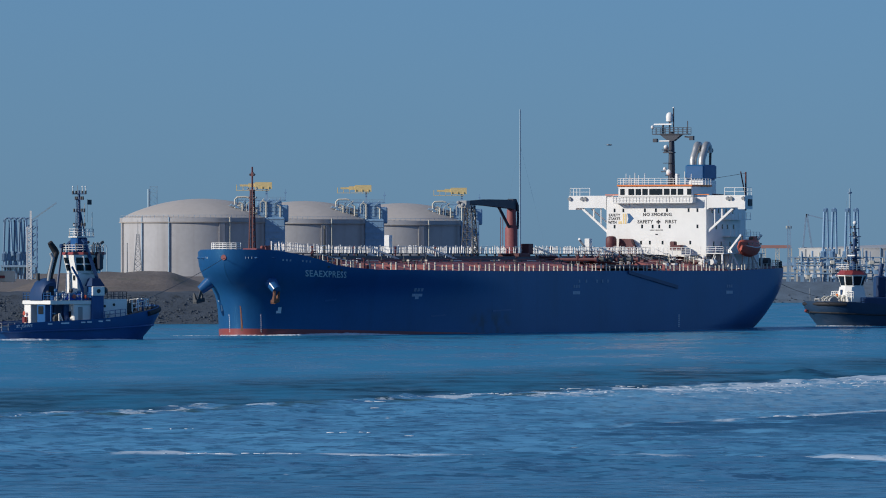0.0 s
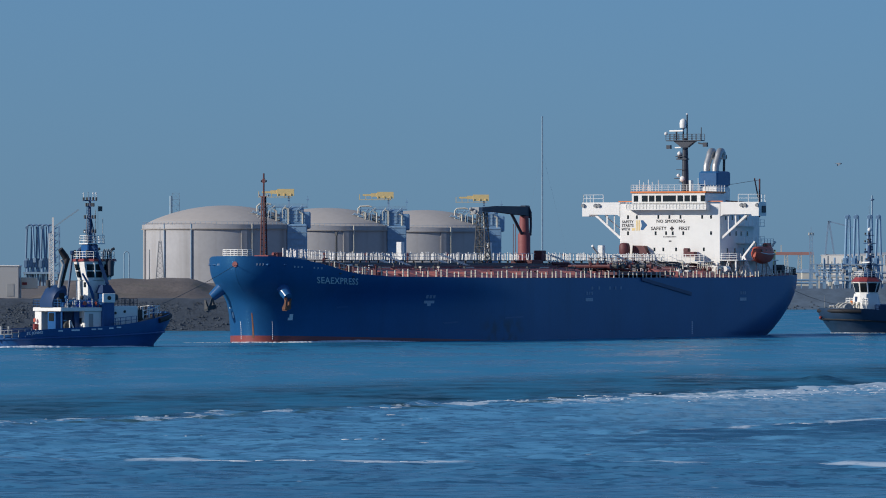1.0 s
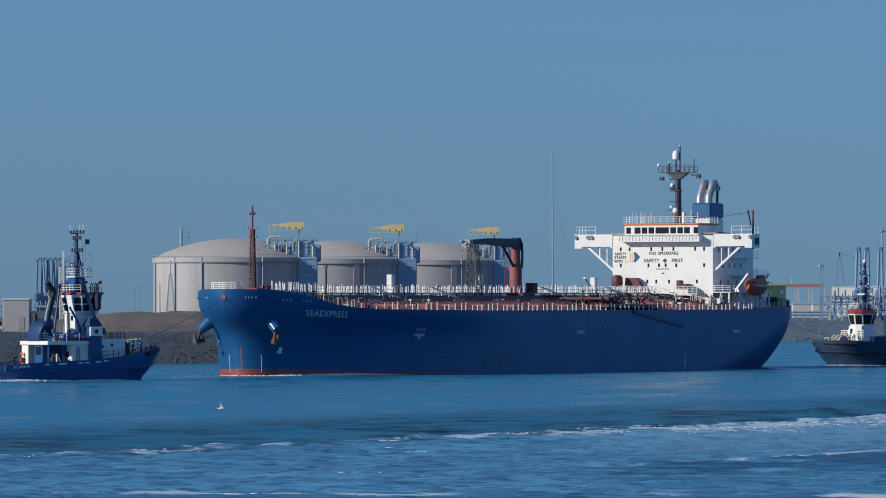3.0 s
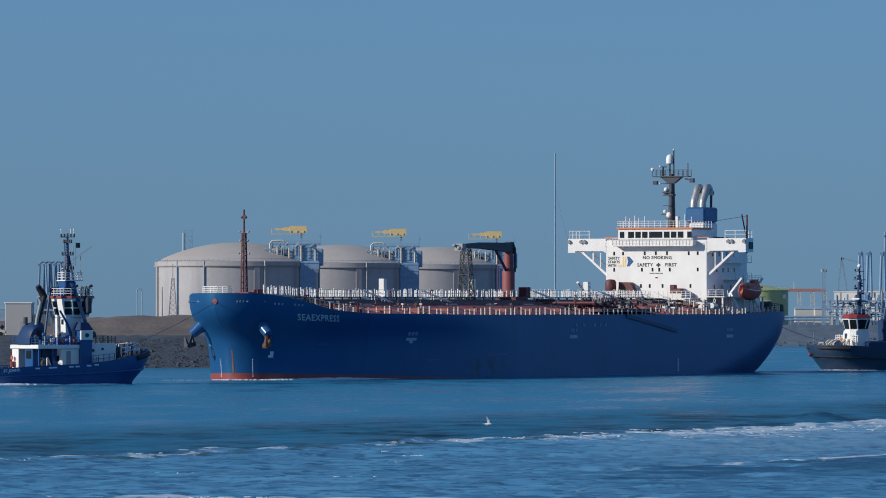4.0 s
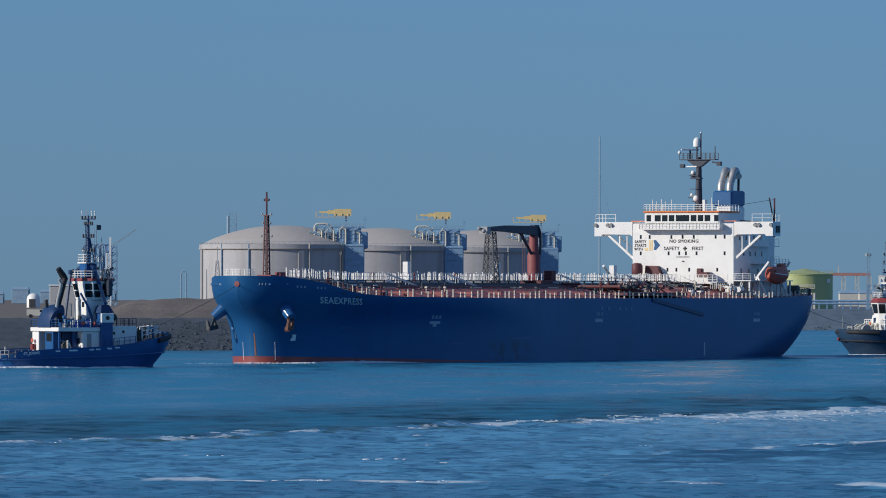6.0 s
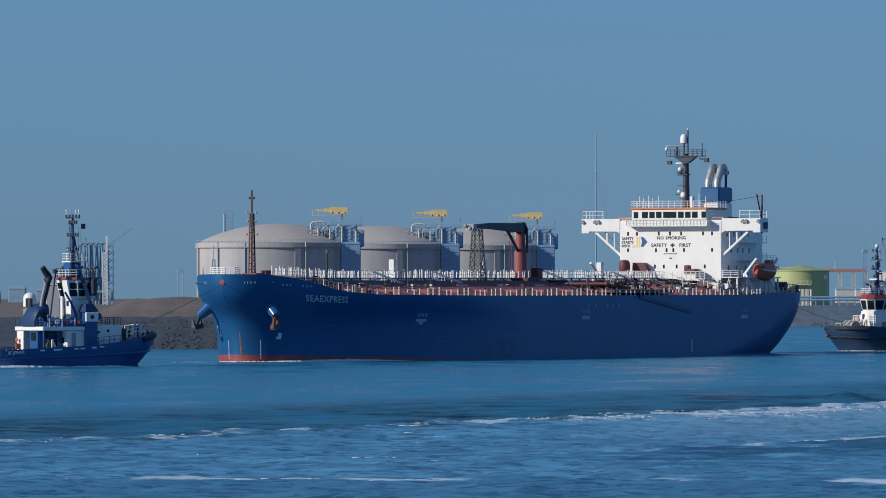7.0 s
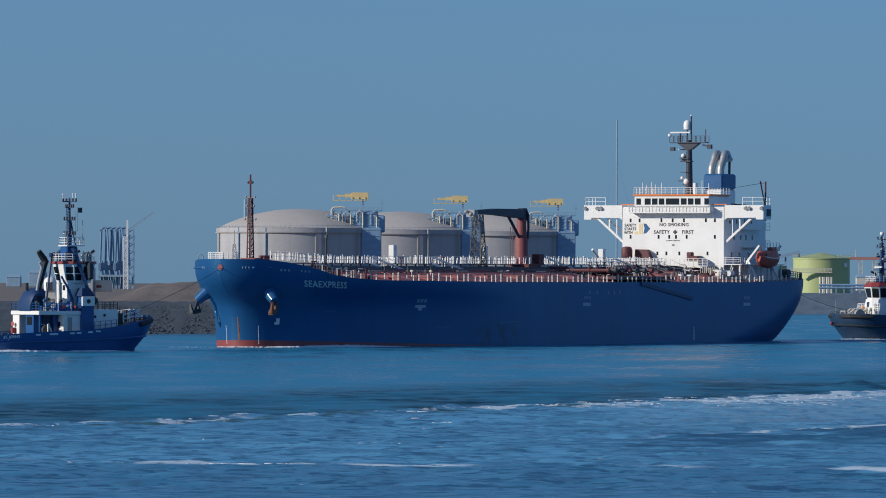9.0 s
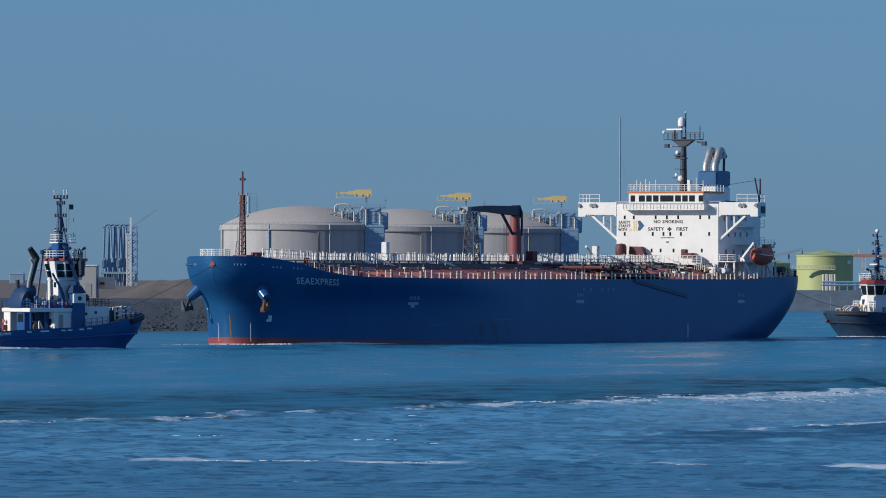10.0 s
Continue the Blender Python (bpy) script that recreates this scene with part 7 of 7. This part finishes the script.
    part("roof_railing", b, GREENTANK, t)
    part("walkway", Build().box((-11, -10.5, 7.0), (3, -9.6, 7.3)).rail([(-11, -10.4, 7.3), (3, -10.4, 7.3)], 1.1, 1.2, 0.07), CREAM, t)
    part("level_sign", Build().box((7.2, -6.4, 9.0), (8.2, -6.2, 10.2)), WHITE, t)
    x2, _, _ = far(1222, 0, d)
    t = thing("storage_tank", "small yellow-green painted storage tank", "storage tank", pose(x2 - 6, y + 35, 4.6), "oil storage tanks")
    part("wall", Build().lathe(0, 0, [(7, 0), (7, 9), (7.2, 9.2)], 40), GREENTANK, t, smooth=30)
    part("roof", Build().lathe(0, 0, [(7.1, 9.15), (0.3, 10.6)], 40), GREENTANK, t, smooth=30)
    for px in (1281, 1288, 1296):
        a, b2, c = far(px, 500, 2540), far(px, 470, 2540), far(px + 5, 470, 2540)
        single("vent_pipe", Build().path([(a[0], a[1], 4.5), b2, c, (c[0], c[1], 4.5)], 0.42, 10), CREAM, "white steel pipe bent over like a walking stick", "pipe", group="white pipes")
    t = thing("pipe_bridge", "blue steel pipe bridge on posts", "pipe bridge", pose(0, 0, 0))
    z = far(0, 489, 2520)[2]
    for dz in (0, 0.9):
        part("pipe", Build().tube((far(1279, 0, 2520)[0], 2520, z + dz), (far(1420, 0, 2520)[0], 2520, z + dz), 0.35, 8), PLANT, t)
    for k in range(10):
        x = far(1281 + k * 14, 0, 2520)[0]
        part("post", Build().beam((x, 2520, 4.4), (x, 2520, z + 0.9), 0.4), PLANT, t)
    # sloping conveyor bridge and a red and white gantry
    t = thing("conveyor_bridge", "pale steel conveyor bridge rising on trestles", "bridge", pose(0, 0, 0))
    a, b2 = far(1160, 446, 2900), far(1245, 426, 2900)
    part("gallery", Build().beam(a, b2, 2.0, 1.2), FARSTEEL, t)
    for s in (0.1, 0.4, 0.7, 0.98):
        p = Vector(a).lerp(Vector(b2), s)
        part("trestle", Build().beam((p.x - 1, p.y, 5), (p.x, p.y, p.z), 0.4).beam((p.x + 1, p.y, 5), (p.x, p.y, p.z), 0.4), FARSTEEL, t)
    t = thing("gantry_bridge", "faded red and white pipe gantry", "bridge", pose(0, 0, 0))
    part("girder", Build().beam(far(1325, 437, 3100), far(1400, 437, 3100), 1.6, 1.2), paint("faded_red", (0.45, 0.22, 0.18), 0.6), t)
    for px in (1328, 1352, 1376, 1398):
        x, y, _ = far(px, 0, 3100)
        part("leg", lattice(Build(), (x, y, 5), (x, y, far(0, 440, 3100)[2]), 1.8, 1.2, 5, 0.25), CREAM, t)
    part("lamp_post", Build().beam(far(1343, 437, 3100), far(1343, 422, 3100), 0.35), CREAM, t)
    # slim tower beside the jetty and hazy shear legs
    t = thing("lattice_mast", "slim grey steel lattice mast with floodlights", "mast", pose(0, 0, 0))
    x, y, _ = far(1396, 0, 2450)
    part("frame", lattice(Build(), (x, y, 5), (x, y, far(0, 400, 2450)[2]), 1.0, 0.9, 12, 0.18), FARSTEEL, t)
    part("spike", Build().beam((x, y, far(0, 400, 2450)[2]), (x, y, far(0, 390, 2450)[2]), 0.2), FARSTEEL, t)
    part("floodlight", Build().soft((x - 0.9, y - 0.4, far(0, 405, 2450)[2]), (x + 0.9, y, far(0, 400, 2450)[2]), 0.05), CREAM, t)
    t = thing("harbour_crane", "hazy blue-grey shear-leg harbour crane", "crane", pose(0, 0, 0))
    part("leg", Build().beam(far(1421, 440, 4000), far(1427, 379, 4000), 0.9).beam(far(1437, 440, 4000), far(1428, 379, 4000), 0.9), FARSTEEL, t)
    part("boom", Build().beam(far(1427, 380, 4000), far(1475, 392, 4000), 0.6), FARSTEEL, t)
    part("base", Build().box((far(1418, 446, 4000)[0], 4000, 4.8), (far(1440, 0, 4000)[0], 4010, far(0, 438, 4000)[2])), FARSTEEL, t)
    # pale low sheds beside the tanks
    for px, w, d2 in ((1345, 9, 3000), (1380, 6, 2900), (1590, 14, 3200)):
        x, y, _ = far(px, 0, d2)
        t = thing("industrial_shed", "low pale industrial shed", "building", pose(x, y, 5), "industrial sheds")
        part("wall", Build().soft((0, 0, 0), (w, 9, 5), 0.1), CREAM, t)
        part("roof", Build().loft([[(-0.2, -0.2, 5), (w + 0.2, -0.2, 5), (w + 0.2, 9.2, 5), (-0.2, 9.2, 5)], [(0.5, 4, 6.2), (w - 0.5, 4, 6.2), (w - 0.5, 5, 6.2), (0.5, 5, 6.2)]]), FARSTEEL, t)


make_right_plant()


# ---- foam, wakes and a gull ----
def foam_patch(rnd, along, depth, count, size, lift=0.05, clump=0.5):
    """Many small ragged lumps of foam, strewn along x, thinning out towards the camera."""
    b = Build()
    made = 0
    while made < count:
        x, y = rnd.uniform(-along, along), -abs(rnd.gauss(0, depth)) + rnd.gauss(0, 0.5)
        if noise.noise((x * 0.8, y * 0.12, 3.7 * clump)) < rnd.uniform(-0.5, 0.5):
            count -= 0.35
            continue
        made += 1
        L, W = size * rnd.choice((0.5, 0.9, 1.5, 2.4, 4.0)) * rnd.uniform(0.6, 1.3), size * rnd.uniform(0.2, 0.8)
        ring = []
        for i in range(6):
            a, k = i * math.tau / 6, rnd.uniform(0.5, 1.15)
            ring.append((x + L * k * math.cos(a), y + W * k * math.sin(a)))
        h = lift * rnd.uniform(0.4, 1.9)
        b.loft([[(p, q, -0.03) for p, q in ring], [(p, q, h * 0.5) for p, q in ring], [(x + (p - x) * 0.45, y + (q - y) * 0.45, h) for p, q in ring]])
    return b


FOAM_PIECES = []
rnd = random.Random(11)


def sea_z(x, y):
    d = y - foam_line(x)
    return 0.1 * math.exp(-(d / 4.0) ** 2)


def make_foam():
    # the tide line, thick to the east and thin to the west
    x = -52.0
    while x < 62:
        wide = 5.0
        s = max(0.0, min(1.0, (x - 2) / 22))
        k = 0.5 + noise.noise((x * 0.14, 5.0, 1.0))
        count = 30 + 90 * max(0, k) * (x < 4) + 260 * s + (120 if 2 < x < 14 else 0)
        b = foam_patch(rnd, wide * 0.62, 2.0 + 24 * s, int(count * 0.13), 0.12, 0.014)
        o = tagged(new("foam", b.mesh("foam", FOAM, 60)), "broken white foam along a tide line", "foam", "foam on the water", "stuff")
        FOAM_PIECES.append((o, x, foam_line(x), rnd.uniform(0, 6), 0.0))
        x += wide
    # the thin near streak
    x = -36.0
    while x < 36:
        k = noise.noise((x * 0.11, 9.0, 4.0))
        if k > -0.4:
            b = foam_patch(rnd, 2.4, 0.5 + 1.2 * max(0, k), int(12 + 26 * max(0, k)), 0.17, 0.012)
            o = tagged(new("foam", b.mesh("foam", FOAM, 60)), "thin white foam streak on the water", "foam", "foam on the water", "stuff")
            FOAM_PIECES.append((o, x, 437 - 0.27 * x + 2.0 * noise.noise((x * 0.08, 2.0, 8.0)), rnd.uniform(0, 6), -0.3))
        x += 4.0
    # scattered whitecaps between the two
    for _ in range(14):
        y = rnd.uniform(455, 600)
        x = rnd.uniform(-0.06, 0.06) * y
        if y > foam_line(x) - 4:
            continue
        b = foam_patch(rnd, rnd.uniform(0.5, 1.8), 0.3, rnd.randint(4, 12), 0.15, 0.018)
        o = tagged(new("whitecap", b.mesh("whitecap", FOAM, 60)), "small whitecap on the choppy water", "foam", "foam on the water", "stuff")
        FOAM_PIECES.append((o, x, y, rnd.uniform(0, 6), 0.0))


make_foam()


def bow_wave(pts, name, size, count):
    """Foam that runs along a hull's waterline."""
    b = Build()
    for (x0, y0, d0), (x1, y1, d1) in zip(pts, pts[1:]):
        for _ in range(int(count)):
            s = rnd.random()
            x, y = x0 + (x1 - x0) * s + rnd.gauss(0, 0.12), y0 + (y1 - y0) * s + rnd.gauss(0, 0.12)
            k = d0 + (d1 - d0) * s
            r = size * rnd.uniform(0.3, 1.1) * k
            if r > 0.02:
                b.ball((x, y, 0.0), r, 7, 4, (rnd.uniform(1, 2.6), rnd.uniform(0.8, 1.6), 0.5))
    return tagged(new(name, b.mesh(name, FOAM, 60)), "white foam curling along the hull's waterline", "foam", "foam on the water", "stuff")


W_SHIP = bow_wave([S(5.6, -3, 0.5)[:2] + (0.4,), S(4.7, 0.2, 0)[:2] + (0.5,), S(9, half_breadth(9, 0) + 0.3, 0)[:2] + (0.7,), S(14, half_breadth(14, 0) + 0.5, 0)[:2] + (1.0,), S(19, half_breadth(19, 0) + 0.8, 0)[:2] + (1.3,), S(24, half_breadth(24, 0) + 1.4, 0)[:2] + (0.8,), S(31, half_breadth(31, 0) + 2.0, 0)[:2] + (0.1,)], "bow_wave", 0.55, 110)
W_FORE = bow_wave([S(-0.5, -8.5, 0)[:2] + (0.3,), S(1.5, -6.0, 0)[:2] + (0.7,), S(3.5, -3.5, 0)[:2] + (0.3,), S(4.6, -1.5, 0)[:2] + (0.5,)], "bow_ripple", 0.2, 34)
W_A = bow_wave([(-17, -6.0, 0.7), (-12, -6.1, 1.0), (-6, -6.2, 0.7), (-3.5, -6.1, 0.1), (-2, -6.0, 0.5), (3, -5.8, 0.6), (7, -5.0, 0.2)], "tug_wash", 0.55, 90)
W_B = bow_wave([(8, 0.5, 0.4), (6.5, 4.2, 0.9), (3, 5.6, 0.5), (-2, 6.0, 0.1)], "tug_wash", 0.3, 60)


def make_gull(label, paint_used, k):
    """A gull of scale k: body, two wings, tail."""
    t = thing("gull", label, "bird", group="gulls")
    rings = [[(x * k, r * k * math.cos(a), r * k * math.sin(a)) for a in [i * math.tau / 8 for i in range(8)]] for x, r in ((-0.2, 0.01), (-0.12, 0.035), (0, 0.055), (0.12, 0.05), (0.17, 0.035), (0.2, 0.015))]
    part("body", Build().loft(rings), paint_used, t, smooth=60)
    w = []
    for s in (-1, 1):
        q = [[(-0.05, 0.03, 0), (0.07, 0.03, 0.0), (0.07, 0.03, 0.015), (-0.05, 0.03, 0.012)], [(-0.06, 0.18, 0.04), (0.06, 0.18, 0.04), (0.06, 0.18, 0.05), (-0.06, 0.18, 0.05)], [(-0.1, 0.38, 0.02), (-0.07, 0.38, 0.02), (-0.07, 0.38, 0.026), (-0.1, 0.38, 0.026)]]
        w.append(part("wing", Build().loft([[(x * k, s * y * k, z * k) for x, y, z in ring] for ring in q]), paint_used, t))
    part("tail", Build().box((-0.27 * k, -0.04 * k, -0.005), (-0.17 * k, 0.04 * k, 0.005)), paint_used, t)
    return t, w


GULL, WINGS = make_gull("small grey gull in fast flight above the water", GREY, 1.0)
LOW_GULL, LOW_WINGS = make_gull("white gull skimming low over the choppy water", WHITE, 1.1)

# rotating radar scanners on the tanker's mast
SCANNERS = [part("radar_scanner", Build().soft((-0.12, -1.75, -0.13), (0.12, 1.75, 0.13), 0.04), WHITE, SHIP, "white radar scanner bar"),
            part("radar_scanner", Build().soft((-0.1, -1.0, -0.1), (0.1, 1.0, 0.1), 0.04), WHITE, SHIP, "white radar scanner bar")]


# ---- what moves ----
def motions():
    ux, uy = math.cos(radians(TH)), math.sin(radians(TH))
    way = lambda t: (-3.41 * t * ux, -3.41 * t * uy)
    times = (0, 2.5, 5, 7.5, 10)
    for ob in (SHIP, W_SHIP, W_FORE):
        walk(ob, [(t, pose(-32.3 + way(t)[0], 1164.2 + way(t)[1], 0, 0, 0, 180 + TH)) for t in times])
    for obs, at, turn, gain in (((TUG_A, W_A), A_AT, A_TURN, 0.033), ((TUG_B, W_B), B_AT, B_TURN, 0.055)):
        for ob in obs:
            walk(ob, [(t, pose(at[0] + way(t)[0] + gain * t, at[1] + way(t)[1], 0, 0, 0, turn)) for t in times])
    for ob, gain in ((ROPE_A, 0.016), (ROPE_B, 0.028)):
        walk(ob, [(t, pose(way(t)[0] + gain * t, way(t)[1], 0)) for t in times])
    walk(WATER_OB, [(t, pose(-0.45 * t, 0, 0)) for t in (0, 5, 10)])
    for ob, x, y, ph, turn in FOAM_PIECES:
        walk(ob, [(t, pose(x - 0.45 * t, y, sea_z(x, y) + 0.03 * math.sin(1.3 * t + ph), 0, 0, 0)) for t in (0, 2, 4, 6, 8, 10)])
    walk(GULL, [(t, pose(10.6 + 13.3 * t, 505 + 1.0 * t, 18.15 - 0.75 * t, 0, 0, 4)) for t in (0, 5, 10)])
    walk(LOW_GULL, [(t, pose(x, 430, z, -48, 0, 0)) for t, x, z in ((0, -57.0, 5.6), (2.5, -21.0, 4.9), (3.9, -0.9, 4.35), (4.3, 4.9, 3.73), (4.7, 10.6, 3.23), (5.1, 16.3, 3.0), (5.3, 19.2, 2.95), (7.5, 51.0, 2.7), (10, 87.0, 2.6))])
    for k, ob in enumerate(WINGS + LOW_WINGS):
        s = 1 if k % 2 else -1
        walk(ob, [(t / 8, pose(0, 0, 0, s * 28 * math.sin(t * 2.2))) for t in range(0, 81)])
    for ob, at, rate in ((SCANNERS[0], S(157.9, -1.4, 33.65), 161.0), (SCANNERS[1], S(157.9, -1.1, 30.9), 150.0)):
        walk(ob, [(k * 0.5, pose(*at, 0, 0, 173 + rate * 0.5 * k)) for k in range(21)])


motions()
